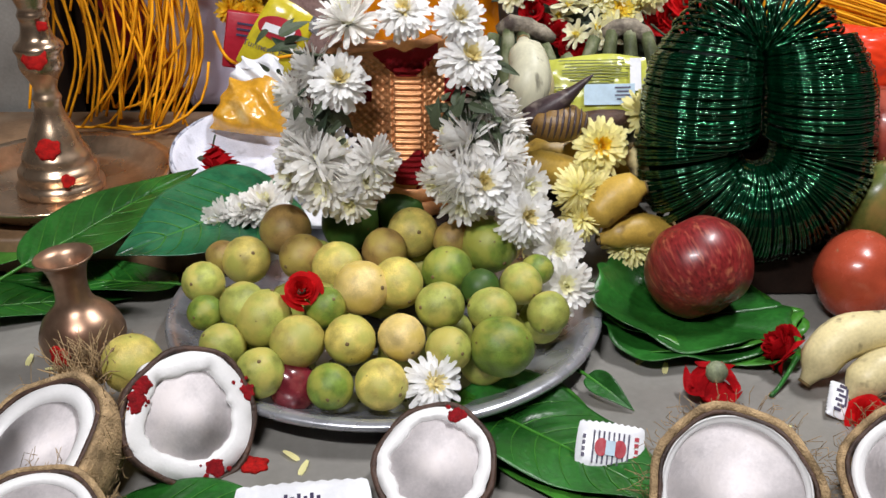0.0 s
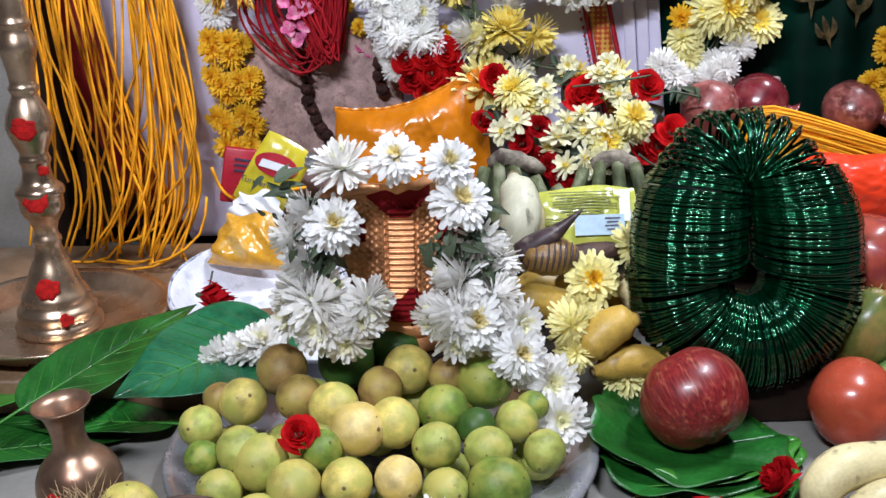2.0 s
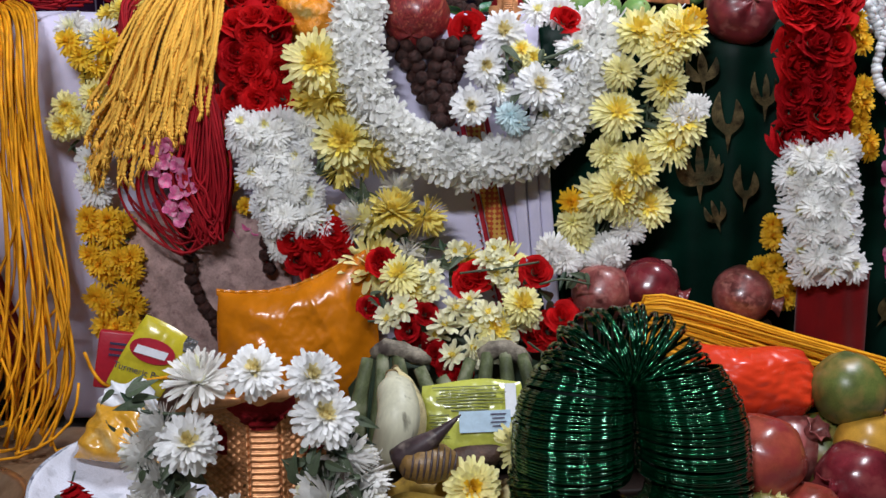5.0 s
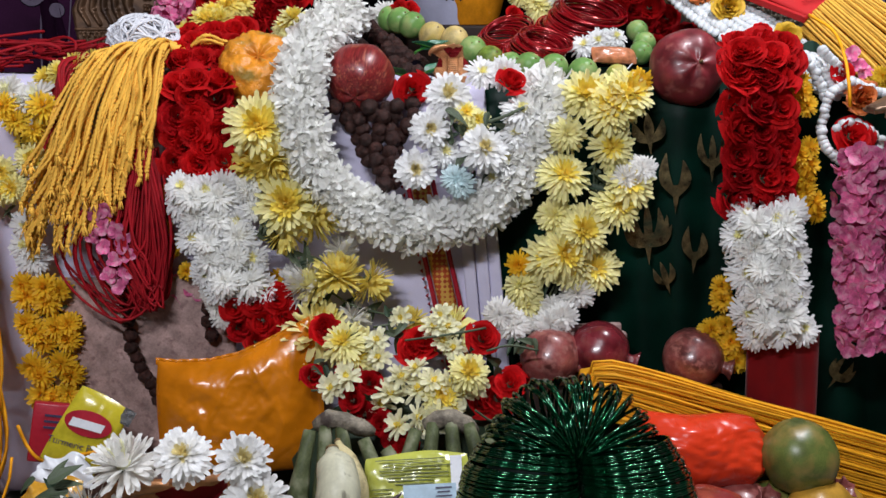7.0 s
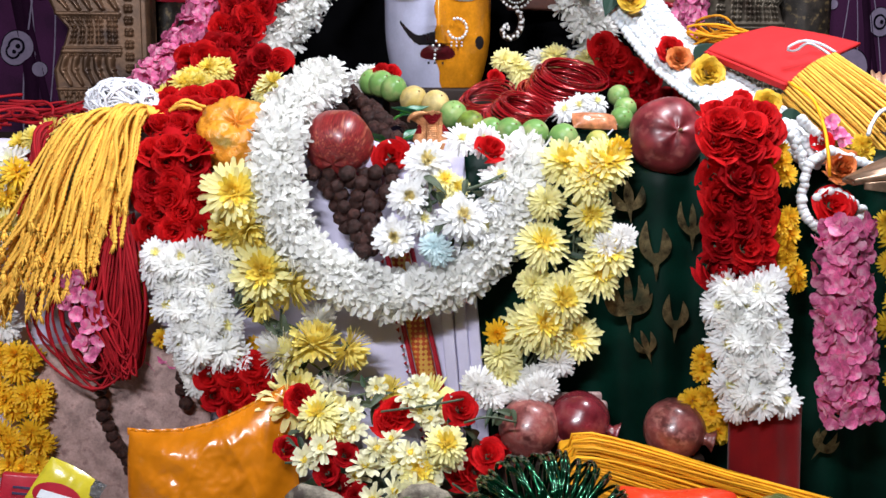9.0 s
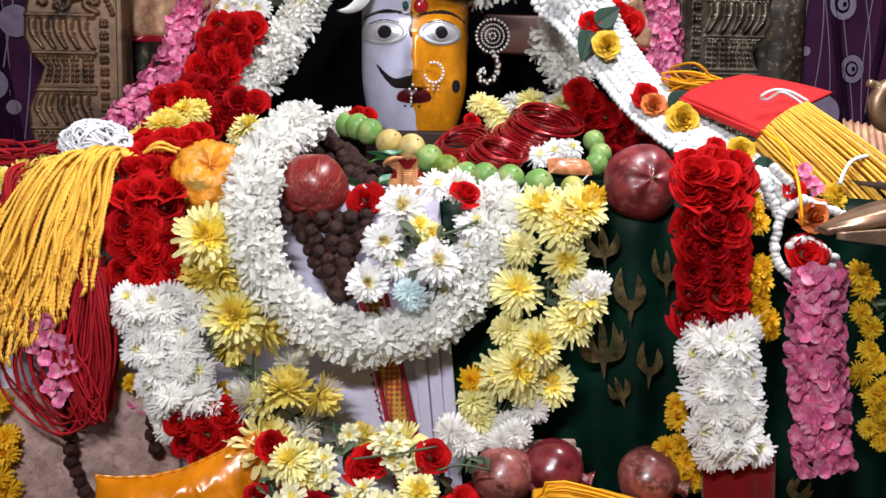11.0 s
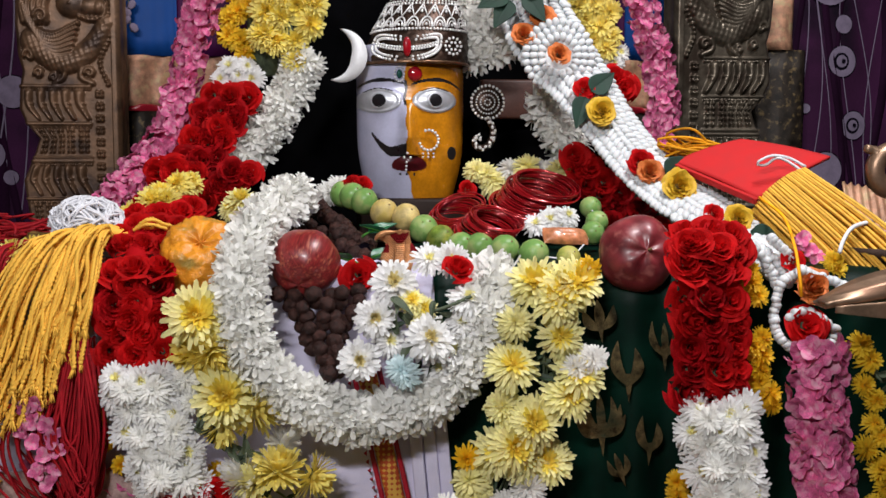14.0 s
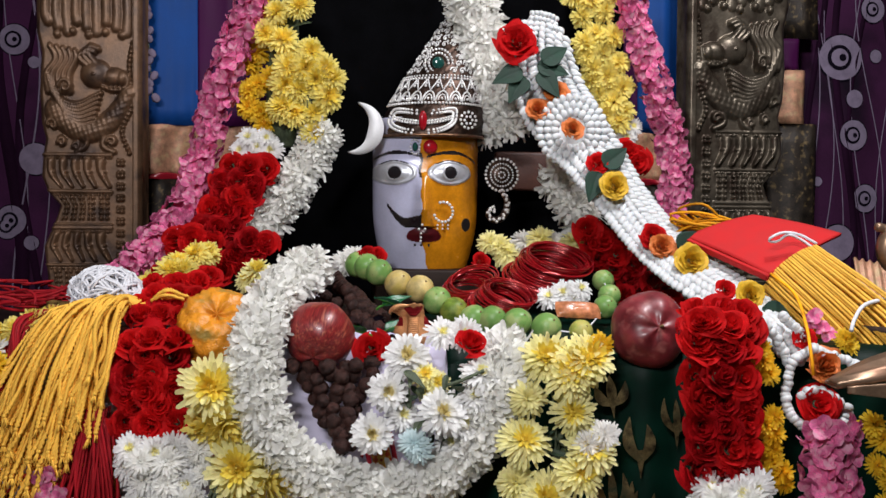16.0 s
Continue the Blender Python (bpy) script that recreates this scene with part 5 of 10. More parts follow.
# steel plate
plate_c = Vector((-0.046, 0.748, FLOOR))
plate_prof = [(0.0005, 0.0), (0.10, 0.0), (0.132, 0.002), (0.152, 0.012), (0.163, 0.021), (0.169, 0.022), (0.1715, 0.0195), (0.1725, 0.0215), (0.171, 0.0245), (0.164, 0.0245), (0.151, 0.016), (0.130, 0.006), (0.10, 0.004), (0.0005, 0.004)]
thing("steel_plate", mesh("steel_plate", lathe(plate_prof, 96), M["steel"]), Matrix.Translation(plate_c), "round stainless steel plate with rolled rim holding limes", "plate")

for kind, rows in (
    ("lime_half", [(-0.175, 0.688, 0.087, 0.0157), (-0.154, 0.639, 0.063, 0.0158), (-0.143, 0.666, 0.080, 0.0170), (-0.127, 0.657, 0.074, 0.0200), (-0.126, 0.620, 0.053, 0.0175), (-0.002, 0.666, 0.080, 0.0174), (0.004, 0.636, 0.062, 0.0162), (0.035, 0.663, 0.078, 0.0169), (0.057, 0.687, 0.087, 0.0153), (0.075, 0.661, 0.077, 0.0153)]),
    ("lime_yellow", [(-0.102, 0.641, 0.065, 0.0190), (-0.042, 0.613, 0.048, 0.0181), (-0.065, 0.642, 0.066, 0.0182), (-0.079, 0.712, 0.088, 0.0191), (-0.033, 0.688, 0.087, 0.0186), (-0.024, 0.762, 0.093, 0.0201), (-0.149, 0.721, 0.089, 0.0184)]),
    ("lime_pale", [(-0.059, 0.680, 0.087, 0.0200), (-0.029, 0.644, 0.067, 0.0167)]),
    ("lime_green", [(-0.077, 0.612, 0.047, 0.0162), (0.041, 0.638, 0.063, 0.0217), (0.036, 0.745, 0.091, 0.0220), (0.003, 0.705, 0.088, 0.0189), (-0.169, 0.661, 0.077, 0.0129), (0.070, 0.707, 0.088, 0.0118), (-0.084, 0.664, 0.079, 0.0153)]),
    ("lime_dark", [(-0.074, 0.777, 0.096, 0.0236), (-0.034, 0.786, 0.100, 0.0196), (0.027, 0.680, 0.087, 0.0139)]),
    ("lime_brown", [(-0.125, 0.766, 0.093, 0.0206), (-0.107, 0.726, 0.089, 0.0176), (-0.045, 0.734, 0.090, 0.0174), (0.007, 0.751, 0.092, 0.0146), (-0.167, 0.726, 0.089, 0.0129)])):
    for x, y, z, r in rows:
        lime((x, y, z), r, kind)
# the lower layer of the heap
for x, y, z in ((-0.15, 0.69, 0.038), (-0.11, 0.655, 0.038), (-0.075, 0.70, 0.038), (-0.03, 0.67, 0.038), (0.005, 0.70, 0.038), (0.045, 0.70, 0.038), (-0.12, 0.73, 0.045), (-0.05, 0.745, 0.045),
                (-0.085, 0.70, 0.066), (-0.04, 0.715, 0.07), (-0.10, 0.755, 0.07), (0.01, 0.74, 0.065), (0.06, 0.745, 0.05), (-0.16, 0.735, 0.042), (0.03, 0.655, 0.04), (-0.145, 0.655, 0.037), (-0.02, 0.77, 0.06), (0.075, 0.71, 0.042)):
    lime((x, y, z), 0.0175, "lime_half")
thing("rose", FL["rose"][0], at((-0.099, 0.657, 0.098), 0.0145, (0.1, -0.7, 0.7)), "wet red rose head lying on the limes", "rose")
thing("red_onion", mesh("red_onion", ball(1, 16, 12, lambda q: 1 + 0.25 * max(0, q.z) ** 6), M["pom"]), at((-0.104, 0.627, 0.036), 0.018, (-0.4, -0.3, 1)), "small reddish areca nut between limes", "nut")
thing("chrysanthemum", FL["white_open"][0], at((-0.006, 0.612, 0.050), 0.021, (0.25, -0.75, 0.6)), "white chrysanthemum head with yellow centre on the plate rim", "flower")

# copper cobra statue
def cobra(name, m, red):
    g = Geo()

    def hood(u, v):
        c = (u - 0.5) * 2
        # widths from foot to crown; the head is turned, so its crest sweeps out to one side
        if c < 0:
            w = float(np.interp(v, [0, 0.12, 0.3, 0.44, 0.56, 0.66, 0.74, 0.80, 0.86, 0.92, 0.97, 1.0], [0.22, 0.30, 0.44, 0.52, 0.46, 0.38, 0.37, 0.46, 0.60, 0.62, 0.50, 0.30]))
        else:
            w = float(np.interp(v, [0, 0.12, 0.3, 0.5, 0.60, 0.68, 0.76, 0.88, 0.96, 1.0], [0.20, 0.24, 0.32, 0.40, 0.42, 0.34, 0.27, 0.25, 0.25, 0.16]))
        x = c * w
        z = v * 1.13 - 0.06 * max(0, v - 0.7) / 0.3 * abs(c) ** 3 * (c < 0)
        belly = abs(x + 0.02) < 0.10 and v < 0.80
        rib = (0.045 + 0.022 * abs(math.sin(v * math.pi * 25))) if belly else 0.035 * math.exp(-((abs(x + 0.02) - 0.125) / 0.02) ** 2) * (v < 0.84)
        scale = 0.0 if belly or v > 0.86 else 0.022 * abs(math.sin(v * 58 + abs(x) * 44) * math.sin(v * 58 - abs(x) * 44))
        y = -0.14 * (1 - c * c) * (1 - 0.3 * v) - rib - scale - 0.20 * max(0, v - 0.72) / 0.28 * (1 - 0.5 * c * c) + 0.06 * v
        return (x, y, z)
    d = sheet(hood, 120, 190, 0.06)
    slots = []
    for q in d[1]:
        p = sum((Vector(d[0][i]) for i in q), Vector()) / len(q)
        ax = abs(p.x + 0.03)
        heart = ax < 0.235 - 1.0 * max(0.0, 1.00 - p.z) and 0.84 < p.z < 1.065 - 0.02 * math.exp(-(ax / 0.07) ** 2) + 0.012 * math.sin(p.x * 40)
        foot = p.z < 0.24 + 0.04 * math.sin(p.x * 30) and ax < 0.24
        side = 0.62 < p.z < 0.80 + 0.03 * math.sin(p.x * 50) and (p.x < -0.29 or p.x > 0.25)
        slots.append(1 if (heart or foot or side) and p.y < 0.1 else 0)
    g.add((d[0], d[1], slots))
    # the curled crest at one side and the coil at the foot
    g.add(tube(spline([(-0.16, -0.20, 1.085), (-0.40, -0.20, 1.075), (-0.56, -0.16, 1.01), (-0.63, -0.08, 0.93), (-0.60, 0.0, 0.88)], 14), [0.02, 0.035, 0.045, 0.05, 0.055, 0.06, 0.065, 0.065, 0.06, 0.055, 0.05, 0.04, 0.03, 0.015], 10))
    for k in range(3):
        g.add(tube([(0.30 * (1 - 0.10 * k) * math.cos(a), 0.12 + 0.2 * math.sin(a), -0.22 + 0.12 * k) for a in [i * math.pi / 12 for i in range(24)]], 0.085, 10, True))
    return mesh(name, g, [M[m], M[red]])


thing("cobra_statue", cobra("cobra_statue", "copper", "kumkum_dark"), at((-0.025, 0.795, 0.127), (0.104, 0.1, 0.104)), "copper cobra statue with ribbed hood and vermilion marks", "statue")
worn_slab("statue_stand", -0.085, 0.775, FLOOR + 0.004, 0.035, 0.86, 0.096, M["dark_wood"], "small dark stand under the cobra statue", "stand")

g1 = garland("chrysanthemum_garland", "white chrysanthemum garland wound round the copper cobra statue")
set_flowers(g1, "white_yolk", [((-0.0277, 0.752, 0.2707), 0.0205, (0, -0.70, 0.70)), ((0.0112, 0.752, 0.2656), 0.0195, (0.25, -0.75, 0.6)), ((0.0197, 0.748, 0.2382), 0.0235, (0.15, -0.75, 0.62)), ((-0.0754, 0.748, 0.2212), 0.0225, (0.15, -0.78, 0.6)), ((0.0287, 0.733, 0.1487), 0.0250, (0.2, -0.9, 0.35)), ((0.0618, 0.730, 0.1224), 0.0225, (0.3, -0.9, 0.35))], 3)
set_flowers(g1, "cup", [((-0.0682, 0.762, 0.2606), 0.0235, (-0.15, -0.30, 0.95)), ((0.032, 0.765, 0.199), 0.024, (1, 0.05, 0.25)), ((0.020, 0.748, 0.174), 0.0265, (-0.9, 0.05, 0.42)), ((0.016, 0.740, 0.150), 0.029, (-0.95, 0.05, 0.26)), ((0.044, 0.752, 0.160), 0.022, (0.75, 0.1, 0.6)), ((-0.096, 0.768, 0.222), 0.021, (-0.85, 0.0, 0.5)), ((-0.094, 0.748, 0.158), 0.031, (0.78, 0.0, 0.62)),
                        ((-0.100, 0.762, 0.186), 0.022, (-0.9, 0.0, 0.2)), ((-0.104, 0.755, 0.160), 0.023, (-0.6, -0.5, 0.2)), ((0.044, 0.770, 0.180), 0.022, (0.7, -0.3, -0.4)), ((-0.108, 0.765, 0.206), 0.020, (-0.95, 0.0, 0.1)), ((-0.052, 0.744, 0.160), 0.021, (0.6, -0.4, 0.2))], 13)
set_flowers(g1, "wilt", [((-0.088, 0.742, 0.141), 0.025, (-0.25, -0.9, 0.1)), ((-0.060, 0.742, 0.148), 0.023, (0.5, -0.8, 0.3)), ((-0.070, 0.740, 0.131), 0.021, (0, -0.9, -0.2)), ((0.016, 0.738, 0.134), 0.024, (0.0, -0.85, -0.3)), ((0.062, 0.742, 0.140), 0.022, (0.5, -0.8, 0.3)), ((-0.112, 0.758, 0.143), 0.022, (-0.6, -0.7, 0.2)),
                         ((0.093, 0.720, 0.068), 0.024, (0.1, -0.85, 0.45)), ((0.088, 0.745, 0.087), 0.024, (0.2, -0.85, 0.4)), ((0.058, 0.738, 0.112), 0.022, (0.0, -0.9, 0.2)), ((-0.002, 0.745, 0.146), 0.020, (-0.5, -0.8, -0.2))], 6)
set_flowers(g1, "cup", [((-0.1849, 0.825, 0.0723), 0.021, (-0.5, -0.7, 0.4)), ((-0.165, 0.825, 0.0802), 0.022, (-0.1, -0.7, 0.7)), ((-0.1501, 0.825, 0.088), 0.021, (0.1, -0.6, 0.8)), ((-0.1738, 0.825, 0.0616), 0.019, (-0.2, -0.9, 0)), ((-0.1929, 0.825, 0.0643), 0.018, (-0.7, -0.5, 0.3)), ((-0.1589, 0.825, 0.067), 0.02, (0.1, -0.9, 0.3))], 5)
put_flowers(g1, "cream_side", [(0.107, 0.790, 0.116), (0.063, 0.790, 0.076), (0.113, 0.790, 0.091)], 0.022, (0.5, -0.6, 0.4), 9, 0.4)
for i, p in enumerate([(-0.097, 0.775, 0.192), (-0.089, 0.775, 0.185), (-0.102, 0.775, 0.180), (-0.108, 0.775, 0.233), (-0.114, 0.775, 0.240), (0.016, 0.775, 0.200), (0.025, 0.775, 0.190), (0.008, 0.775, 0.195), (0.038, 0.775, 0.222), (0.029, 0.775, 0.162), (-0.077, 0.775, 0.149), (0.003, 0.775, 0.186)]):
    sprigs(g1, p, 6, 0.030, 40 + i)
for i, p in enumerate([(-0.094, 0.752, 0.197), (-0.086, 0.752, 0.190), (-0.078, 0.752, 0.184), (-0.100, 0.752, 0.206), (0.018, 0.750, 0.199), (0.027, 0.750, 0.205), (0.034, 0.752, 0.186)]):
    sprigs(g1, p, 5, 0.022, 240 + i)
stalks(g1, [[(-0.119, 0.765, 0.240), (-0.098, 0.765, 0.236), (-0.073, 0.765, 0.235)], [(-0.108, 0.760, 0.197), (-0.087, 0.760, 0.196), (-0.065, 0.760, 0.204)], [(0.011, 0.755, 0.193), (0.024, 0.755, 0.206), (0.033, 0.755, 0.215)], [(0.085, 0.720, 0.070), (0.106, 0.720, 0.068), (0.115, 0.720, 0.073)], [(0.093, 0.715, 0.063), (0.110, 0.715, 0.063), (0.119, 0.715, 0.066)]])

# brass oil lamp
lamp = thing("brass_lamp", None, Matrix.Translation((-0.366, 0.945, STEP)), "tall turned brass oil lamp with vermilion dots", "oil lamp")
part("tray", mesh("tray", lathe([(0.0005, 0.0), (0.07, 0.0), (0.088, 0.005), (0.100, 0.018), (0.107, 0.021), (0.107, 0.0235), (0.099, 0.0215), (0.086, 0.009), (0.068, 0.0045), (0.0005, 0.0045)], 64), M["brass"]), lamp, None, "wide worn brass tray")
stem = part("stem", mesh("stem", lathe(smooth_profile([(0.040, 0.0045), (0.041, 0.012), (0.037, 0.018), (0.0375, 0.026), (0.032, 0.034), (0.0315, 0.040), (0.026, 0.050), (0.021, 0.064), (0.0145, 0.078), (0.012, 0.090), (0.0135, 0.095), (0.0105, 0.102), (0.013, 0.112),
                                         (0.0195, 0.124), (0.020, 0.136), (0.0225, 0.141), (0.021, 0.146), (0.015, 0.152), (0.0125, 0.165), (0.0145, 0.172), (0.0125, 0.178), (0.017, 0.19), (0.021, 0.203), (0.018, 0.217), (0.0115, 0.232),
                                         (0.014, 0.238), (0.0115, 0.244), (0.014, 0.262), (0.017, 0.276), (0.013, 0.29), (0.015, 0.296), (0.012, 0.305), (0.013, 0.36), (0.03, 0.37), (0.03, 0.38), (0.005, 0.39)], 150), 40), M["brass"]), lamp)


def powder_patch(r, seed, h=0.0012, m="kumkum"):
    """A dab of powder: an uneven flat blob facing +z."""
    return mesh("vermilion_dot", lathe([(r * 1.0, -0.001), (r * 0.97, h * 0.6), (r * 0.7, h), (r * 0.2, h * 1.2)], 28, 0, lambda a, z: 1 + 0.34 * wob((math.cos(a), math.sin(a), seed), 1.6) + 0.05 * math.sin(a * 7 + seed)), M[m])


for p, n, r in (((0.003, -0.0255, 0.054), (0.1, -0.9, 0.55), 0.011), ((0.003, -0.021, 0.138), (0.1, -1, 0.4), 0.011), ((0.002, -0.0195, 0.205), (0.1, -1, 0.1), 0.011), ((0.02, -0.036, 0.026), (0.4, -0.9, 0.4), 0.006), ((0.012, -0.0145, 0.165), (0.5, -1, 0.1), 0.005)):
    part("vermilion_dot", powder_patch(r, r * 900 + p[2]), stem, at(p, 1, n))
for p, r in (((-0.303, 1.023, 0.052), 0.007), ((-0.124, 0.567, 0.016), 0.009), ((-0.129, 0.569, 0.016), 0.006)):
    thing("vermilion_dab", powder_patch(r, r * 500), at(p, 1), "dab of red vermilion powder on the ground", "powder")

# small brass pot
pot = thing("brass_pot", mesh("brass_pot", lathe(smooth_profile([(0.0005, 0.0), (0.016, 0.0), (0.020, 0.003), (0.030, 0.018), (0.0315, 0.030), (0.026, 0.043), (0.0155, 0.054), (0.0125, 0.063), (0.0130, 0.076), (0.0165, 0.087), (0.0205, 0.091), (0.0215, 0.093)], 50)
                                                 + [(0.0205, 0.0935), (0.0155, 0.087), (0.011, 0.076), (0.0105, 0.062), (0.022, 0.043), (0.026, 0.025), (0.016, 0.006), (0.0005, 0.005)], 48), M["pot_copper"]), at((-0.2672, 0.688, FLOOR + 0.002), 1.0, (-0.07, -0.02, 1)), "small rounded brass water pot with flared neck", "pot")
for p, n, r in (((0.028, -0.016, 0.028), (1, -0.6, 0.1), 0.008), ((-0.014, -0.0255, 0.016), (-0.3, -1, -0.4), 0.011), ((-0.02, -0.02, 0.02), (-0.7, -1, -0.3), 0.008)):
    part("vermilion_dot", powder_patch(r, r * 900), pot, at(p, 1, n))
lime((-0.217, 0.634, 0.051), 0.0215, "lime_yellow", "beside the brass pot", "loose limes")


# coconut halves
def coconut(name, p, n, r, husk, seed, marks, label, wall=0.72):
    ob = thing(name, None, at(p, 1, n, seed * 0.7), label, "coconut")
    rnd = random.Random(seed)

    def lump(a, z):
        return 1 + 0.03 * math.sin(a * 3 + seed) + 0.02 * math.sin(a * 7 + 2 * seed)
    outer = [(r * math.sin(t), -r * 0.95 * math.cos(t)) for t in [0.05 + 0.17 * k for k in range(9)]] + [(r * 1.0, 0.002), (r * 0.97, 0.004), (r * (0.90 if husk else 0.945), 0.003), (r * (0.895 if husk else 0.94), -0.006)]
    shell = part("shell", mesh("shell", lathe(outer, 40, 0, lump), M["coco_husk"] if husk else M["coco_shell"]), ob, None, "fibrous brown husk" if husk else "dark brown shell")
    k = 0.935
    if husk:
        k = 0.845
    def chipped(a, z):
        return 1 + 0.02 * math.sin(a * 3 + seed) + (0.035 * math.sin(a * 5 + seed) + 0.09 * wob((math.cos(a) * 3, math.sin(a) * 3, seed), 1.5) if z < 0.0032 and not husk else 0.0)
    flesh = part("flesh", mesh("flesh", lathe([(r * k, -0.006), (r * k, 0.001), (r * (k - 0.02), 0.0035), (r * (wall + 0.05), 0.0034), (r * wall, 0.0028), (r * (wall - 0.03), 0.001), (r * (wall - 0.045), -0.0035)], 96, 0, chipped), M["coco_flesh"]), ob, None, "thick white coconut flesh")
    deep = 0.08 if husk else 0.03
    part("hollow", mesh("hollow", lathe([(r * (wall + 0.01), 0.0004)] + [(r * (wall + 0.005) * math.cos(t), 0.0004 - r * deep * math.sin(t) ** (1.0 if husk else 0.5)) for t in [0.05, 0.12, 0.22, 0.36, 0.54, 0.72, 0.9, 1.08, 1.26, 1.44]], 48, 0, lump), M["coco_inner"]), ob, None, "smooth pale hollow")
    if husk:
        part("shell_rim", mesh("shell_rim", tube([(r * 0.872 * lump(a, 0) * math.cos(a), r * 0.872 * lump(a, 0) * math.sin(a), 0.0025) for a in [i * math.pi / 24 for i in range(48)]], r * 0.034, 6, True), M["coco_shell"]), ob, None, "dark cut edge of the shell")
    if not husk:
        part("shell_rim", mesh("shell_rim", tube([(r * 0.965 * lump(a, 0) * math.cos(a), r * 0.965 * lump(a, 0) * math.sin(a), 0.002) for a in [i * math.pi / 20 for i in range(40)]], 0.0022, 6, True), M["coco_shell"]), ob)
    for a, rr, s in marks:
        for k in range(11):
            a2, r2 = a + rnd.uniform(-1, 1) * s * (9 if k < 4 else 24), rr * r + rnd.uniform(-1, 1) * s * (0.2 if k < 4 else 0.5)
            part("vermilion_mark", powder_patch(s * (rnd.uniform(0.30, 0.42) if k < 4 else rnd.uniform(0.06, 0.16)), s * 700 + k * 3.7, 0.0004, "kumkum_dark"), flesh, at((r2 * math.cos(a2), r2 * math.sin(a2), 0.0035), 1, (0, 0, 1), a2))
    if husk:
        g = Geo()
        for i in range(240):
            a = rnd.uniform(0, 6.28)
            b = rnd.uniform(0.9, 1.62)
            q = Vector((r * math.sin(b) * math.cos(a), r * math.sin(b) * math.sin(a), -r * math.cos(b) if b < 1.57 else 0.001)) * 1.02
            d = Vector((math.cos(a) * 0.5 + rnd.uniform(-0.7, 0.7), math.sin(a) * 0.5 + rnd.uniform(-0.7, 0.7), rnd.uniform(-0.1, 0.9))).normalized()
            l = rnd.uniform(0.004, 0.016)
            c = Vector((rnd.uniform(-1, 1), rnd.uniform(-1, 1), rnd.uniform(-1, 1))) * l * 0.35
            g.add(tube([q, q + d * l * 0.5 + c, q + d * l], 0.00024, 3))
        part("husk_fibre", mesh("husk_fibre", g, M["coco_husk"]), shell, None, "loose coconut fibres", "stuff")
    return ob


coconut("coconut_half", (-0.164, 0.572, 0.050), (0.52, -0.66, 0.55), 0.0455, False, 1, [(1.60, 0.80, 0.013), (1.85, 0.80, 0.011), (-0.61, 0.90, 0.010), (-2.17, 0.84, 0.013)], "halved brown coconut with white flesh dabbed with vermilion", 0.66)
coconut("coconut_half", (-0.256, 0.540, 0.046), (-0.42, -0.36, 0.83), 0.057, True, 2, [], "halved coconut with rough fibrous husk", 0.66)
coconut("coconut_half", (-0.005, 0.542, 0.036), (-0.15, -0.5, 0.85), 0.0395, False, 3, [(2.6, 0.86, 0.008), (-0.75, 0.85, 0.011)], "smaller halved coconut with vermilion spots", 0.74)
coconut("coconut_half", (0.1678, 0.4895, 0.056), (-0.14, -0.70, 0.68), 0.0505, True, 4, [], "halved coconut with pale fibrous husk", 0.80)
coconut("coconut_half", (-0.232, 0.470, 0.046), (0.1, -0.3, 0.95), 0.042, True, 6, [], "halved husked coconut at the near edge")
coconut("coconut_half", (0.291, 0.514, 0.045), (-0.3, -0.6, 0.7), 0.05, True, 7, [], "halved husked coconut at the near edge")
tuft = thing("coconut_tuft", None, at((-0.246, 0.625, 0.045)), "dry fibrous coconut crown with a small onion-like bud", "coconut tuft")
g = Geo()
rnd = random.Random(11)
for i in range(90):
    a, h = rnd.uniform(0, 6.28), rnd.uniform(0.6, 1.0)
    q = Vector((0.012 * math.cos(a), 0.012 * math.sin(a), 0.0))
    e = q * rnd.uniform(0.4, 2.6) + Vector((0.014 * rnd.uniform(-1, 1), 0.008 * rnd.uniform(-1, 1), 0.032 * h))
    g.add(tube([q, (q + e) * 0.5 + Vector((rnd.uniform(-1, 1), rnd.uniform(-1, 1), rnd.uniform(-0.5, 0.5))) * 0.009, e], [0.0006, 0.0005, 0.0002], 4))
part("fibre_tuft", mesh("fibre_tuft", g, M["coco_husk"]), tuft, None, "dry fibre tuft", "stuff")
part("bud", mesh("bud", ball(0.017, 14, 10, lumpy(3, 0.1)), M["coco_husk"]), tuft, at((-0.01, -0.004, -0.008)))

# powdered bowl with a rosebud
bowl = thing("white_bowl", mesh("white_bowl", lathe([(0.0005, 0.0), (0.055, 0.0), (0.075, 0.012), (0.086, 0.032), (0.089, 0.036), (0.086, 0.0385), (0.082, 0.036), (0.070, 0.016), (0.052, 0.006), (0.0005, 0.005)], 56, 0, lambda a, z: 1 + 0.012 * math.sin(a * 6) + 0.01 * wob((math.cos(a) * 4, math.sin(a) * 4, z * 30), 1.4)), M["thermocol"]),
             at((-0.179, 0.985, 0.044), 1, (0.05, -0.20, 1)), "shallow white bowl coated with white powder", "bowl")
thing("rosebud", FL["rose_dark"][0], at((-0.2145, 0.9405, 0.0845), (0.0145, 0.0145, 0.040), (1.0, -0.12, -0.08)), "wilted dark red rosebud in the white bowl", "rose")
thing("rosebud_stalk", mesh("rosebud_stalk", tube([(-0.222, 0.950, 0.084), (-0.219, 0.950, 0.093), (-0.216, 0.955, 0.105)], 0.001, 5), M["sepal_dark"]), None, "thin dark rosebud stalk", "stalk")
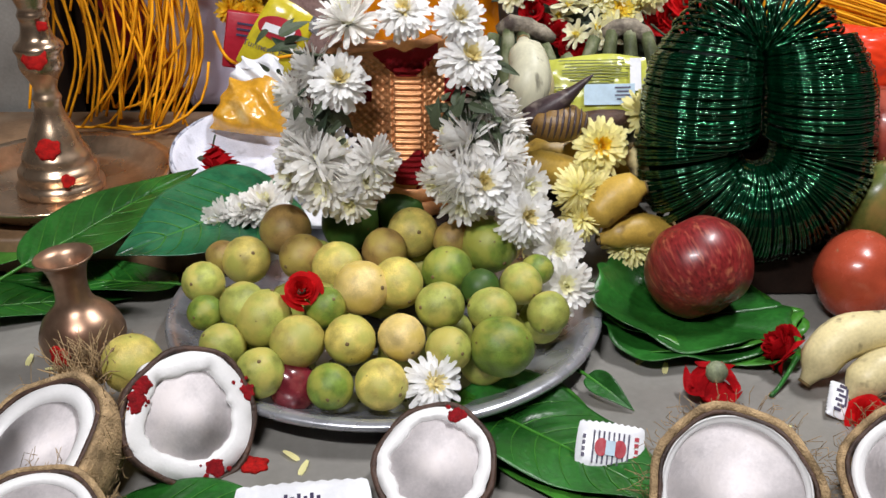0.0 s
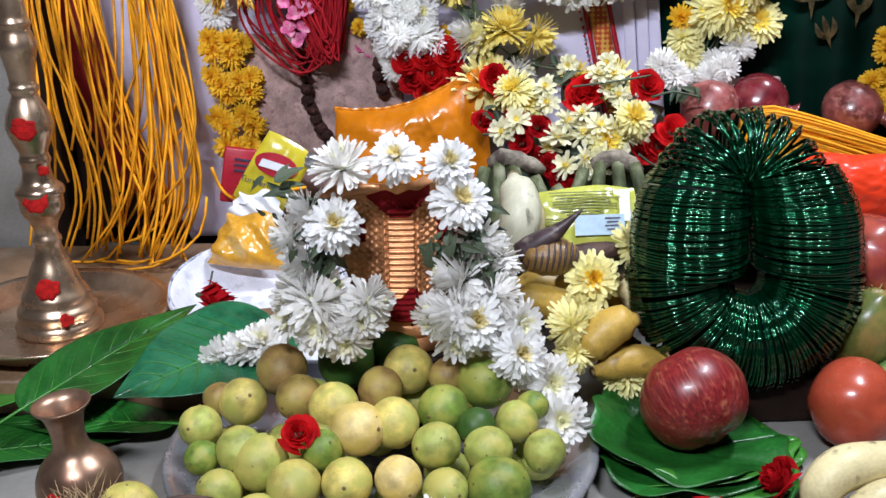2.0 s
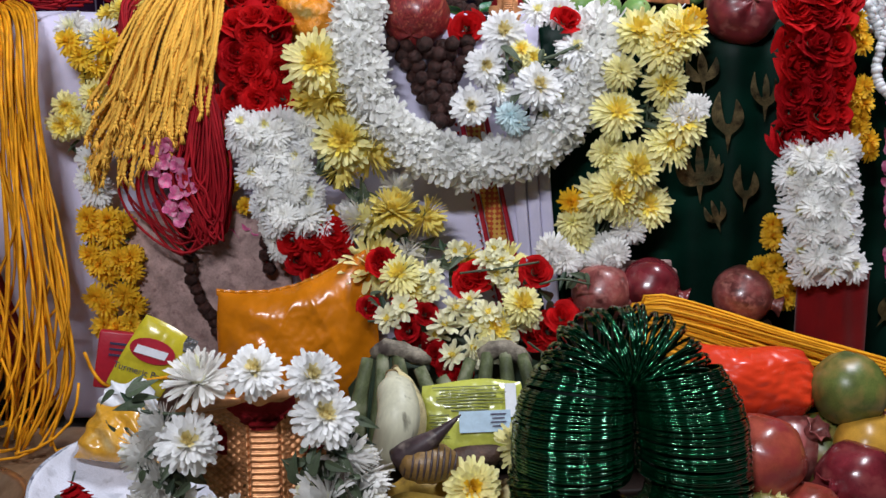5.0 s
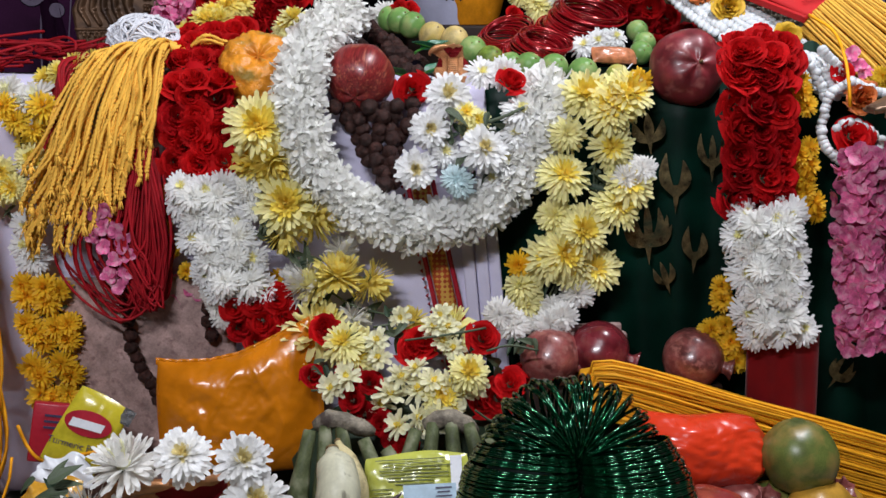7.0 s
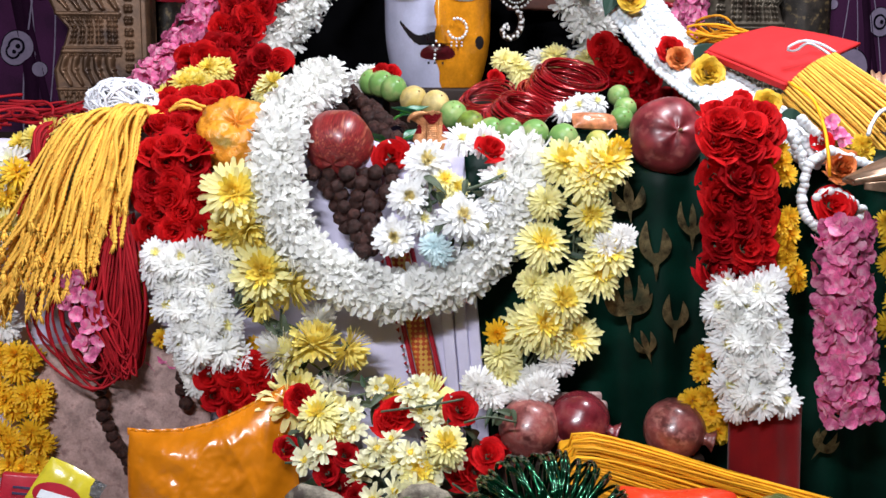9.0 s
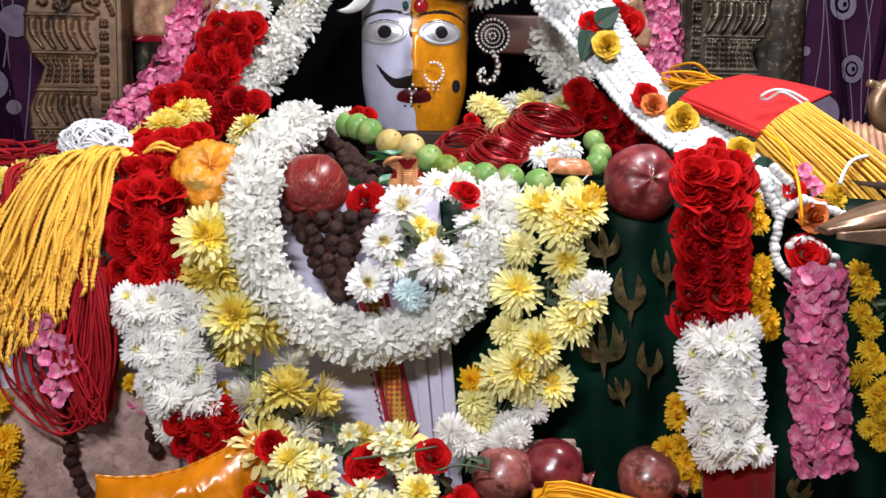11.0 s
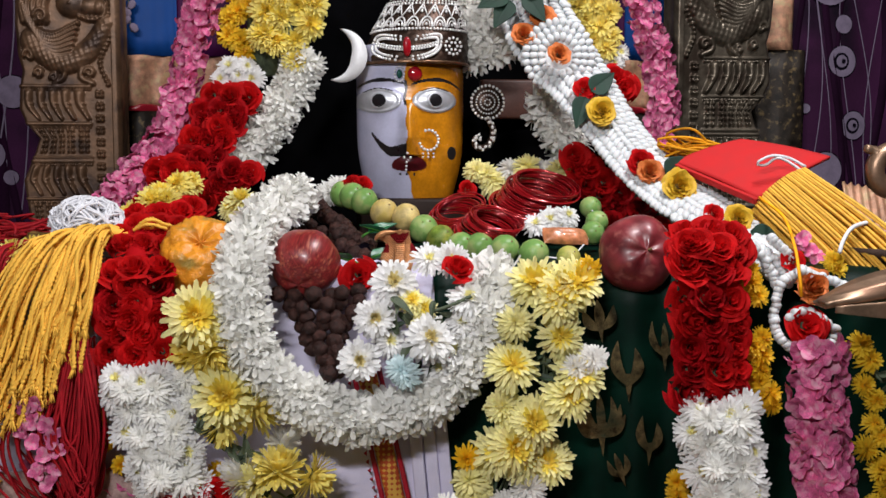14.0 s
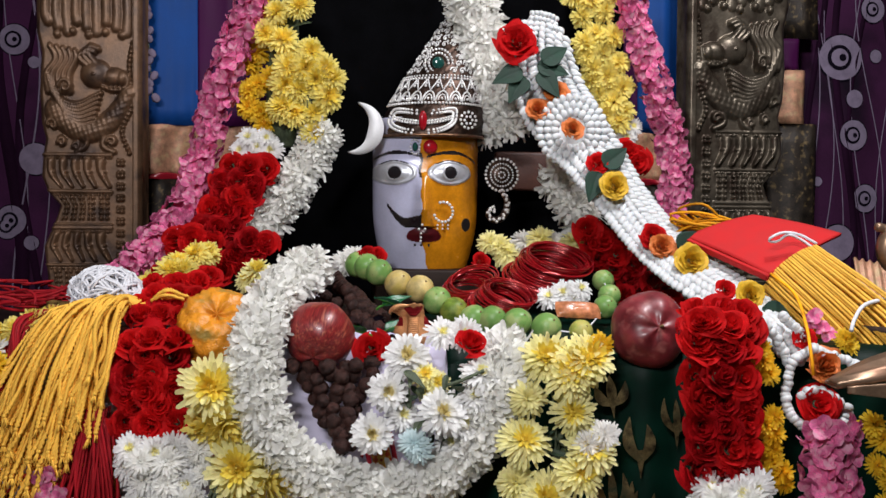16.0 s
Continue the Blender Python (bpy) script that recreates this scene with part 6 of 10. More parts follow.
part("worn_rim", mesh("worn_rim", tube([(0.0865 * math.cos(a), 0.0865 * math.sin(a), 0.0372 + 0.0006 * math.sin(5 * a)) for a in [2 * math.pi * k / 72 for k in range(72)]], 0.0018, 6, True), M["worn_rim"]), bowl, None, "scuffed blue-grey rim")
worn_slab("paper_sheet", -0.15, 0.875, 0.046, -0.08, 0.93, 0.0475, M["paper_white"], "folded white paper sheet with faint writing", "paper", 0.0008)

# large leaves
def leaf(name, p, yaw, pitch, roll, L, W, m, label, bend=0.15, fold=0.12, seed=0, heart=0.0, wave=0.1):
    return thing(name, leaf_mesh(name, L, W, m, bend, fold, seed, heart=heart, wave=wave), Matrix.Translation(p) @ Euler((math.radians(roll), math.radians(pitch), math.radians(yaw))).to_matrix().to_4x4(), label, "leaf")


leaf_between("long_leaf", (-0.342, 0.773, 0.058), (-0.230, 0.932, 0.080), 0.075, "leaf", "long glossy green leaf across the plank edge", 0.05, 0.10, 1, 0.0, 0.05, 12)
leaf_between("broad_leaf", (-0.153, 0.859, 0.080), (-0.262, 0.764, 0.072), 0.140, "leaf_blue", "broad bluish-green leaf by the bowl", 0.05, 0.08, 2, 0.6, 0.08, -12)
leaf("betel_leaf", (-0.42, 0.83, 0.038), 20, 0, 0, 0.13, 0.06, "leaf_bright", "bright green betel leaf on the floor", 0.05, 0.1, 3, heart=0.6)
leaf("betel_leaf", (-0.24, 0.80, 0.028), 172, 0, 4, 0.16, 0.07, "leaf", "dark green betel leaf with pale stalk", 0.05, 0.1, 4, heart=0.4)
leaf("betel_leaf", (-0.40, 0.765, 0.022), 10, -2, 0, 0.14, 0.075, "leaf", "dark green betel leaf lying on the floor", 0.05, 0.1, 5, heart=0.6)
leaf("betel_leaf", (0.035, 0.615, 0.024), -42, -2, 0, 0.16, 0.11, "leaf", "heart-shaped betel leaf lying before the plate", 0.03, 0.12, 6, heart=0.9, wave=0.15)
leaf("betel_leaf", (0.05, 0.63, 0.020), -68, 0, 0, 0.15, 0.10, "leaf_bright", "bright betel leaf under another leaf", 0.02, 0.1, 7, heart=0.9)
leaf("betel_leaf", (0.105, 0.655, 0.028), -50, 4, 30, 0.042, 0.02, "leaf", "small curled dark leaf on the floor", 0.2, 0.5, 8)
leaf("betel_leaf", (-0.19, 0.512, 0.02), -5, 0, 0, 0.14, 0.07, "leaf", "dark betel leaf under a paper wrapper", 0.03, 0.1, 9, heart=0.5)
def cupped_leaf(c, A, B, turn, lift, m, seed, label):
    """A broad round leaf that curls up along one side, with a wavy rim and a short tip."""
    def fn(u, v):
        t = 2 * math.pi * u
        k = 1 + 0.05 * math.sin(5 * t + seed) + 0.03 * math.sin(11 * t + seed) + 0.20 * math.exp(-((t - 5.6) / 0.22) ** 2)
        r = max(v, 0.01)
        z = lift * r ** 3 * max(0.0, math.cos(t - 2.6)) + 0.006 * r * r + 0.0035 * r ** 3 * math.sin(6 * t + seed) - 0.0015 * math.exp(-(math.sin(t - 5.6) * r / 0.05) ** 2) + 0.0008 * math.sin(16 * abs(t - 2.5)) * r * (1 - r)
        return (A * r * k * math.cos(t), B * r * k * math.sin(t), z)
    return thing("betel_leaf", mesh("betel_leaf", sheet(fn, 64, 14, 0.0006), M[m]), Matrix.Translation(c) @ Matrix.Rotation(math.radians(turn), 4, "Z"), label, "leaf")


for i, (dx, dy, turn, lift) in enumerate(((0.010, -0.006, -12, 0.004), (-0.004, -0.010, 14, 0.008), (0.006, 0.004, -4, 0.014), (-0.003, 0.0, 4, 0.030))):
    cupped_leaf((0.199 + dx, 0.746 + dy, FLOOR + 0.0025 + 0.0028 * i), 0.078, 0.060, turn, lift, "leaf" if i % 2 else "leaf_bright", i, "stacked round betel leaf curled under a red apple")


# fruit
def apple_mesh(m, seed, dimple=0.22, tall=0.95, ribs=0.02):
    def lump(q):
        r = 1 + ribs * math.cos(5 * math.atan2(q.y, q.x)) * (0.5 + 0.5 * abs(q.z)) + 0.02 * wob(q, 1.2, seed)
        r -= dimple * math.exp(-((1 - q.z) / 0.10)) + dimple * 0.6 * math.exp(-((1 + q.z) / 0.08))
        return r * (1 + 0.03 * q.z)
    g = Geo()
    g.add(ball(1.0, 32, 24, lump))
    g.add(tube([(0, 0, 0.72), (0.02, 0.01, 0.9), (0.06, 0.02, 1.08)], [0.03, 0.025, 0.035], 6, False, 1))
    d = mesh("apple", ([(x, y, z * tall) for x, y, z in g.v], g.f, g.m), [M[m], M["stem"]])
    return d


def pom_mesh(m, seed):
    def lump(q):
        return 1 + 0.035 * math.cos(6 * math.atan2(q.y, q.x)) * (1 - q.z * q.z) + 0.03 * wob(q, 1.6, seed)
    g = Geo()
    g.add(ball(1.0, 28, 18, lump))
    crown = [(0.24, 0.93), (0.20, 1.06), (0.24, 1.2), (0.32, 1.30), (0.30, 1.31), (0.17, 1.12), (0.05, 1.0)]
    g.add(lathe(crown, 18, 0, lambda a, z: 1 + (0.25 * math.cos(a * 6) if z > 1.15 else 0)))
    return mesh("pomegranate", g, [M[m]])


APPLE = apple_mesh("apple_streak", 1)
thing("apple", APPLE, at((0.2030, 0.752, 0.0665), (0.0435, 0.0435, 0.0425), (-0.35, 0.75, 0.55), 0.4), "red streaked apple lying on stacked betel leaves", "apple")
TOM = mesh("tomato", ball(1, 28, 18, lambda q: 1 + 0.02 * math.cos(5 * math.atan2(q.y, q.x)) - 0.1 * math.exp(-(1 - q.z) / 0.06)), M["tomato"])
thing("tomato", TOM, at((0.338, 0.765, 0.052), (0.038, 0.038, 0.036), (0.5, -0.5, 0.4)), "ripe orange-red tomato on the floor", "tomato")
POM = [pom_mesh("pom", 1), pom_mesh("pom_pink", 2), pom_mesh("pom_red", 3)]
for p, r, k, n, label in (((0.3768, 0.86, 0.1429), 0.037, 2, (0.5, 0.6, -0.5), "orange-red pomegranate stacked beside the bangles"), ((0.4114, 0.835, 0.0989), 0.030, 2, (0.4, 0.5, -0.8), "bright red pomegranate in the fruit heap"),
                          ((0.4677, 0.87, 0.1129), 0.036, 0, (-0.8, -0.4, 0.1), "dark red pomegranate at the heap's edge")):
    thing("pomegranate", POM[k], at(p, r, n), label, "pomegranate", "fruit heap")
GUAVA = mesh("guava", ball(1, 24, 16, lambda q: 1 + 0.05 * wob(q, 1.5, 4) + 0.02 * math.cos(4 * math.atan2(q.y, q.x))), M["guava"])
MANGO = mesh("mango", ball(1, 24, 16, lumpy(6, 0.06)), M["mango"])
thing("guava", GUAVA, at((0.365, 0.830, 0.089), (0.032, 0.032, 0.04), (0.3, -0.3, 1)), "green and yellow guava beside the bangles", "guava", "fruit heap")
thing("guava", GUAVA, at((0.461, 0.930, 0.114), 0.037, (1, 0, 0.3)), "dull green guava deep in the fruit heap", "guava", "fruit heap")
thing("lime", LIME["lime_fresh"][0], at((0.389, 0.800, 0.050), 0.024, (-0.5, -0.6, 0.5)), "fresh green lime beside the tomato", "lime", "fruit heap")
thing("sweet_lime", GUAVA, at((0.476, 0.920, 0.179), 0.0335, (-0.2, 0.2, 1)), "large green sweet lime on the fruit heap", "sweet lime")
thing("mango", MANGO, at((0.489, 0.900, 0.134), (0.036, 0.03, 0.03), (0.2, -0.2, 1)), "small yellow-orange mango in the fruit heap", "mango", "fruit heap")
thing("mango", MANGO, at((0.514, 0.930, 0.121), (0.034, 0.03, 0.03), (0.2, -0.2, 1)), "small yellow-orange mango under the lime", "mango", "fruit heap")
for p, r in ((( 0.40, 0.90, 0.056), 0.04), ((0.46, 0.86, 0.055), 0.04), ((0.47, 0.95, 0.056), 0.04), ((0.39, 0.97, 0.056), 0.04), ((0.43, 0.93, 0.118), 0.035), ((0.52, 0.93, 0.056), 0.04), ((0.50, 0.93, 0.125), 0.032)):
    thing("pomegranate", POM[1], at(p, r, (0.3, -0.6, 0.7)), "pomegranate at the bottom of the fruit heap", "pomegranate", "fruit heap")


def banana(p0, p1, p2, r, m, label, group="", tip="stem"):
    g = Geo()
    pts = spline([p0, p1, p2], 18)
    rad = [r * float(np.interp(i / 17, [0, 0.05, 0.16, 0.5, 0.84, 0.94, 1.0], [0.28, 0.36, 0.85, 1.0, 0.86, 0.42, 0.30])) for i in range(18)]
    d = tube(pts, rad, 10)
    v = [Vector(q) for q in d[0]]
    g.add((v, d[1], [0] * len(d[1])))
    g.add(tube([pts[0] + (pts[0] - pts[1]) * 0.35, pts[0]], r * 0.30, 8, False, 1))
    g.add(tube([pts[-1], pts[-1] + (pts[-1] - pts[-2]) * 0.4], r * 0.34, 8, False, 1))
    return thing("banana", mesh("banana", g, [M[m], M[tip]]), None, label, "banana", group)


banana((0.264, 0.655, 0.023), (0.289, 0.665, 0.053), (0.344, 0.680, 0.054), 0.0172, "banana_pale", "pale yellow banana lying on the floor", "floor bananas")
banana((0.288, 0.635, 0.022), (0.313, 0.645, 0.039), (0.361, 0.660, 0.032), 0.0165, "banana_pale", "pale yellow banana lying in front of another", "floor bananas")
banana((0.056, 0.830, 0.128), (0.109, 0.835, 0.111), (0.171, 0.840, 0.073), 0.0165, "banana", "ripe yellow banana with dark tip in the heap", "heap bananas")
banana((0.063, 0.870, 0.118), (0.113, 0.875, 0.112), (0.181, 0.885, 0.095), 0.020, "banana", "ripe yellow banana under the conch", "heap bananas")
banana((0.165, 0.800, 0.116), (0.142, 0.800, 0.108), (0.118, 0.790, 0.087), 0.0175, "banana", "spotted yellow banana with black end", "heap bananas")
banana((0.128, 0.790, 0.073), (0.162, 0.800, 0.077), (0.202, 0.810, 0.063), 0.015, "banana", "small yellow banana behind the apple", "heap bananas")
banana((0.159, 0.850, 0.132), (0.174, 0.850, 0.116), (0.185, 0.850, 0.089), 0.016, "banana_pale", "pale banana with dark spots by the bangles", "heap bananas")
banana((0.0686, 0.9, 0.2104), (0.0729, 0.865, 0.1859), (0.06, 0.86, 0.1405), 0.0185, "banana_freckled", "pale banana hanging from a cut stalk", "heap bananas")
banana((0.073, 0.950, 0.197), (0.088, 0.910, 0.169), (0.080, 0.900, 0.119), 0.0105, "banana_pale", "pale banana with dark freckles", "heap bananas")
for bx, by, k in (((0.066, 1.000, 0.191), (0.067, 0.960, 0.163), 0), ((0.172, 1.000, 0.188), (0.169, 0.980, 0.164), 1)):
    st = thing("banana_stalk", None, None, "cut green banana stalk with stubby fingers", "banana stalk")
    b, e = Vector(bx), Vector(by)
    cuts = [(-0.028, 0.0), (-0.012, 0.006), (0.004, 0.008), (0.02, 0.004), (0.036, -0.006)] if k else [(-0.018, 0.0), (-0.004, 0.004), (0.010, 0.002), (0.03, -0.01), (0.05, -0.02)]
    part("cut_end", mesh("cut_end", tube(spline([b + Vector((cuts[0][0] * 0.7, 0.0, 0.002)), b + Vector((0.004, -0.004, 0.010)), b + Vector((cuts[-1][0] * 0.8, 0, -0.006))], 9), [0.006, 0.008, 0.010, 0.008, 0.0095, 0.008, 0.009, 0.007, 0.004], 7), M["banana_cut"]), st, None, "pale cut stalk end")
    for dx, dz in cuts:
        q = b + Vector((dx, -0.006, dz))
        part("finger", mesh("finger", tube(spline([q, q + Vector((dx * 0.35, -0.014, -0.025)), q + Vector((dx * 0.7, -0.020, -0.06)), q + Vector((dx * 0.8, -0.01, -0.11))], 9), [0.006, 0.0065, 0.007, 0.0085, 0.010, 0.011, 0.012, 0.012, 0.008], 8), M["banana_green"]), st)

# roses and wrappers on the floor
thing("rose", FL["rose_dark"][1], at((0.2520, 0.683, 0.036), (0.021, 0.021, 0.027), (-0.85, 0.15, 0.35)), "dark red rose head lying on its side", "rose")
rh = thing("rose", FL["rose_dark"][2], at((0.1945, 0.645, 0.0285), (0.023, 0.023, 0.024), (0.05, 0.28, -1)), "upturned pink-red rose head showing its calyx", "rose")
thing("rose_calyx", mesh("rose_calyx", lathe([(0.006, 0), (0.008, 0.004), (0.0085, 0.009), (0.006, 0.013), (0.003, 0.016)], 12), M["calyx"]), at((0.1945, 0.6435, 0.0335), 0.95, (0, -0.3, 1)), "grey-green calyx of an upturned rose head", "calyx")
thing("rose_stalk", mesh("rose_stalk", tube(spline([(0.262, 0.672, 0.034), (0.252, 0.660, 0.026), (0.244, 0.652, 0.019), (0.237, 0.645, 0.0175)], 12), [0.0024, 0.0022, 0.002, 0.0019, 0.0018, 0.0018, 0.0017, 0.0017, 0.0016, 0.0016, 0.0018, 0.002], 6), M["leaf"]), None, "cut green stalk of a fallen rose", "stalk")
thing("rose", FL["rose"][3], at((0.297, 0.613, 0.018), 0.02, (0, -0.5, 0.6)), "red rose head under the bananas", "rose")


def pillow(name, w, h, t, mats, fn=None, nu=30, nv=22, crimp=0.0, seed=0, lumps=1.0):
    """A filled packet: w across, h up, t thick, sealed at the ends, with wrinkles."""
    def half(sgn):
        def f(u, v):
            a, b = (u - 0.5) * 2, (v - 0.5) * 2
            k = max(0.0, (1 - abs(a) ** 3.2)) ** 0.7 * max(0.0, (1 - abs(b) ** 3.2)) ** 0.7
            wr = lumps * 0.10 * wob((a * 2.2, b * 2.2, seed), 1.0) + lumps * 0.09 * wob((a * 5, b * 5, seed), 1.0) + lumps * 0.06 * abs(wob((a * 9, b * 9, seed), 1.0))
            x, z = w * 0.5 * a * (1 - 0.05 * b * b), h * 0.5 * b * (1 - 0.06 * a * a)
            if crimp and abs(b) > 0.93:
                z += crimp * (1 if int(u * nu) % 2 else -1) * (1 if b > 0 else -1)
            p = (x, -sgn * t * 0.5 * (k * (1 + wr)) - sgn * 0.0004, z)
            return fn(p, a, b) if fn else p
        return f
    g = Geo()
    v, f = [], []
    for sgn in (1, -1):
        n = len(v)
        fn2 = half(sgn)
        v += [fn2(i / nu, j / nv) for j in range(nv + 1) for i in range(nu + 1)]
        for j in range(nv):
            for i in range(nu):
                q = (n + j * (nu + 1) + i, n + j * (nu + 1) + i + 1, n + (j + 1) * (nu + 1) + i + 1, n + (j + 1) * (nu + 1) + i)
                f.append(q if sgn > 0 else q[::-1])
    g.add((v, f))
    return mesh(name, g, mats)


def pack_at(p, yaw, pitch, roll=0):
    """pitch 0: standing up facing the viewer; 90: lying on its back. roll turns it in its own plane."""
    return Matrix.Translation(p) @ Euler((0, 0, math.radians(yaw))).to_matrix().to_4x4() @ Euler((math.radians(-pitch), 0, 0)).to_matrix().to_4x4() @ Euler((0, math.radians(roll), 0)).to_matrix().to_4x4()


def flat_shape(name, pts, y, m, parent, label=""):
    """A thin printed shape on a packet's face (its x, z outline)."""
    n = len(pts)
    v = [(x, y, z) for x, z in pts] + [(x, y + 0.0006, z) for x, z in pts]
    f = [tuple(range(n)), tuple(range(2 * n - 1, n - 1, -1))] + [(i, n + i, n + (i + 1) % n, (i + 1) % n) for i in range(n)]
    return part(name, mesh(name, (v, f), m, False), parent, None, label)


def bar(name, x, z, w, h, y, m, parent):
    return flat_shape(name, [(x - w / 2, z - h / 2), (x + w / 2, z - h / 2), (x + w / 2, z + h / 2), (x - w / 2, z + h / 2)], y, m, parent)


def oval(cx, cz, a, b, n=20, turn=0.0):
    return [(cx + a * math.cos(t) * math.cos(turn) - b * math.sin(t) * math.sin(turn), cz + a * math.cos(t) * math.sin(turn) + b * math.sin(t) * math.cos(turn)) for t in [2 * math.pi * k / n for k in range(n)]]


def sachet(p, yaw, pitch, roll, w, h, label, style=0):
    ob = thing("sweet_sachet", pillow("sachet", w, h, 0.007, M["paper_white"], None, 20, 14, 0.0006, w * 100), pack_at(p, yaw, pitch, roll), label, "sachet")
    y = -0.0042
    if style == 0:
        for k in range(8):
            bar("print_bar", -0.011 + 0.0032 * k, 0.0, 0.0011, h * 0.62, y, M["ink_dark"], ob)
        flat_shape("emblem", oval(-0.006, 0, 0.0042, 0.0058), y - 0.0008, M["ink_red"], ob, "dark pink oval emblem")
        flat_shape("emblem", oval(0.006, 0, 0.0042, 0.0058), y - 0.0008, M["ink_red"], ob)
        bar("emblem_box", 0, 0, 0.0062, 0.0095, y - 0.0012, M["ink_blue"], ob)
        for k in range(5):
            bar("letter_bar", 0.0165, -0.008 + 0.004 * k, 0.0028, 0.0026, y + 0.001, M["ink_red"], ob)
        for k in range(4):
            bar("letter_bar", -0.0172, -0.006 + 0.004 * k, 0.002, 0.0026, y + 0.001, M["ink_dark"], ob)
    else:
        for k in range(6):
            bar("print_bar", -0.010 + 0.004 * k, 0.001 * (-1) ** k, 0.0022, h * 0.34, y, M["ink_dark"], ob)
        bar("print_bar", 0.002, -h * 0.28, w * 0.5, 0.0014, y, M["ink_dark"], ob)
    return ob


sachet((0.108, 0.563, 0.031), -4, 44, 6, 0.044, 0.034, "white sweet sachet with striped print on a betel leaf")
sachet((0.302, 0.833, 0.022), -20, 80, 8, 0.043, 0.030, "silvery sachet with blue print below the bangles", 1)
sachet((-0.086, 0.517, 0.022), 3, 70, -3, 0.085, 0.035, "white paper wrapper with dark writing at the near edge", 1)
sachet((0.2795, 0.630, 0.0235), 20, 60, -52, 0.030, 0.015, "torn white wrapper under the bananas", 1)
rnd = random.Random(5)
for i, (px, py) in enumerate(((0.159, 0.699, 0.017)[:2], (0.170, 0.691, 0.017)[:2], (-0.317, 0.703, 0.017)[:2], (-0.107, 0.580, 0.017)[:2], (-0.089, 0.570, 0.017)[:2], (0.112, 0.658, 0.017)[:2], (-0.300, 0.681, 0.017)[:2], (0.241, 0.607, 0.017)[:2])):
    thing("loose_petal", mesh("loose_petal", (lambda d: (d[0], d[1]))(petal(0.012, 0.004, rnd.uniform(0, 6), 0.1, 0.3, 0, 0, 0.4)), M["petal_cream"]), at((px, py, 0.0165), 1.2), "fallen pale petal on the floor", "petal", "fallen petals")
thing("seed", mesh("seed", ball(0.003, 10, 8), M["gem_red"]), at((0.229, 0.706, 0.018)), "tiny dark red seed on the floor", "seed")

# dried conch and leaf pack among the bananas
cone = thing("conch_shell", None, None, "brown striped conch shell with pointed end", "conch")
conch_c = Vector((0.0965, 0.84, 0.1572))
body = part("body", mesh("body", ball(1, 32, 20, lambda q: 1 + 0.03 * math.sin(q.x * 16) - 0.10 * max(0.0, q.x)), M["cone_shell"]), cone, at(conch_c, (0.027, 0.019, 0.0165)))
for k in range(9):
    x = -0.72 + 0.18 * k
    r = math.sqrt(1 - x * x) * 1.01
    part("dark_stripe", mesh("dark_stripe", tube([(x + 0.10 * math.cos(a), -r * math.sin(a) * 1.0, r * math.cos(a)) for a in [0.25 + 0.16 * i for i in range(13)]], [0.012 + 0.03 * math.sin(math.pi * i / 12) for i in range(13)], 5), M["spire"]), body)
part("spire", mesh("spire", tube(spline([(0.0733, 0.845, 0.1571), (0.0982, 0.838, 0.1777), (0.1215, 0.835, 0.1997)], 12), [0.013, 0.0128, 0.012, 0.011, 0.0098, 0.0085, 0.007, 0.0055, 0.004, 0.003, 0.0018, 0.0006], 12), M["spire"]), cone, None, "dark purple-brown pointed spire")
thing("dried_husk", mesh("dried_husk", tube(spline([(0.113, 0.860, 0.148), (0.135, 0.860, 0.150), (0.161, 0.870, 0.151)], 8), [0.006, 0.011, 0.012, 0.012, 0.011, 0.01, 0.008, 0.003], 8), M["coco_shell"]), None, "dark dried husk beside the conch", "husk")
fl2 = garland("loose_chrysanthemums", "yellow chrysanthemum heads among the bananas", "flowers")
set_flowers(fl2, "cream_gold", [((0.13, 0.825, 0.1414), 0.0245, (0.05, -0.85, 0.45))], 4)
put_flowers(fl2, "cream_side", [(0.160, 0.800, 0.059), (0.153, 0.800, 0.067), (0.118, 0.815, 0.120), (0.124, 0.805, 0.112)], 0.021, (-0.2, -0.8, 0.5), 5, 0.4)
put_flowers(fl2, "cup_cream", [(0.3734, 0.835, 0.1172), (0.397, 0.845, 0.090), (0.173, 0.870, 0.156)], 0.026, (0.3, -0.6, 0.3), 6, 0.3)

# bangle bundle: glass rings strung on a closed loop
def ring_mesh(name, r, w, m, sides=5, n=30, smooth=True):
    return mesh(name, tube([(r * math.cos(a), r * math.sin(a), 0) for a in [2 * math.pi * k / n for k in range(n)]], w, sides, True), M[m], smooth)


BANGLE = ring_mesh("bangle", 0.0415, 0.00155, "bangle_green", 6, 72)
bundle = thing("bangle_bundle", None, None, "bundle of dark green glass bangles strung into a ring", "bangles")
rnd = random.Random(3)
cx, R, heart_p = 0.259, 0.0565, Vector((0, 0.832, 0.140))
low, high = math.radians(17), math.radians(12)
up_low, up = Vector((0, math.sin(low), math.cos(low))), Vector((0, math.sin(high), math.cos(high)))
back = Vector((0, math.cos(high), -math.sin(high)))
loop = []
# the lower half spreads forward on the block
for k in range(104):
    a = math.pi * (0.97 + 1.06 * k / 103)
    loop.append((heart_p + Vector((cx + R * math.cos(a), 0, 0)) + up_low * R * math.sin(a), Vector((-math.sin(a), 0, 0)) + up_low * math.cos(a), 1.0, 0.0012, 0.035))
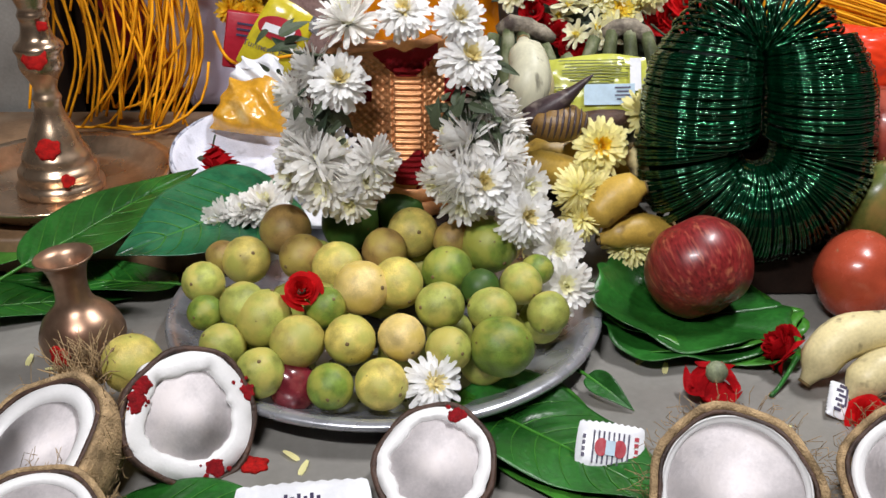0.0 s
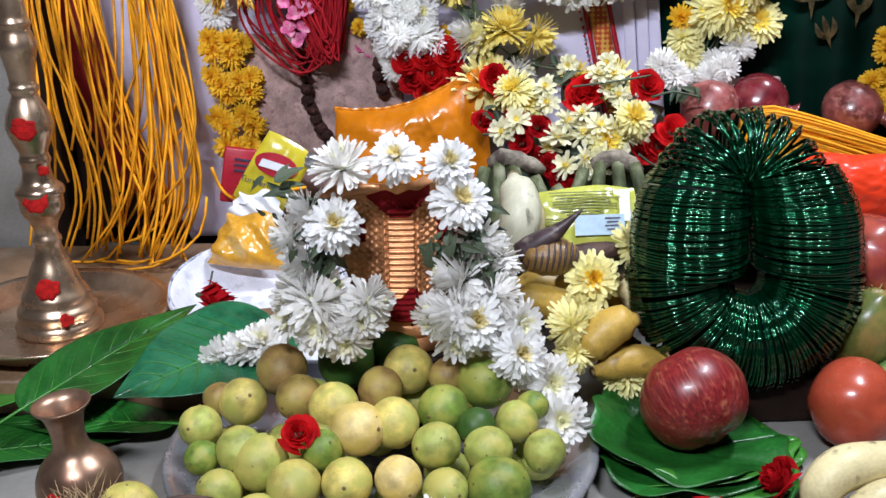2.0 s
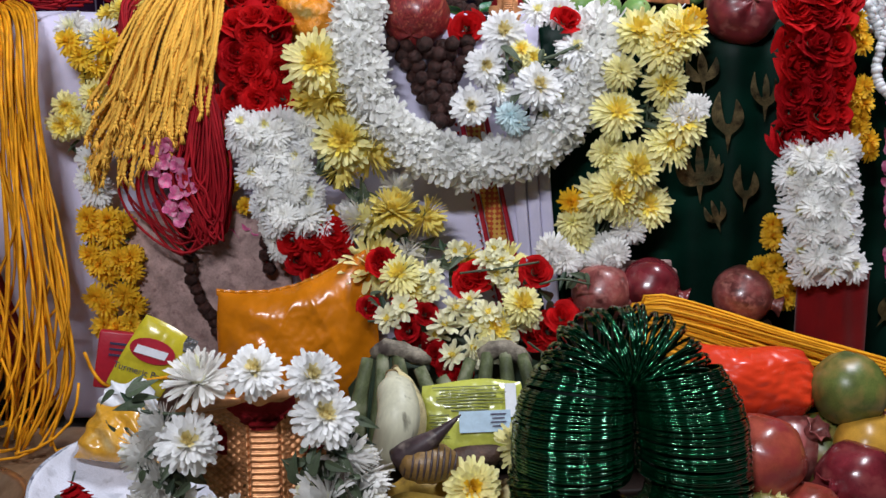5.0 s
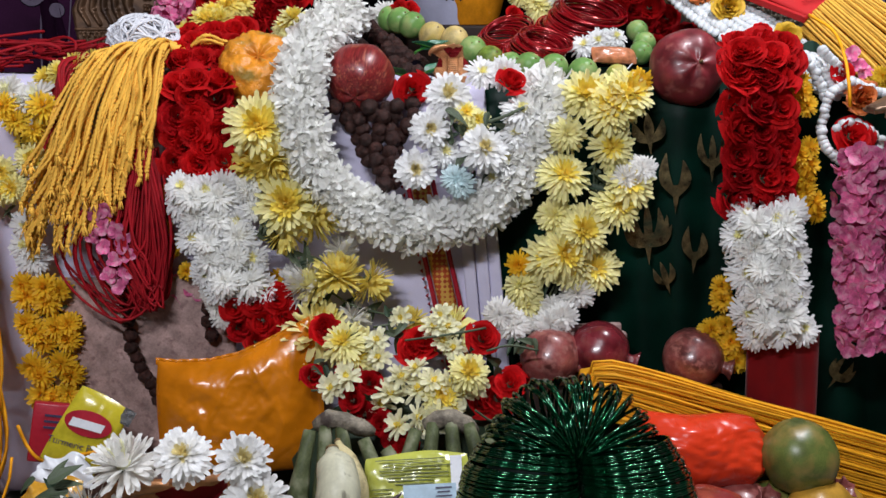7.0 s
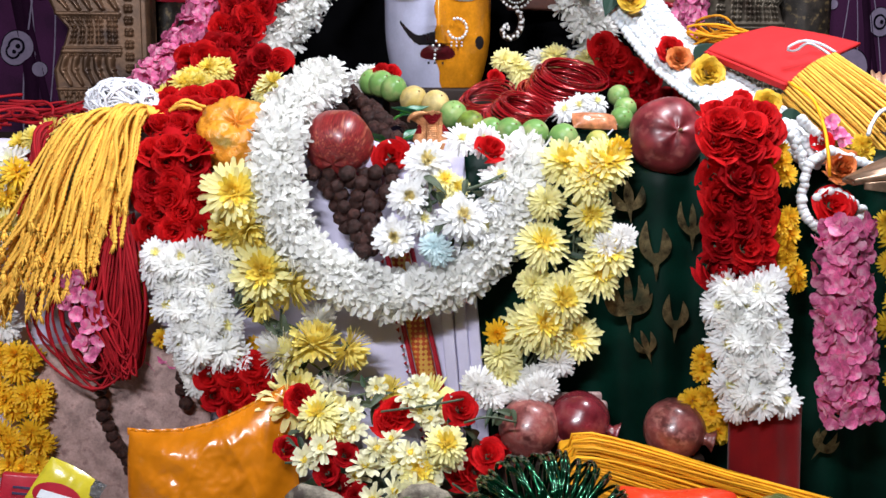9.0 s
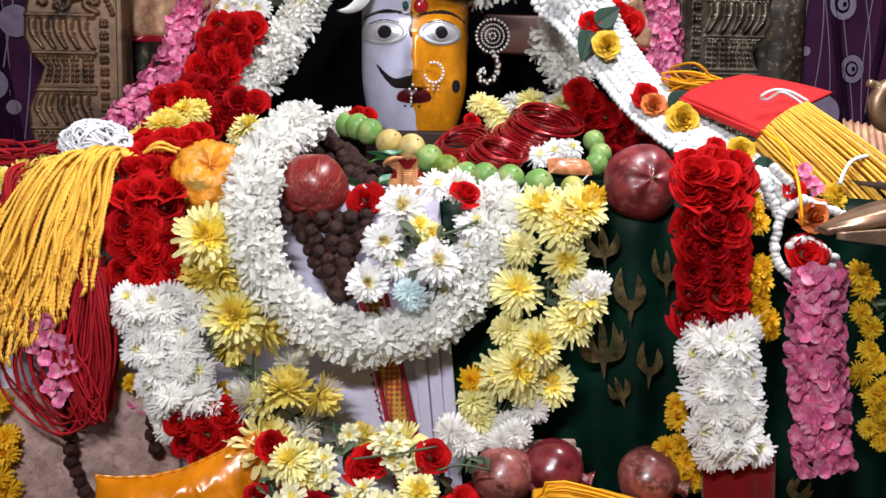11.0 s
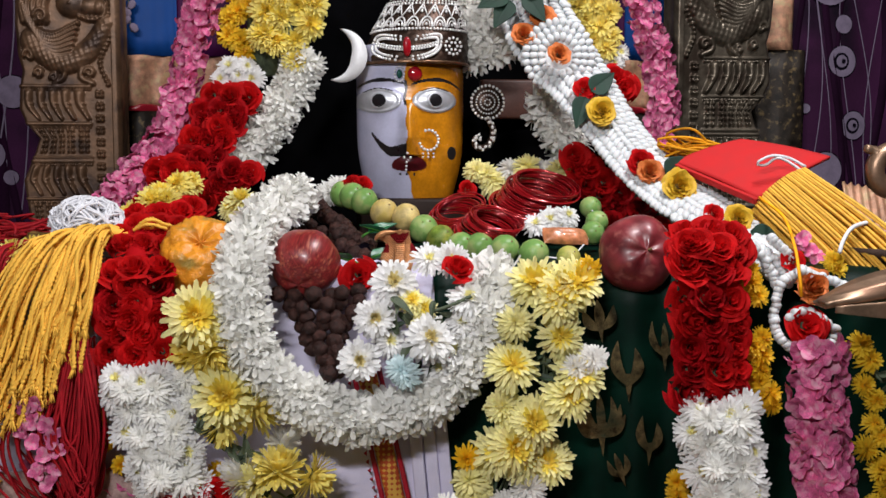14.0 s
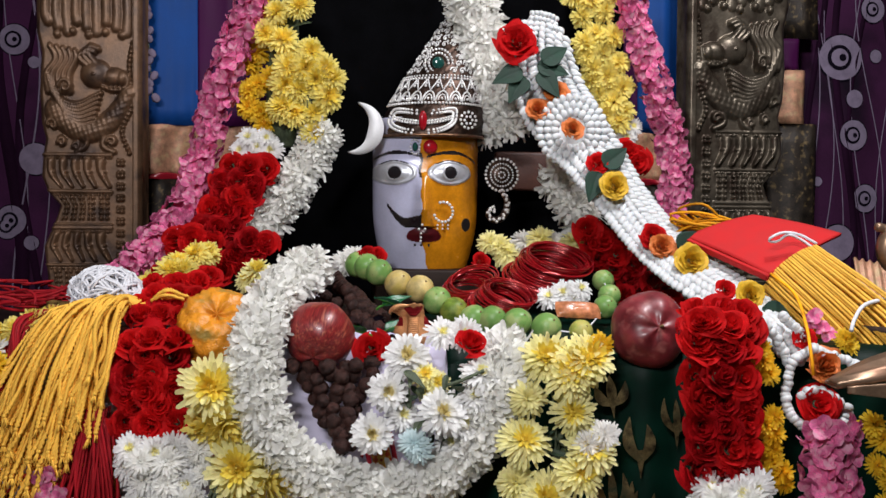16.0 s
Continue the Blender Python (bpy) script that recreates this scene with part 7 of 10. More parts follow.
# two upright columns: sets of three bangles, with a gap after each set
for side in (1, -1):
    for k in range(39):
        s = k / 38
        h = 0.010 + 0.0058 * (k // 3) + 0.0016 * (k % 3)
        wide = 1.12 if side > 0 else 1.17
        loop.append((heart_p + Vector((cx + 0.002 + side * (0.0495 - 0.0105 * s ** 3), 0, 0)) + up * h + back * 0.010 * s * s, up + Vector((-0.20 * side * s ** 3, 0, 0)) - back * 0.16 * (1 - s) + back * 0.10 * s, wide - 0.24 * s ** 3 - 0.05 * (1 - s) ** 2, 0.0008, 0.014))
# the upper end of the loop stands up behind them
top = heart_p + Vector((cx + 0.003, 0.0, 0.0)) + up * 0.072 + back * 0.026
flat = Vector((0, math.sin(math.radians(30)), math.cos(math.radians(30))))
for k in range(52):
    a = math.pi * (0.02 + 0.96 * k / 51)
    loop.append((top + Vector((0.034 * math.cos(a), 0, 0)) + flat * 0.030 * math.sin(a), Vector((-math.sin(a), 0, 0)) + flat * math.cos(a), 0.92, 0.003, 0.12))
# dark roll, standing for a paper core, added to darken the gaps between bangles
part("paper_roll", mesh("paper_roll", tube([p for p, *_ in loop[:104:4]], 0.0325, 12), M["filler_dark"]), bundle, None, "dark filler roll for the paper core, closing the gaps between bangles")
for a in (104, 143):
    part("paper_roll", mesh("paper_roll", tube([p for p, *_ in loop[a:a + 37:6]], [0.034] * 5 + [0.027, 0.018], 12), M["filler_dark"]), bundle)
for p, t, s, j, w in loop:
    q = p + Vector((rnd.uniform(-1, 1), rnd.uniform(-1, 1), rnd.uniform(-1, 1))) * j
    z = (t + Vector((rnd.uniform(-1, 1), rnd.uniform(-1, 1), rnd.uniform(-1, 1))) * w).normalized()
    # the flutes of neighbouring bangles lie nearly in line
    x = Vector((0, -1, 0.2))
    x = (x - z * x.dot(z)).normalized()
    turn = Matrix((x, z.cross(x), z)).transposed().to_4x4()
    part("bangle", BANGLE, bundle, Matrix.Translation(q) @ turn @ Matrix.Rotation(rnd.uniform(-0.03, 0.03), 4, "Z") @ Matrix.Diagonal((s, s, 1.0, 1.0)))
worn_slab("bangle_block", 0.19, 0.80, FLOOR, 0.33, 0.87, 0.056, M["dark_wood"], "dark wooden block under the bangle bundle", "block")

# packets
pk = thing("yellow_packet", pillow("packet", 0.094, 0.064, 0.014, M["packet_lime"], lambda p, a, b: (p[0], p[1] + 0.0016 * wob((a * 3 + b, b * 2.5, 2.0), 1.0) + 0.0010 * wob((a * 8, b * 4, 6.0), 1.0), p[2] + 0.0015 * math.sin(3 * a + 1)), 48, 32, 0.0, 3, 0.5), pack_at((0.142, 0.945, 0.152), -3, 28, -2), "yellow-green snack packet with pale blue label", "packet")
lab = bar("label", 0.010, -0.006, 0.046, 0.019, -0.0105, M["ink_blue"], pk)
bar("label_band", 0.034, 0.012, 0.010, 0.030, -0.0100, M["paper_white"], pk)
for k in range(4):
    bar("print_bar", 0.022, 0.000 - 0.0035 * k, 0.014 - 0.003 * (k % 2), 0.0012, -0.0114, M["ink_dark"], lab)
for k in range(8):
    bar("print_bar", -0.006 + 0.003 * (k % 3), 0.0255 - 0.0030 * k, 0.060 - 0.006 * (k % 2) - 0.02 * (k > 5), 0.0009, -0.0102, M["ink_green"], pk)
for k in range(7):
    bar("print_bar", -0.031, 0.001 - 0.0032 * k, 0.018 - 0.003 * (k % 2), 0.0009, -0.0095, M["ink_green"], pk)
bar("print_box", 0.038, -0.014, 0.006, 0.010, -0.0085, M["ink_dark"], pk)
pk2 = thing("turmeric_packet", pillow("packet", 0.056, 0.084, 0.016, M["packet_yellow"], None, 26, 30, 0.0, 5), pack_at((-0.172, 1.085, 0.161), 2, 12, 32), "yellow turmeric powder packet leaning on the board", "packet")
emblem = flat_shape("red_emblem", oval(-0.002, 0.012, 0.023, 0.0125, 24, 0.22), -0.0105, M["ink_red"], pk2, "red oval emblem")
flat_shape("emblem_panel", [(-0.018, 0.003), (0.013, 0.010), (0.013, 0.0185), (-0.018, 0.0115)], -0.0116, M["paper_white"], emblem)
bar("foil_corner", 0.026, 0.034, 0.012, 0.016, -0.004, M["foil"], pk2)


def lettering(text, size, m, parent, pose_m, label=""):
    cu = bpy.data.curves.new("lettering", "FONT")
    cu.body, cu.size, cu.extrude, cu.align_x, cu.align_y = text, size, 0.0002, "CENTER", "CENTER"
    tmp = bpy.data.objects.new("lettering_source", cu)
    me = bpy.data.meshes.new_from_object(tmp)
    bpy.data.objects.remove(tmp)
    me.materials.clear()
    me.materials.append(m)
    return part("lettering", me, parent, pose_m, label)


lettering("Turmeric Powder", 0.0092, M["ink_dark"], pk2, Matrix.Translation((0.004, -0.0112, -0.010)) @ Euler((math.radians(90), 0, 0)).to_matrix().to_4x4() @ Euler((0, 0, math.radians(13))).to_matrix().to_4x4(), "printed words Turmeric Powder")
pk3 = thing("red_carton", mesh("red_carton", box(-0.02, -0.006, -0.03, 0.02, 0.006, 0.03, 0.002), M["ink_red"]), pack_at((-0.212, 1.115, 0.153), 6, 8, 10), "small red carton behind the turmeric packet", "carton")
for k in range(3):
    bar("print_bar", 0.002, 0.018 - 0.006 * k, 0.02, 0.0022, -0.0072, M["ink_dark"], pk3)
pk4 = thing("orange_packet", None, pack_at((-0.193, 1.035, 0.113), 4, 22, 8), "clear packet of orange-yellow powder behind the bowl", "packet")


def sag_fn(p, a, b):
    x, y, z = p
    return (x * (1 - 0.26 * b) + 0.0015 * math.sin(9 * b + 4 * a), y * (1 - 0.45 * b) + 0.0025 * math.sin(7 * a + 5 * b) * (1 - b * b), z + 0.004 * math.sin(3 * a) * (b > 0.2))


part("powder_fill", pillow("powder_fill", 0.066, 0.058, 0.026, M["powder_orange"], sag_fn, 30, 26, 0.0, 9), pk4, Matrix.Translation((0.0, 0.0, -0.006)), "orange-yellow powder seen through film")
part("clear_top", pillow("clear_top", 0.050, 0.030, 0.007, M["paper_white"], sag_fn, 24, 18, 0.0, 8), pk4, Matrix.Translation((0.004, 0.003, 0.030)), "crumpled white plastic top")


def bag_fn(p, a, b):
    x, y, z = p
    rise = float(np.interp(a, [-1, -0.75, -0.35, 0.0, 0.3, 0.6, 1.0], [-0.004, -0.008, -0.010, -0.006, 0.002, 0.012, 0.027]))
    z += rise * max(0.0, b + 0.1) ** 1.5
    x -= 0.004 * (a > 0) * a * max(0, b)
    # straight folds in the film
    crease = sum(k * math.exp(-abs(a * math.cos(t) + b * math.sin(t) - o) / 0.05) for t, o, k in ((0.35, 0.45, 0.0022), (2.75, 0.30, 0.002), (0.15, -0.45, 0.0018), (2.9, -0.55, 0.002), (0.6, 0.8, 0.002)))
    crease += 0.004 * wob((a * 2.6 + b, b * 2.0, 1.0), 1.0) + 0.0022 * abs(wob((a * 5 - 2 * b, b * 3, 4.0), 1.0)) + 0.0012 * abs(wob((a * 11 + 3 * b, b * 7, 2.0), 1.0))
    return (x, y - crease * (1 - a * a) ** 0.5 * (1 - b * b) ** 0.5, z)


pouch = thing("orange_pouch", pillow("orange_pouch", 0.166, 0.128, 0.042, M["orange_film"], bag_fn, 80, 60, 0.0, 2, 0.35), pack_at((-0.024, 1.105, 0.172), -2, 8, -2), "shiny orange plastic pouch with pinched corners", "pouch")
part("sealed_edge", mesh("sealed_edge", sheet(lambda u, v: bag_fn((0.081 * (2 * u - 1), 0.0012 * math.sin(u * 90), 0.0595 + 0.0075 * v - 0.0038 * (2 * u - 1) ** 2), 2 * u - 1, 0.995), 90, 3, 0.0008), M["orange_film"]), pouch, None, "crimped sealed top edge")
worn_slab("pouch_block", -0.11, 1.125, 0.0, 0.05, 1.18, 0.118, M["dark_wood"], "dark wooden block behind the orange pouch", "block")


def red_fn(p, a, b):
    x, y, z = p
    k = 1.0 if a < 0.6 else 1.0 - 0.6 * (a - 0.6) / 0.4
    fold = (0.005 * wob((a * 1.6 + b, b * 1.5 - a, 7.0), 1.0) + 0.0025 * abs(wob((a * 4 - b * 2, b * 3 + a * 2, 3.0), 1.0)) + 0.004 * max(0.0, a - 0.3) * math.sin(b * 16)) * (1 - a * a) ** 0.5 * (1 if y < 0 else 0)
    return (x, (y - fold) * k, z * k + 0.0015 * math.sin(4 * a))


thing("red_pouch", pillow("red_pouch", 0.13, 0.066, 0.058, M["red_film"], red_fn, 60, 50, 0.0, 4, 0.4), pack_at((0.402, 0.945, 0.178), 8, 30, 8), "shiny red plastic-wrapped roll on the fruit heap", "pouch")


# ---- on and in front of the draped bench ----
worn_slab("mottled_board", -0.215, 1.186, STEP, -0.035, 1.199, 0.292, M["slab"], "mottled pinkish-brown board leaning on the cloth", "board", 0.003)
worn_slab("mottled_board", 0.27, 1.105, STEP, 0.37, 1.118, 0.243, M["slab"], "mottled brown board corner behind pomegranates", "board", 0.003)

RUDRA = [mesh("seed_bead", ball(1, 14, 10, lambda q, s=s: 1 + 0.13 * wob(q, 4.2, s) + 0.06 * math.cos(5 * math.atan2(q.y, q.x))), M["rudraksha"]) for s in range(3)]


def beads(owner, pts, r, seed=0, name="seed_bead"):
    rnd = random.Random(seed)
    for i, p in enumerate(pts):
        part(name, RUDRA[i % 3], owner, at(p, r * rnd.uniform(0.9, 1.1), (rnd.uniform(-1, 1), -1, rnd.uniform(-1, 1))))


mala = thing("seed_bead_string", None, None, "string of brown rudraksha beads hanging over the board", "bead string")
pts = [(-0.144, 1.175, 0.264), (-0.143, 1.175, 0.249), (-0.142, 1.175, 0.234), (-0.142, 1.175, 0.221), (-0.137, 1.175, 0.210), (-0.134, 1.175, 0.199), (-0.129, 1.175, 0.189), (-0.123, 1.175, 0.181), (-0.119, 1.175, 0.172), (-0.117, 1.175, 0.163)]
beads(mala, pts, 0.0072)
part("cord", mesh("cord", tube(spline(pts, 20), 0.001, 5), M["thread_red"]), mala)
mala = thing("seed_bead_string", None, None, "short string of brown rudraksha beads at the board's edge", "bead string")
pts = [(-0.056, 1.175, 0.278), (-0.060, 1.175, 0.262), (-0.062, 1.175, 0.247), (-0.058, 1.175, 0.232)]
beads(mala, pts, 0.0078, 3)
part("cord", mesh("cord", tube(spline(pts, 12), 0.001, 5), M["thread_red"]), mala)

# marigold garland down the white cloth
gm = garland("marigold_garland", "yellow marigold and white chrysanthemum garland hanging on white cloth")
put_flowers(gm, "yellow_pomp", [(-0.253, 1.185, 0.472), (-0.242, 1.185, 0.457), (-0.226, 1.185, 0.448), (-0.215, 1.185, 0.471)], 0.021, (0, -1, 0.3), 1, 0.4)
put_flowers(gm, "yellow_full", [(-0.260, 1.180, 0.408), (-0.265, 1.180, 0.388), (-0.250, 1.180, 0.391), (-0.229, 1.180, 0.419)], 0.021, (-0.2, -1, 0.2), 2, 0.4)
put_flowers(gm, "white_full", [(-0.238, 1.180, 0.352), (-0.242, 1.180, 0.331), (-0.235, 1.180, 0.318)], 0.023, (0, -1, 0.2), 3, 0.35)
put_flowers(gm, "marigold", [(-0.245, 1.175, 0.292), (-0.224, 1.175, 0.288), (-0.210, 1.175, 0.285), (-0.243, 1.175, 0.279), (-0.223, 1.175, 0.273), (-0.245, 1.175, 0.251), (-0.237, 1.175, 0.239), (-0.216, 1.175, 0.245), (-0.203, 1.175, 0.248), (-0.229, 1.175, 0.229), (-0.205, 1.175, 0.232), (-0.243, 1.175, 0.204), (-0.235, 1.175, 0.194), (-0.213, 1.175, 0.206), (-0.204, 1.175, 0.193), (-0.237, 1.175, 0.171), (-0.222, 1.175, 0.168), (-0.209, 1.175, 0.171)], 0.0195, (0, -1, 0.15), 4, 0.4)
for i, p in enumerate([(-0.248, 1.190, 0.365), (-0.236, 1.190, 0.257), (-0.224, 1.190, 0.212), (-0.235, 1.190, 0.304), (-0.215, 1.190, 0.260)]):
    sprigs(gm, p, 4, 0.02, 60 + i)
stalks(gm, [[(-0.241, 1.190, 0.448), (-0.240, 1.190, 0.395), (-0.247, 1.190, 0.347)], [(-0.247, 1.190, 0.347), (-0.232, 1.190, 0.273), (-0.227, 1.190, 0.176)]])
gm2 = garland("marigold_garland", "yellow and white garland lying over the cloth's far corner")
put_flowers(gm2, "yellow_pomp", [(-0.232, 1.220, 0.454), (-0.224, 1.220, 0.445), (-0.240, 1.220, 0.416), (-0.229, 1.220, 0.419), (-0.241, 1.220, 0.443)], 0.021, (-0.2, -1, 0.4), 1, 0.4)
put_flowers(gm2, "white_full", [(-0.231, 1.230, 0.477), (-0.219, 1.230, 0.480), (-0.240, 1.230, 0.471)], 0.021, (-0.2, -0.8, 0.6), 2, 0.35)
put_flowers(gm2, "yellow_pomp", [(-0.227, 1.300, 0.490), (-0.212, 1.300, 0.500), (-0.200, 1.300, 0.506), (-0.190, 1.320, 0.510), (-0.236, 1.300, 0.484)], 0.02, (-0.2, -0.6, 0.8), 3, 0.35)
put_flowers(gm2, "white_full", [(-0.236, 1.250, 0.473), (-0.264, 1.250, 0.485)], 0.02, (-0.2, -0.7, 0.6), 4, 0.35)
put_flowers(gm2, "wilt", [(-0.222, 1.195, 0.480), (-0.238, 1.195, 0.474), (-0.230, 1.192, 0.462), (-0.252, 1.20, 0.486)], 0.022, (-0.2, -0.8, 0.5), 14, 0.4)
put_flowers(gm2, "lemon_full", [(-0.203, 1.215, 0.503), (-0.188, 1.215, 0.510), (-0.218, 1.215, 0.498), (-0.172, 1.225, 0.514), (-0.226, 1.195, 0.452), (-0.236, 1.195, 0.436), (-0.228, 1.195, 0.421)], 0.020, (-0.2, -0.7, 0.6), 15, 0.4)

# threads hanging from the bench corner
skein = thing("thread_skein", None, None, "loose skein of turmeric-yellow threads hanging to the plank", "thread")
rnd = random.Random(21)
for i in range(66):
    near = i < 28
    u = (i / 27) if near else (i - 28) / 37
    # two bunches over the edge, fanning out towards the plank
    x0 = (-0.425 + 0.072 * u if near else -0.335 + 0.053 * u ** 0.8) + rnd.uniform(-0.005, 0.005)
    x1 = (-0.430 + 0.074 * u if near else -0.334 + 0.051 * u ** 0.7) + rnd.uniform(-0.006, 0.006)
    x2 = (-0.432 + 0.100 * u if near else -0.332 + 0.066 * u ** 0.7) + rnd.uniform(-0.012, 0.008)
    x3 = (-0.430 + 0.130 * u if near else -0.360 + 0.106 * u ** 0.6) + rnd.uniform(-0.016, 0.008)
    xb = (-0.435 + 0.140 * u if near else -0.390 + 0.120 * u ** 0.6) + rnd.uniform(-0.02, 0.006)
    yb = 1.14 + rnd.uniform(-0.05, 0.01)
    low = rnd.uniform(0.053, 0.085) if i % 4 else rnd.uniform(0.10, 0.20)
    zs = [0.43 + (low - 0.43) * k for k in (0.24, 0.54, 0.82)]
    pts = [(x0 - 0.07, 1.30 + rnd.uniform(0, 0.06), 0.505 + rnd.uniform(0, 0.012)), (x0 - 0.012, 1.205 + rnd.uniform(-0.01, 0.01), 0.498), (x0, 1.165 + rnd.uniform(-0.012, 0.008), 0.43)]
    pts += [(x1, 1.16 + rnd.uniform(-0.012, 0.004), zs[0]), (x2, 1.15 + 0.3 * (yb - 1.15), zs[1]), (x3, 1.15 + 0.7 * (yb - 1.15), zs[2]), (xb, yb, low)]
    if i in (40, 52, 60, 65):
        pts += [(xb - 0.02, yb - 0.012, 0.060), (xb - 0.06 - rnd.uniform(0, 0.05), yb - 0.02, 0.056)]
    if i in (34, 46, 58):
        pts += [(xb + 0.03, yb - 0.01, low + 0.006), (xb + 0.06, yb, low + 0.03), (xb + 0.07, yb, low + 0.07)]
    part("thread", mesh("thread", tube(spline(pts, 34), 0.0016, 5), M["thread_yellow"]), skein)
    if i % 8 == 3:
        part("knot", mesh("knot", ball(0.0028, 8, 6), M["thread_yellow"]), skein, at(pts[-1], 1))
part("thread", mesh("thread", tube(spline([(-0.240, 1.100, 0.167), (-0.231, 1.100, 0.142), (-0.210, 1.080, 0.137), (-0.170, 1.070, 0.147), (-0.136, 1.070, 0.152)], 20), 0.0018, 5), M["thread_yellow"]), skein)

# golden tassel with twisted cords
tas = thing("cord_tassel", None, None, "large golden tassel of twisted cords with frayed ends", "tassel")
rnd = random.Random(22)


def twisted(points, r, turns):
    """Two strands wound round each other along the points."""
    g = Geo()
    n = len(points)
    for ph in (0.0, math.pi):
        pts = []
        for i, p in enumerate(points):
            t = (points[min(i + 1, n - 1)] - points[max(i - 1, 0)]).normalized()
            u = t.orthogonal().normalized()
            w = t.cross(u)
            a = ph + turns * 2 * math.pi * i / n
            pts.append(p + (u * math.cos(a) + w * math.sin(a)) * r * 0.55)
        g.add(tube(pts, r * 0.75, 4))
    return g


knot_p = Vector((-0.100, 1.262, 0.518))
for i in range(126):
    u = i / 125
    lay = (i % 3) * 0.006
    sx = -0.122 + 0.026 * u
    a = Vector((sx, knot_p.y - 0.004 - lay, knot_p.z + 0.004 + 0.006 * math.sin(u * 3)))
    end = Vector((-0.240 + 0.130 * u + rnd.uniform(-0.006, 0.006), 1.172 - lay - 0.012 * math.sin(u * 3.1), 0.347 + 0.072 * u * u + rnd.uniform(-0.022, 0.05) + (0.03 if i % 4 == 0 else 0.0)))
    m1 = a.lerp(end, 0.22) + Vector((-0.018 * (1 - u) + 0.006 * u, -0.034, 0.026))
    m2 = a.lerp(end, 0.58) + Vector((-0.012 * (1 - u) + 0.004 * u + rnd.uniform(-0.007, 0.007), -0.026 + rnd.uniform(-0.004, 0.004), 0.020 + rnd.uniform(-0.006, 0.006)))
    m3 = a.lerp(end, 0.82) + Vector((rnd.uniform(-0.007, 0.007), -0.012, 0.008))
    pts = spline([a, m1, m2, m3, end], 44)
    part("cord", mesh("cord", twisted(pts, 0.0023, 20), M["thread_gold"]), tas)
    g = Geo()
    g.v.append(tuple(end))
    for k in range(6):
        base = len(g.v)
        d = Vector((rnd.uniform(-1, 1) * 0.5, rnd.uniform(-1, 1) * 0.5, -1)).normalized()
        g.add(tube([end, end + d * 0.006, end + d * rnd.uniform(0.009, 0.013)], [0.0012, 0.001, 0.0005], 4))
        g.f.append((0, base, base + 1))
        g.m.append(0)
    base = len(g.v)
    g.add(ball(0.0024, 7, 5), Matrix.Translation(end))
    g.f.append((0, base, base + 1))
    g.m.append(0)
    part("frayed_end", mesh("frayed_end", g, M["thread_gold"]), tas)
part("knot", mesh("knot", tube(spline([knot_p + Vector((0.02, -0.006, 0.0)), knot_p + Vector((-0.002, -0.012, 0.012)), knot_p + Vector((-0.028, -0.004, 0.0)), knot_p + Vector((0.0, 0.008, -0.004)), knot_p + Vector((0.022, 0.0, 0.002))], 20), 0.0075, 8), M["thread_gold"]), tas)
for k in range(7):
    a = Vector((-0.075, 1.25, 0.530))
    b = (-0.041, 1.250, 0.531)
    mid = a.lerp(Vector(b), 0.5) + Vector((0, -0.01 + 0.004 * k, 0.006 + 0.005 * math.sin(k * 2)))
    part("loop_cord", mesh("loop_cord", twisted(spline([a, mid, Vector(b) + Vector((0.002 * k, 0.002 * k, 0.004 * math.sin(k)))], 20), 0.002, 8), M["thread_gold"]), tas)

# pink petals behind the red thread
pp = garland("pink_petals", "pink and lilac petals hanging behind the red thread", "petals")
put_flowers(pp, "pink", [(-0.1645, 1.152, 0.3674), (-0.1524, 1.152, 0.3719), (-0.1595, 1.152, 0.3543), (-0.1449, 1.152, 0.3506), (-0.1386, 1.152, 0.3374), (-0.1580, 1.152, 0.3329), (-0.1470, 1.152, 0.3183), (-0.1335, 1.152, 0.3241), (-0.1539, 1.152, 0.3039), (-0.1389, 1.152, 0.3043), (-0.1463, 1.152, 0.2916), (-0.1662, 1.152, 0.3438)], 0.0125, (0, -1, 0.2), 8, 0.5)

# dark red thread loops under the tassel
rl = thing("red_thread_skein", None, None, "skein of dark red thread hanging in loops", "thread")
rnd = random.Random(23)
for i in range(50):
    outer = i > 35
    a, b = (rnd.uniform(-0.206, -0.160), rnd.uniform(-0.130, -0.104)) if outer else (rnd.uniform(-0.152, -0.128), rnd.uniform(-0.126, -0.098))
    bot = rnd.uniform(0.252, 0.275) if outer else rnd.uniform(0.260, 0.292)
    y = 1.165 + rnd.uniform(-0.012, 0.012)
    c, k1, k2 = -0.118 + rnd.uniform(-0.010, 0.008), rnd.uniform(-0.005, 0.005), rnd.uniform(-0.005, 0.005)
    pts = spline([(c, y + 0.01, 0.43), (c + 0.62 * (a - c) + k1, y, 0.375), (a + k2, y - 0.004, 0.335), (a + 0.012, y - 0.005, bot + 0.032), (0.5 * (a + b) + 0.012, y - 0.006, bot), (b + k1, y - 0.005, bot + 0.030), (b + k2 + 0.003, y - 0.003, 0.345), (c + 0.006, y + 0.01, 0.43)], 40)
    part("thread", mesh("thread", tube(pts, 0.0014, 5), M["thread_red"]), rl)
for i in range(18):
    x = -0.113 + rnd.uniform(-0.010, 0.014)
    part("thread", mesh("thread", tube(spline([(x, 1.17, 0.42), (x + rnd.uniform(-0.01, 0.01), 1.158, 0.34), (x - rnd.uniform(0.004, 0.026), 1.158, 0.262 + rnd.uniform(0, 0.014))], 14), 0.0018, 5), M["thread_red"]), rl)
rl2 = thing("red_thread_skein", None, None, "tangle of dark red thread on the bench top", "thread")
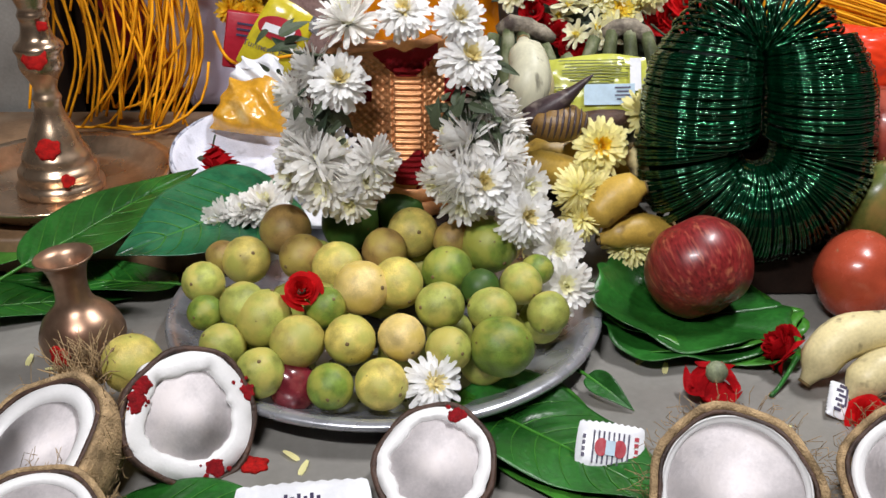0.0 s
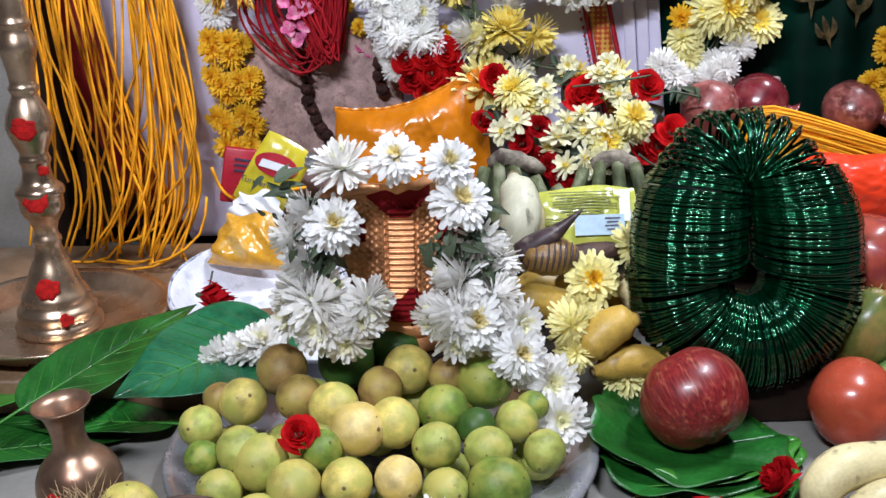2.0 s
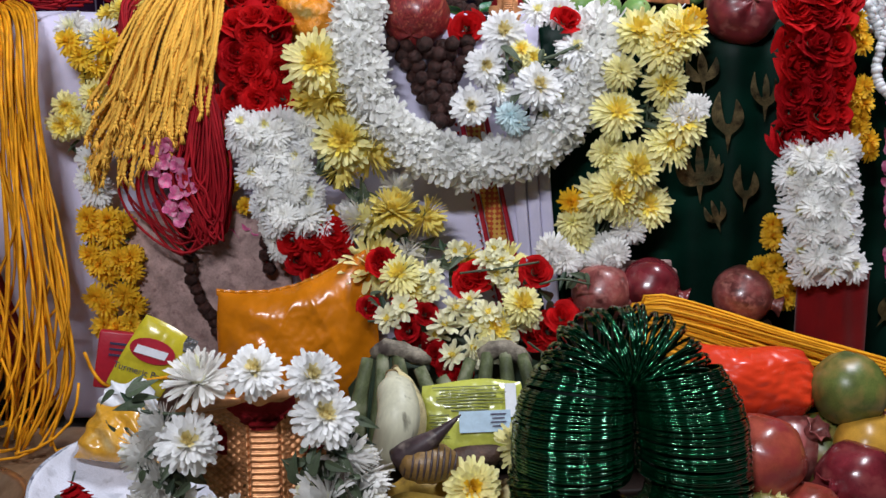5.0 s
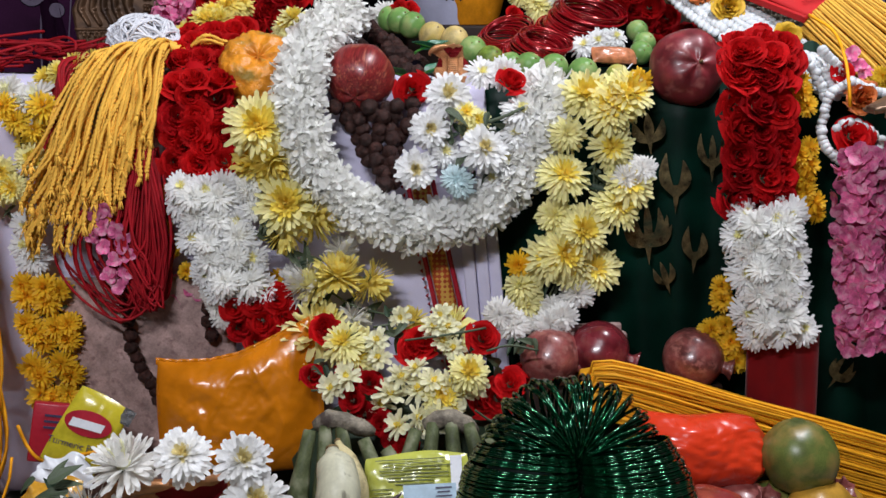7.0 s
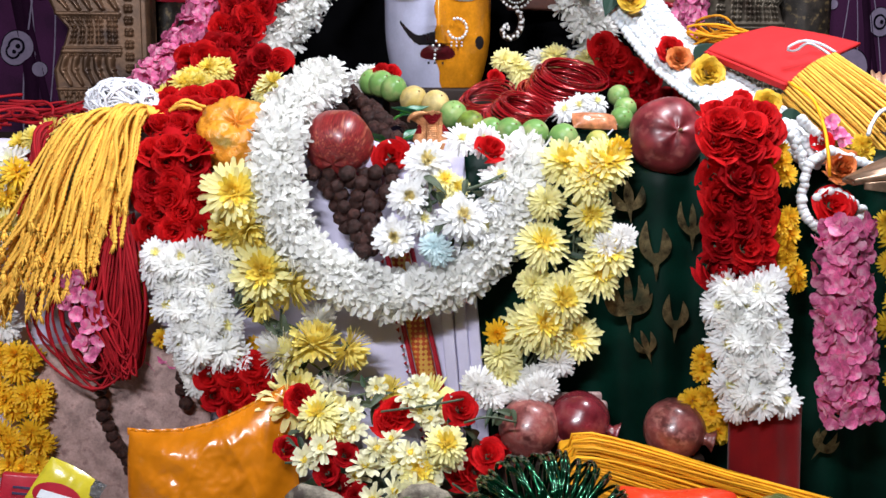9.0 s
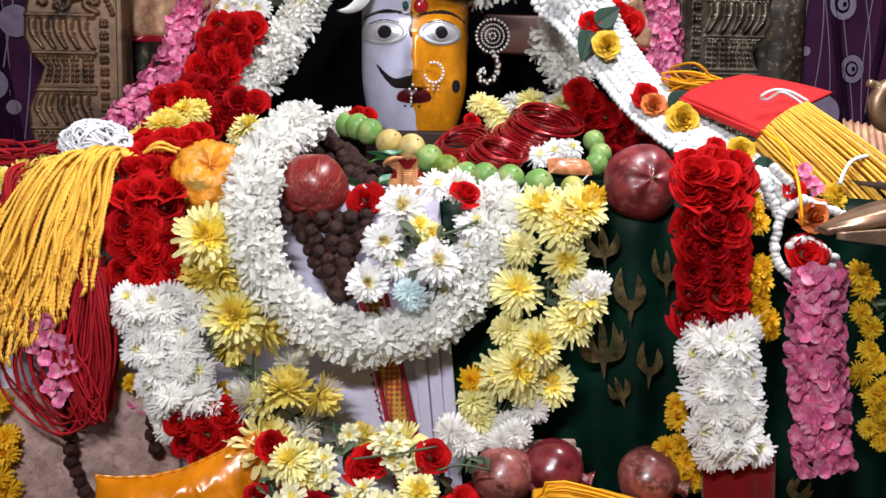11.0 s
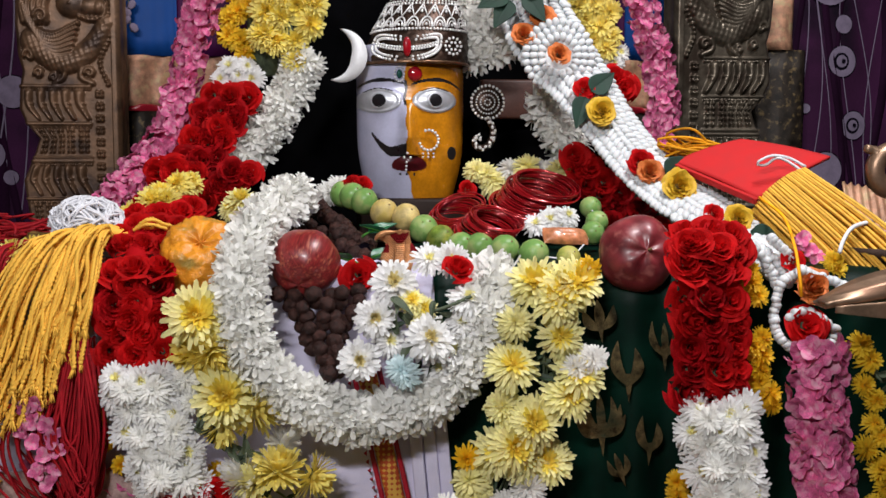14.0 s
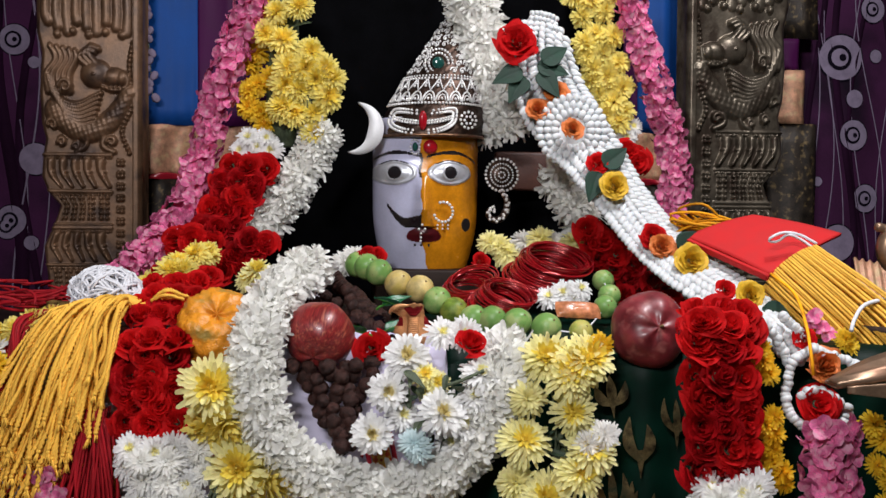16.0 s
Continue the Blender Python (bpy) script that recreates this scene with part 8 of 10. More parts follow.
for i in range(60):
    x, y = rnd.uniform(-0.40, -0.16), rnd.uniform(1.28, 1.52)
    pts = [Vector((x, y, 0.506 + rnd.uniform(0, 0.03)))]
    for k in range(5):
        pts.append(pts[-1] + Vector((rnd.uniform(-0.05, 0.05), rnd.uniform(-0.02, 0.02), rnd.uniform(-0.008, 0.008))))
        pts[-1].z = min(max(pts[-1].z, 0.502), 0.548)
    part("thread", mesh("thread", tube(spline(pts, 24), 0.0017, 5), M["thread_red"]), rl2)
for i in range(26):
    u = i / 25
    s = Vector((-0.15 - 0.03 * u, 1.245 - 0.02 * u, 0.522))
    e = Vector((-0.222 + 0.05 * u + rnd.uniform(-0.01, 0.01), 1.185, 0.39 + rnd.uniform(-0.01, 0.03)))
    part("thread", mesh("thread", tube(spline([s, s.lerp(e, 0.3) + Vector((-0.02, -0.02, 0.02)), s.lerp(e, 0.7) + Vector((-0.016, -0.012, 0.012)), e], 18), 0.0017, 5), M["thread_red"]), rl2)

# ball of white thread with turmeric roots
wb = thing("thread_ball", None, None, "loose ball of white cotton thread", "thread ball")
c = Vector((-0.132, 1.300, 0.533))
part("core", mesh("core", ball(1, 14, 10), M["thread_white"]), wb, at(c, (0.031, 0.022, 0.019)))
for i in range(74):
    n = Vector((rnd.uniform(-1, 1), rnd.uniform(-1, 1), rnd.uniform(-1, 1))).normalized()
    u = n.orthogonal().normalized()
    w = n.cross(u)
    pts = [c + Vector(((u.x * math.cos(a) + w.x * math.sin(a)) * 0.037, (u.y * math.cos(a) + w.y * math.sin(a)) * 0.028, (u.z * math.cos(a) + w.z * math.sin(a)) * 0.028)) * rnd.uniform(0.80, 1.16) for a in [k * math.pi / 9 for k in range(18)]]
    part("thread", mesh("thread", tube(pts, 0.0015, 5, True), M["thread_white"]), wb)
for p, s, n in (((-0.178, 1.310, 0.513), (0.012, 0.012, 0.026), (-1, -0.2, 0.25)), ((-0.173, 1.300, 0.500), (0.012, 0.012, 0.024), (-1, -0.2, -0.1)), ((-0.164, 1.300, 0.506), (0.011, 0.011, 0.022), (-0.9, -0.4, -0.3))):
    thing("turmeric_root", mesh("turmeric_root", ball(1, 14, 10, lambda q: 1 + 0.1 * math.sin(q.z * 12) + 0.12 * wob(q, 2, 1)), M["cone_shell"]), at(p, s, n), "dried brown turmeric root on the bench", "turmeric root", "turmeric roots")


# rose and chrysanthemum blocks
def rose_block(name, label, rows, size, seed=1, dark=0.0, core=None):
    ob = garland(name, label)
    rnd = random.Random(seed)
    for p in rows:
        kind = "rose_dark" if rnd.random() < dark else "rose"
        n = Vector((rnd.uniform(-0.4, 0.4), -1, rnd.uniform(-0.1, 0.5) + (1.1 if p[2] > 0.49 and p[1] < 1.42 else 0.0)))
        part("rose", FL[kind][rnd.randrange(3)], ob, at(p, size * rnd.uniform(0.88, 1.14), n, rnd.random() * 6.28))
    if core:
        part("backing", mesh("backing", tube(spline(core[0], 16), core[1], 10), M["petal_crimson"]), ob, None, "packed dark red petals")
    return ob


def strip_points(a, b, w, rows, cols, seed=0, depth=0.01):
    """Points of a packed band from a to b, w wide."""
    rnd = random.Random(seed)
    out = []
    a, b = Vector(a), Vector(b)
    for i in range(rows):
        for j in range(cols):
            c = (j + 0.5) / cols - 0.5 + (0.15 / cols) * (-1) ** i
            p = a.lerp(b, (i + 0.5) / rows) + Vector((c * w, depth * (2 * abs(c)) ** 2 - depth * 0.5, 0))
            out.append(tuple(p + Vector((rnd.uniform(-1, 1), rnd.uniform(-1, 1), rnd.uniform(-1, 1))) * 0.003))
    return out


rose_block("rose_garland", "dense red rose garland lying over the bench edge", strip_points((-0.053, 1.360, 0.559), (-0.064, 1.210, 0.511), 0.07, 5, 3, 1) + strip_points((-0.067, 1.185, 0.505), (-0.058, 1.165, 0.407), 0.066, 6, 3, 2), 0.019, 1, 0.35,
           ([(-0.062, 1.380, 0.555), (-0.067, 1.210, 0.500), (-0.062, 1.185, 0.400)], 0.012))
wl = garland("chrysanthemum_block", "dense band of white chrysanthemums below red roses")
put_flowers(wl, "white_full", strip_points((-0.061, 1.155, 0.402), (-0.024, 1.145, 0.277), 0.066, 7, 3, 3), 0.021, (0, -1, 0.25), 11, 0.4)
put_flowers(wl, "white_cool", strip_points((-0.060, 1.147, 0.394), (-0.027, 1.137, 0.288), 0.050, 5, 2, 4), 0.020, (0, -1, 0.3), 12, 0.35)
put_flowers(wl, "white_cool", [(-0.043, 1.150, 0.259), (-0.048, 1.150, 0.268), (-0.053, 1.150, 0.283), (-0.015, 1.150, 0.387), (-0.007, 1.150, 0.370), (-0.012, 1.150, 0.393)], 0.017, (-0.2, -1, 0), 13, 0.5)
rose_block("rose_block", "cluster of red roses below white chrysanthemums", [(-0.030, 1.140, 0.270), (-0.010, 1.140, 0.275), (0.013, 1.140, 0.278), (-0.025, 1.140, 0.249), (-0.002, 1.140, 0.254), (0.021, 1.140, 0.260), (-0.008, 1.140, 0.234), (0.012, 1.140, 0.236), (0.029, 1.140, 0.244), (0.044, 1.130, 0.232), (0.061, 1.120, 0.246)], 0.0165, 3, 0.2)
rose_block("small_rose_cluster", "small red roses by the pouch", [(0.062, 1.090, 0.263), (0.070, 1.090, 0.255)], 0.014, 4, 0.3)
pp = garland("petal_patch", "loose pink petals behind dark red thread loops", "petals")
put_flowers(pp, "pink", [(-0.171, 1.192, 0.364), (-0.160, 1.192, 0.355), (-0.149, 1.192, 0.340), (-0.137, 1.192, 0.333), (-0.159, 1.192, 0.330), (-0.148, 1.192, 0.309), (-0.133, 1.192, 0.302), (-0.158, 1.192, 0.290), (-0.137, 1.192, 0.280), (-0.091, 1.192, 0.286), (-0.079, 1.192, 0.279), (-0.104, 1.192, 0.277), (-0.073, 1.192, 0.273), (-0.120, 1.192, 0.321), (-0.169, 1.192, 0.303), (-0.098, 1.192, 0.267)], 0.014, (0, -1, 0.1), 3, 0.4)
ym = garland("marigold_string", "thin string of orange marigolds behind white flowers")
put_flowers(ym, "marigold", [(-0.103, 1.178, 0.384), (-0.104, 1.178, 0.361), (-0.102, 1.178, 0.349), (-0.094, 1.178, 0.325), (-0.081, 1.178, 0.301), (0.029, 1.178, 0.283), (0.052, 1.178, 0.267), (0.012, 1.178, 0.293)], 0.013, (0, -1, 0.1), 3, 0.3)

# yellow and cream garland beside it
yg = garland("yellow_garland", "loose garland of yellow, cream and white chrysanthemums")
set_flowers(yg, "yellow_full", [((0.0256, 1.14, 0.3752), 0.034, (-0.1, -0.92, 0.3)), ((-0.0006, 1.145, 0.4538), 0.034, (0.1, -0.95, 0.25))], 2)
set_flowers(yg, "cup_gold", [((0.0523, 1.15, 0.3624), 0.03, (0.85, -0.2, -0.1)), ((0.0246, 1.15, 0.347), 0.026, (-0.1, -0.4, -0.85)), ((0.0754, 1.135, 0.3017), 0.026, (0.25, -0.25, 0.9)), ((0.1086, 1.14, 0.2948), 0.024, (0.75, -0.15, -0.45)), ((0.0146, 1.15, 0.4195), 0.027, (0.3, -0.5, -0.5)), ((0.1503, 1.12, 0.2547), 0.019, (-0.3, -0.25, 0.9)), ((-0.0054, 1.16, 0.4153), 0.024, (-0.5, -0.6, 0.2))], 3)
set_flowers(yg, "cup_cream", [((0.0548, 1.14, 0.2905), 0.025, (-0.6, -0.15, 0.75)), ((0.0533, 1.125, 0.2438), 0.036, (0.45, -0.3, 0.85)), ((0.187, 1.11, 0.247), 0.027, (-0.35, -0.2, 0.9)), ((0.0906, 1.12, 0.2327), 0.022, (0.3, -0.5, 0.7))], 4)
set_flowers(yg, "cup", [((0.0417, 1.148, 0.2915), 0.027, (-0.75, -0.2, 0.45)), ((0.0796, 1.158, 0.3225), 0.019, (0.4, -0.3, 0.7)), ((0.0906, 1.14, 0.2548), 0.02, (0.7, -0.3, 0.2)), ((0.024, 1.165, 0.3826), 0.024, (-0.8, -0.3, 0.2))], 5)
for i, p in enumerate([(0.020, 1.150, 0.323), (0.037, 1.150, 0.316), (0.053, 1.150, 0.274), (0.099, 1.150, 0.267), (0.135, 1.150, 0.254), (0.009, 1.150, 0.352)]):
    sprigs(yg, p, 5, 0.026, 80 + i)
stalks(yg, [[(0.010, 1.140, 0.354), (0.037, 1.140, 0.313), (0.088, 1.140, 0.270), (0.134, 1.140, 0.257)], [(0.110, 1.120, 0.251), (0.144, 1.120, 0.256), (0.179, 1.120, 0.261)]])

# heaped flowers before the cloth
hp = garland("flower_heap", "heap of mixed roses and cream chrysanthemums before the cloth", "flowers")
put_flowers(hp, "star", [(0.068, 1.045, 0.214), (0.113, 1.045, 0.242), (0.132, 1.040, 0.224), (0.115, 1.045, 0.195), (0.196, 1.036, 0.230), (0.130, 1.015, 0.185), (0.181, 1.025, 0.195), (0.146, 1.012, 0.194), (0.191, 1.040, 0.205),
                         (0.082, 1.040, 0.226), (0.122, 1.035, 0.209), (0.150, 1.035, 0.212), (0.163, 1.030, 0.222), (0.148, 1.040, 0.232), (0.160, 1.020, 0.184), (0.207, 1.040, 0.216), (0.180, 1.035, 0.219), (0.168, 1.015, 0.196)], 0.0185, (0, -0.75, 0.6), 3, 0.7)
put_flowers(hp, "star", [(0.173, 1.060, 0.279), (0.180, 1.060, 0.266), (0.134, 1.065, 0.276), (0.174, 1.060, 0.252), (0.100, 1.065, 0.242), (0.186, 1.055, 0.246), (0.166, 1.060, 0.267), (0.112, 1.055, 0.256)], 0.0165, (0, -0.8, 0.6), 4, 0.6)
put_flowers(hp, "cream_full", [(0.080, 1.060, 0.253), (0.093, 1.060, 0.236)], 0.025, (0, -0.7, 0.6), 14, 0.4)
put_flowers(hp, "yellow_full", [(0.197, 1.030, 0.230), (0.171, 1.030, 0.207)], 0.022, (0, -0.8, 0.5), 5, 0.3)
put_flowers(hp, "rose", [(0.144, 1.055, 0.246), (0.214, 1.055, 0.257), (0.241, 1.055, 0.210), (0.230, 1.055, 0.195), (0.213, 1.055, 0.190), (0.061, 1.090, 0.257), (0.088, 1.050, 0.223), (0.154, 1.060, 0.252)], 0.0225, (0.1, -0.9, 0.5), 6, 0.4, "rose")
put_flowers(hp, "rose_dark", [(0.087, 1.040, 0.203), (0.098, 1.040, 0.188), (0.124, 1.020, 0.174), (0.135, 1.010, 0.166), (0.049, 1.060, 0.221), (0.257, 1.080, 0.211), (0.104, 1.040, 0.220), (0.114, 1.030, 0.182)], 0.019, (0, -0.8, 0.5), 7, 0.5, "rose")
put_flowers(hp, "white_side", [(0.235, 1.090, 0.269), (0.249, 1.090, 0.258), (0.287, 1.090, 0.256), (0.299, 1.090, 0.265)], 0.020, (0.1, -0.9, 0.4), 8, 0.5)
for i, p in enumerate([(0.083, 1.070, 0.247), (0.106, 1.070, 0.253), (0.134, 1.070, 0.264), (0.197, 1.070, 0.251), (0.220, 1.070, 0.233), (0.254, 1.070, 0.244), (0.163, 1.070, 0.210), (0.197, 1.070, 0.239), (0.094, 1.070, 0.223), (0.060, 1.070, 0.224)]):
    sprigs(hp, p, 5, 0.026, 120 + i)
stalks(hp, [[(0.048, 1.050, 0.210), (0.082, 1.050, 0.212), (0.104, 1.050, 0.223)], [(0.138, 1.050, 0.257), (0.183, 1.050, 0.262), (0.216, 1.050, 0.267)], [(0.215, 1.040, 0.247), (0.237, 1.040, 0.252), (0.265, 1.040, 0.246)], [(0.203, 1.030, 0.192), (0.221, 1.030, 0.180), (0.237, 1.030, 0.188)]])
# one lumpy dark ball fills the inside of the heap
mound = thing("flower_mound", mesh("flower_mound", ball(1, 20, 12, lumpy(5, 0.15)), M["sepal_dark"]), at((0.145, 1.10, 0.10), (0.12, 0.07, 0.105)), "solid dark green filling under the flower heap", "stalks")

# big white petal garland in a U
bm_ = garland("white_garland", "thick rope garland of white blossoms hanging in a U")
flower_rope(bm_, "tuft", [(0.092, 1.300, 0.562), (0.065, 1.240, 0.545), (0.048, 1.180, 0.516), (0.040, 1.155, 0.481), (0.045, 1.150, 0.437), (0.065, 1.150, 0.395), (0.106, 1.150, 0.364), (0.157, 1.150, 0.349), (0.214, 1.150, 0.358), (0.251, 1.150, 0.387), (0.274, 1.150, 0.427), (0.286, 1.150, 0.467), (0.294, 1.170, 0.488)], 0.0135, 0.0182, 0.0120, 5, 5, "petal_white", sides=(-105, 105), jit=0.6)
# white daisies inside it
wd = garland("daisy_cluster", "white chrysanthemums with yellow centres inside the garland", "flowers")
put_flowers(wd, "white_yolk", [(0.155, 1.125, 0.411), (0.190, 1.150, 0.483), (0.171, 1.135, 0.450), (0.223, 1.125, 0.431)], 0.028, (0, -1, 0.3), 4, 0.15)
put_flowers(wd, "white_full", [(0.263, 1.140, 0.466), (0.283, 1.160, 0.480), (0.279, 1.170, 0.491), (0.249, 1.170, 0.503), (0.226, 1.170, 0.503), (0.257, 1.140, 0.443), (0.295, 1.160, 0.486), (0.246, 1.140, 0.414), (0.184, 1.140, 0.426), (0.235, 1.140, 0.397)], 0.024, (0, -0.9, 0.5), 5, 0.4)
put_flowers(wd, "cream_full", [(0.219, 1.145, 0.457), (0.207, 1.145, 0.465), (0.215, 1.145, 0.448)], 0.018, (0, -0.9, 0.4), 6, 0.4)
put_flowers(wd, "mint", [(0.195, 1.125, 0.401), (0.200, 1.125, 0.395)], 0.021, (0, -1, 0.2), 7, 0.2)
for i, p in enumerate([(0.237, 1.140, 0.460), (0.201, 1.140, 0.438), (0.212, 1.140, 0.415), (0.184, 1.140, 0.460)]):
    sprigs(wd, p, 5, 0.028, 150 + i)
stalks(wd, [[(0.225, 1.130, 0.456), (0.244, 1.130, 0.462), (0.264, 1.130, 0.471)]], 0.002)
rose_block("rose_pair", "bright red roses among the white chrysanthemums", [(0.254, 1.150, 0.496), (0.157, 1.190, 0.486)], 0.021, 8)

# heap of rudraksha beads
rh2 = thing("bead_heap", None, None, "mass of strung brown rudraksha beads", "beads")
rnd = random.Random(31)
base_a, base_b, base_c = Vector((0.078, 1.185, 0.470)), Vector((0.165, 1.185, 0.469)), Vector((0.129, 1.160, 0.384))
for j in range(8):
    n = 6 - j // 2
    for i in range(n):
        u = (i + 0.5) / n
        v = j / 8
        left, right = base_a.lerp(base_c, v) - Vector((0.006, 0, 0)) * (1 - v), base_b.lerp(base_c, v)
        p = left.lerp(right, u) + Vector((rnd.uniform(-1, 1) * 0.004, -0.010 * math.sin(math.pi * u) + 0.007 * ((i + j) % 2) + rnd.uniform(-1, 1) * 0.002, rnd.uniform(-1, 1) * 0.003))
        part("seed_bead", RUDRA[(i + j) % 3], rh2, at(p, 0.0080 * rnd.uniform(0.85, 1.15), (rnd.uniform(-1, 1), -1, rnd.uniform(-1, 1))))
for s in range(5):
    line = spline([(0.079, 1.330, 0.532), (0.114, 1.360, 0.554), (0.146, 1.320, 0.542), (0.162, 1.250, 0.511)], 11)
    for i, p in enumerate(line):
        part("seed_bead", RUDRA[(i + s) % 3], rh2, at(Vector(p) + Vector((0.013 * s - 0.02, -0.020 * s + 0.01, -0.010 * s + 0.001 + 0.003 * ((i + s) % 2))), 0.0078, (rnd.uniform(-1, 1), -1, rnd.uniform(-1, 1))))
part("backing", mesh("backing", ball(1, 18, 12, lumpy(2, 0.1)), M["rudraksha"]), rh2, at((0.122, 1.222, 0.445), (0.036, 0.012, 0.050)))
part("backing", mesh("backing", ball(1, 18, 12, lumpy(2, 0.1)), M["rudraksha"]), rh2, at((0.120, 1.33, 0.500), (0.045, 0.05, 0.020)))

# round fruit on the bench edge
ORANGE = mesh("orange", ball(1.0, 72, 48, lambda q: 1 + 0.085 * wob(q, 2.2, 2) + 0.07 * wob(q, 5.0, 3) + 0.06 * wob(q, 9.0, 5) - 0.36 * math.exp(-((1 - q.z) / 0.09)) + 0.05 * math.cos(7 * math.atan2(q.y, q.x)) * math.exp(-((1 - q.z) / 0.25)) - 0.05 * math.exp(-((q.y + 0.2) ** 2 + q.x ** 2) / 0.02) * (q.z > 0)), M["orange"])
thing("orange", ORANGE, at((-0.002, 1.213, 0.505), (0.0415, 0.0415, 0.038), (0.05, -0.78, 0.62)), "wrinkled loose-skinned orange on the bench edge", "orange")
thing("apple", apple_mesh("apple_streak", 5, 0.20, 0.95, 0.035), at((0.103, 1.198, 0.498), (0.0355, 0.0355, 0.0365), (0.22, 0.72, 0.62), 0.9), "shiny red streaked apple above the bead mass", "apple")
thing("apple", apple_mesh("apple", 4, 0.11, 0.95, 0.04), at((0.437, 1.155, 0.508), 0.0395, (0.0, -0.95, 0.18)), "dark red apple on the bench edge", "apple")

# small copper cobra, leaves and lime string
thing("cobra_figurine", cobra("cobra_figurine", "copper", "kumkum_dark"), at((0.2, 1.195, 0.480), (0.040, 0.040, 0.046)), "tiny copper cobra figurine with red marks", "figurine")
for p, yaw, m in (((0.191, 1.230, 0.525), 150, "leaf_blue"), ((0.170, 1.240, 0.526), 20, "leaf_blue"), ((0.151, 1.210, 0.499), 200, "leaf"), ((0.171, 1.200, 0.503), 30, "leaf_blue")):
    leaf("small_leaf", p, yaw, -20, 30, 0.035, 0.016, m, "small bluish-green leaf beside the figurine", 0.1, 0.3, yaw)
thing("blue_cloth_piece", mesh("blue_cloth_piece", sheet(lambda u, v: (0.145 + 0.06 * u, 1.235 + 0.05 * v, 0.503 + 0.012 * math.sin(u * 5) * math.sin(v * 4)), 14, 10, 0.003), M["print_dark"]), None, "scrap of dark blue cloth behind the figurine", "cloth")

ls = thing("lime_string", None, None, "string of green limes round the mask's front", "lime string")
lime_pts = [(0.148, 1.460, 0.560), (0.159, 1.440, 0.558), (0.173, 1.420, 0.552), (0.195, 1.390, 0.540), (0.220, 1.370, 0.535), (0.238, 1.340, 0.523), (0.256, 1.320, 0.512), (0.276, 1.300, 0.505), (0.296, 1.290, 0.505), (0.321, 1.270, 0.504), (0.351, 1.255, 0.500), (0.389, 1.250, 0.496), (0.424, 1.280, 0.521), (0.439, 1.320, 0.531), (0.447, 1.380, 0.545)]
lime_kind = ["lime_fresh", "lime_fresh", "lime_fresh", "lime_pale", "lime_pale", "lime_dark", "lime_green", "lime_fresh", "lime_fresh", "lime_fresh", "lime_dark", "lime_half", "lime_fresh", "lime_fresh", "lime_fresh"]
for i, p in enumerate(lime_pts):
    part("lime", LIME["lime_fresh" if lime_kind[i] == "lime_dark" else lime_kind[i]][i % 3], ls, at(p, (0.0165, 0.0165, 0.018) if i < 11 else 0.0135, (0.3, -0.7, 0.5), i), WORDS[lime_kind[i]] + " lime")
part("thread", mesh("thread", tube(spline(lime_pts, 40), 0.001, 5), M["thread_white"]), ls)

RED_B = ring_mesh("red_bangle", 0.034, 0.0011, "bangle_red", 6, 48)
for c, n, k, s, label in (((0.309, 1.315, 0.524), (0.2, -0.42, 0.9), 17, 1.0, "stack of red glass bangles lying on the bench"), ((0.275, 1.360, 0.538), (-0.25, -0.4, 0.9), 14, 1.0, "leaning stack of red glass bangles"), ((0.385, 1.410, 0.558), (0.15, -0.42, 0.9), 20, 1.36, "wide stack of red glass bangles behind limes")):
    st = thing("bangle_stack", None, None, label, "bangles", "red bangle stacks")
    nn = Vector(n).normalized()
    side = Vector((0.7, 0, 0.05))
    k = int(k * 1.7)
    for i in range(k):
        p = Vector(c) + nn * 0.0010 * (i - k / 2) + side * 0.034 * (i / k - 0.5) + Vector((0.0016 * math.sin(i * 2.1), 0, 0.0010 * math.cos(i * 1.7)))
        d = nn + Vector((rnd.uniform(-1, 1), rnd.uniform(-1, 1), rnd.uniform(-1, 1))) * 0.08
        part("bangle", RED_B, st, at(p, s * (0.94 - 0.16 * ((i * 0.618) % 1)), d))
hf = garland("loose_flowers", "loose white and yellow flowers at the mask's foot", "flowers")
put_flowers(hf, "white_full", [(0.386, 1.330, 0.533), (0.399, 1.330, 0.527), (0.406, 1.330, 0.537), (0.369, 1.330, 0.527)], 0.02, (0, -0.8, 0.6), 3, 0.4)
put_flowers(hf, "cream_side", [(0.331, 1.470, 0.585), (0.342, 1.470, 0.574), (0.319, 1.470, 0.589), (0.386, 1.470, 0.593), (0.428, 1.470, 0.590)], 0.022, (0, -0.8, 0.6), 4, 0.4)
put_flowers(hf, "white_side", [(0.366, 1.480, 0.589), (0.404, 1.480, 0.586), (0.144, 1.480, 0.569), (0.130, 1.480, 0.561)], 0.022, (0, -0.8, 0.6), 5, 0.4)
put_flowers(hf, "rose", [(0.305, 1.450, 0.567), (0.172, 1.450, 0.573), (0.158, 1.450, 0.574)], 0.017, (0, -0.8, 0.5), 6, 0.3, "rose")
thing("wrapped_sweet", pillow("wrapped_sweet", 0.052, 0.022, 0.014, M["sweet"], None, 24, 14, 0.0, 6), pack_at((0.390, 1.270, 0.518), 4, 40, 4), "orange wrapped sweet bar beside white flowers", "sweet")

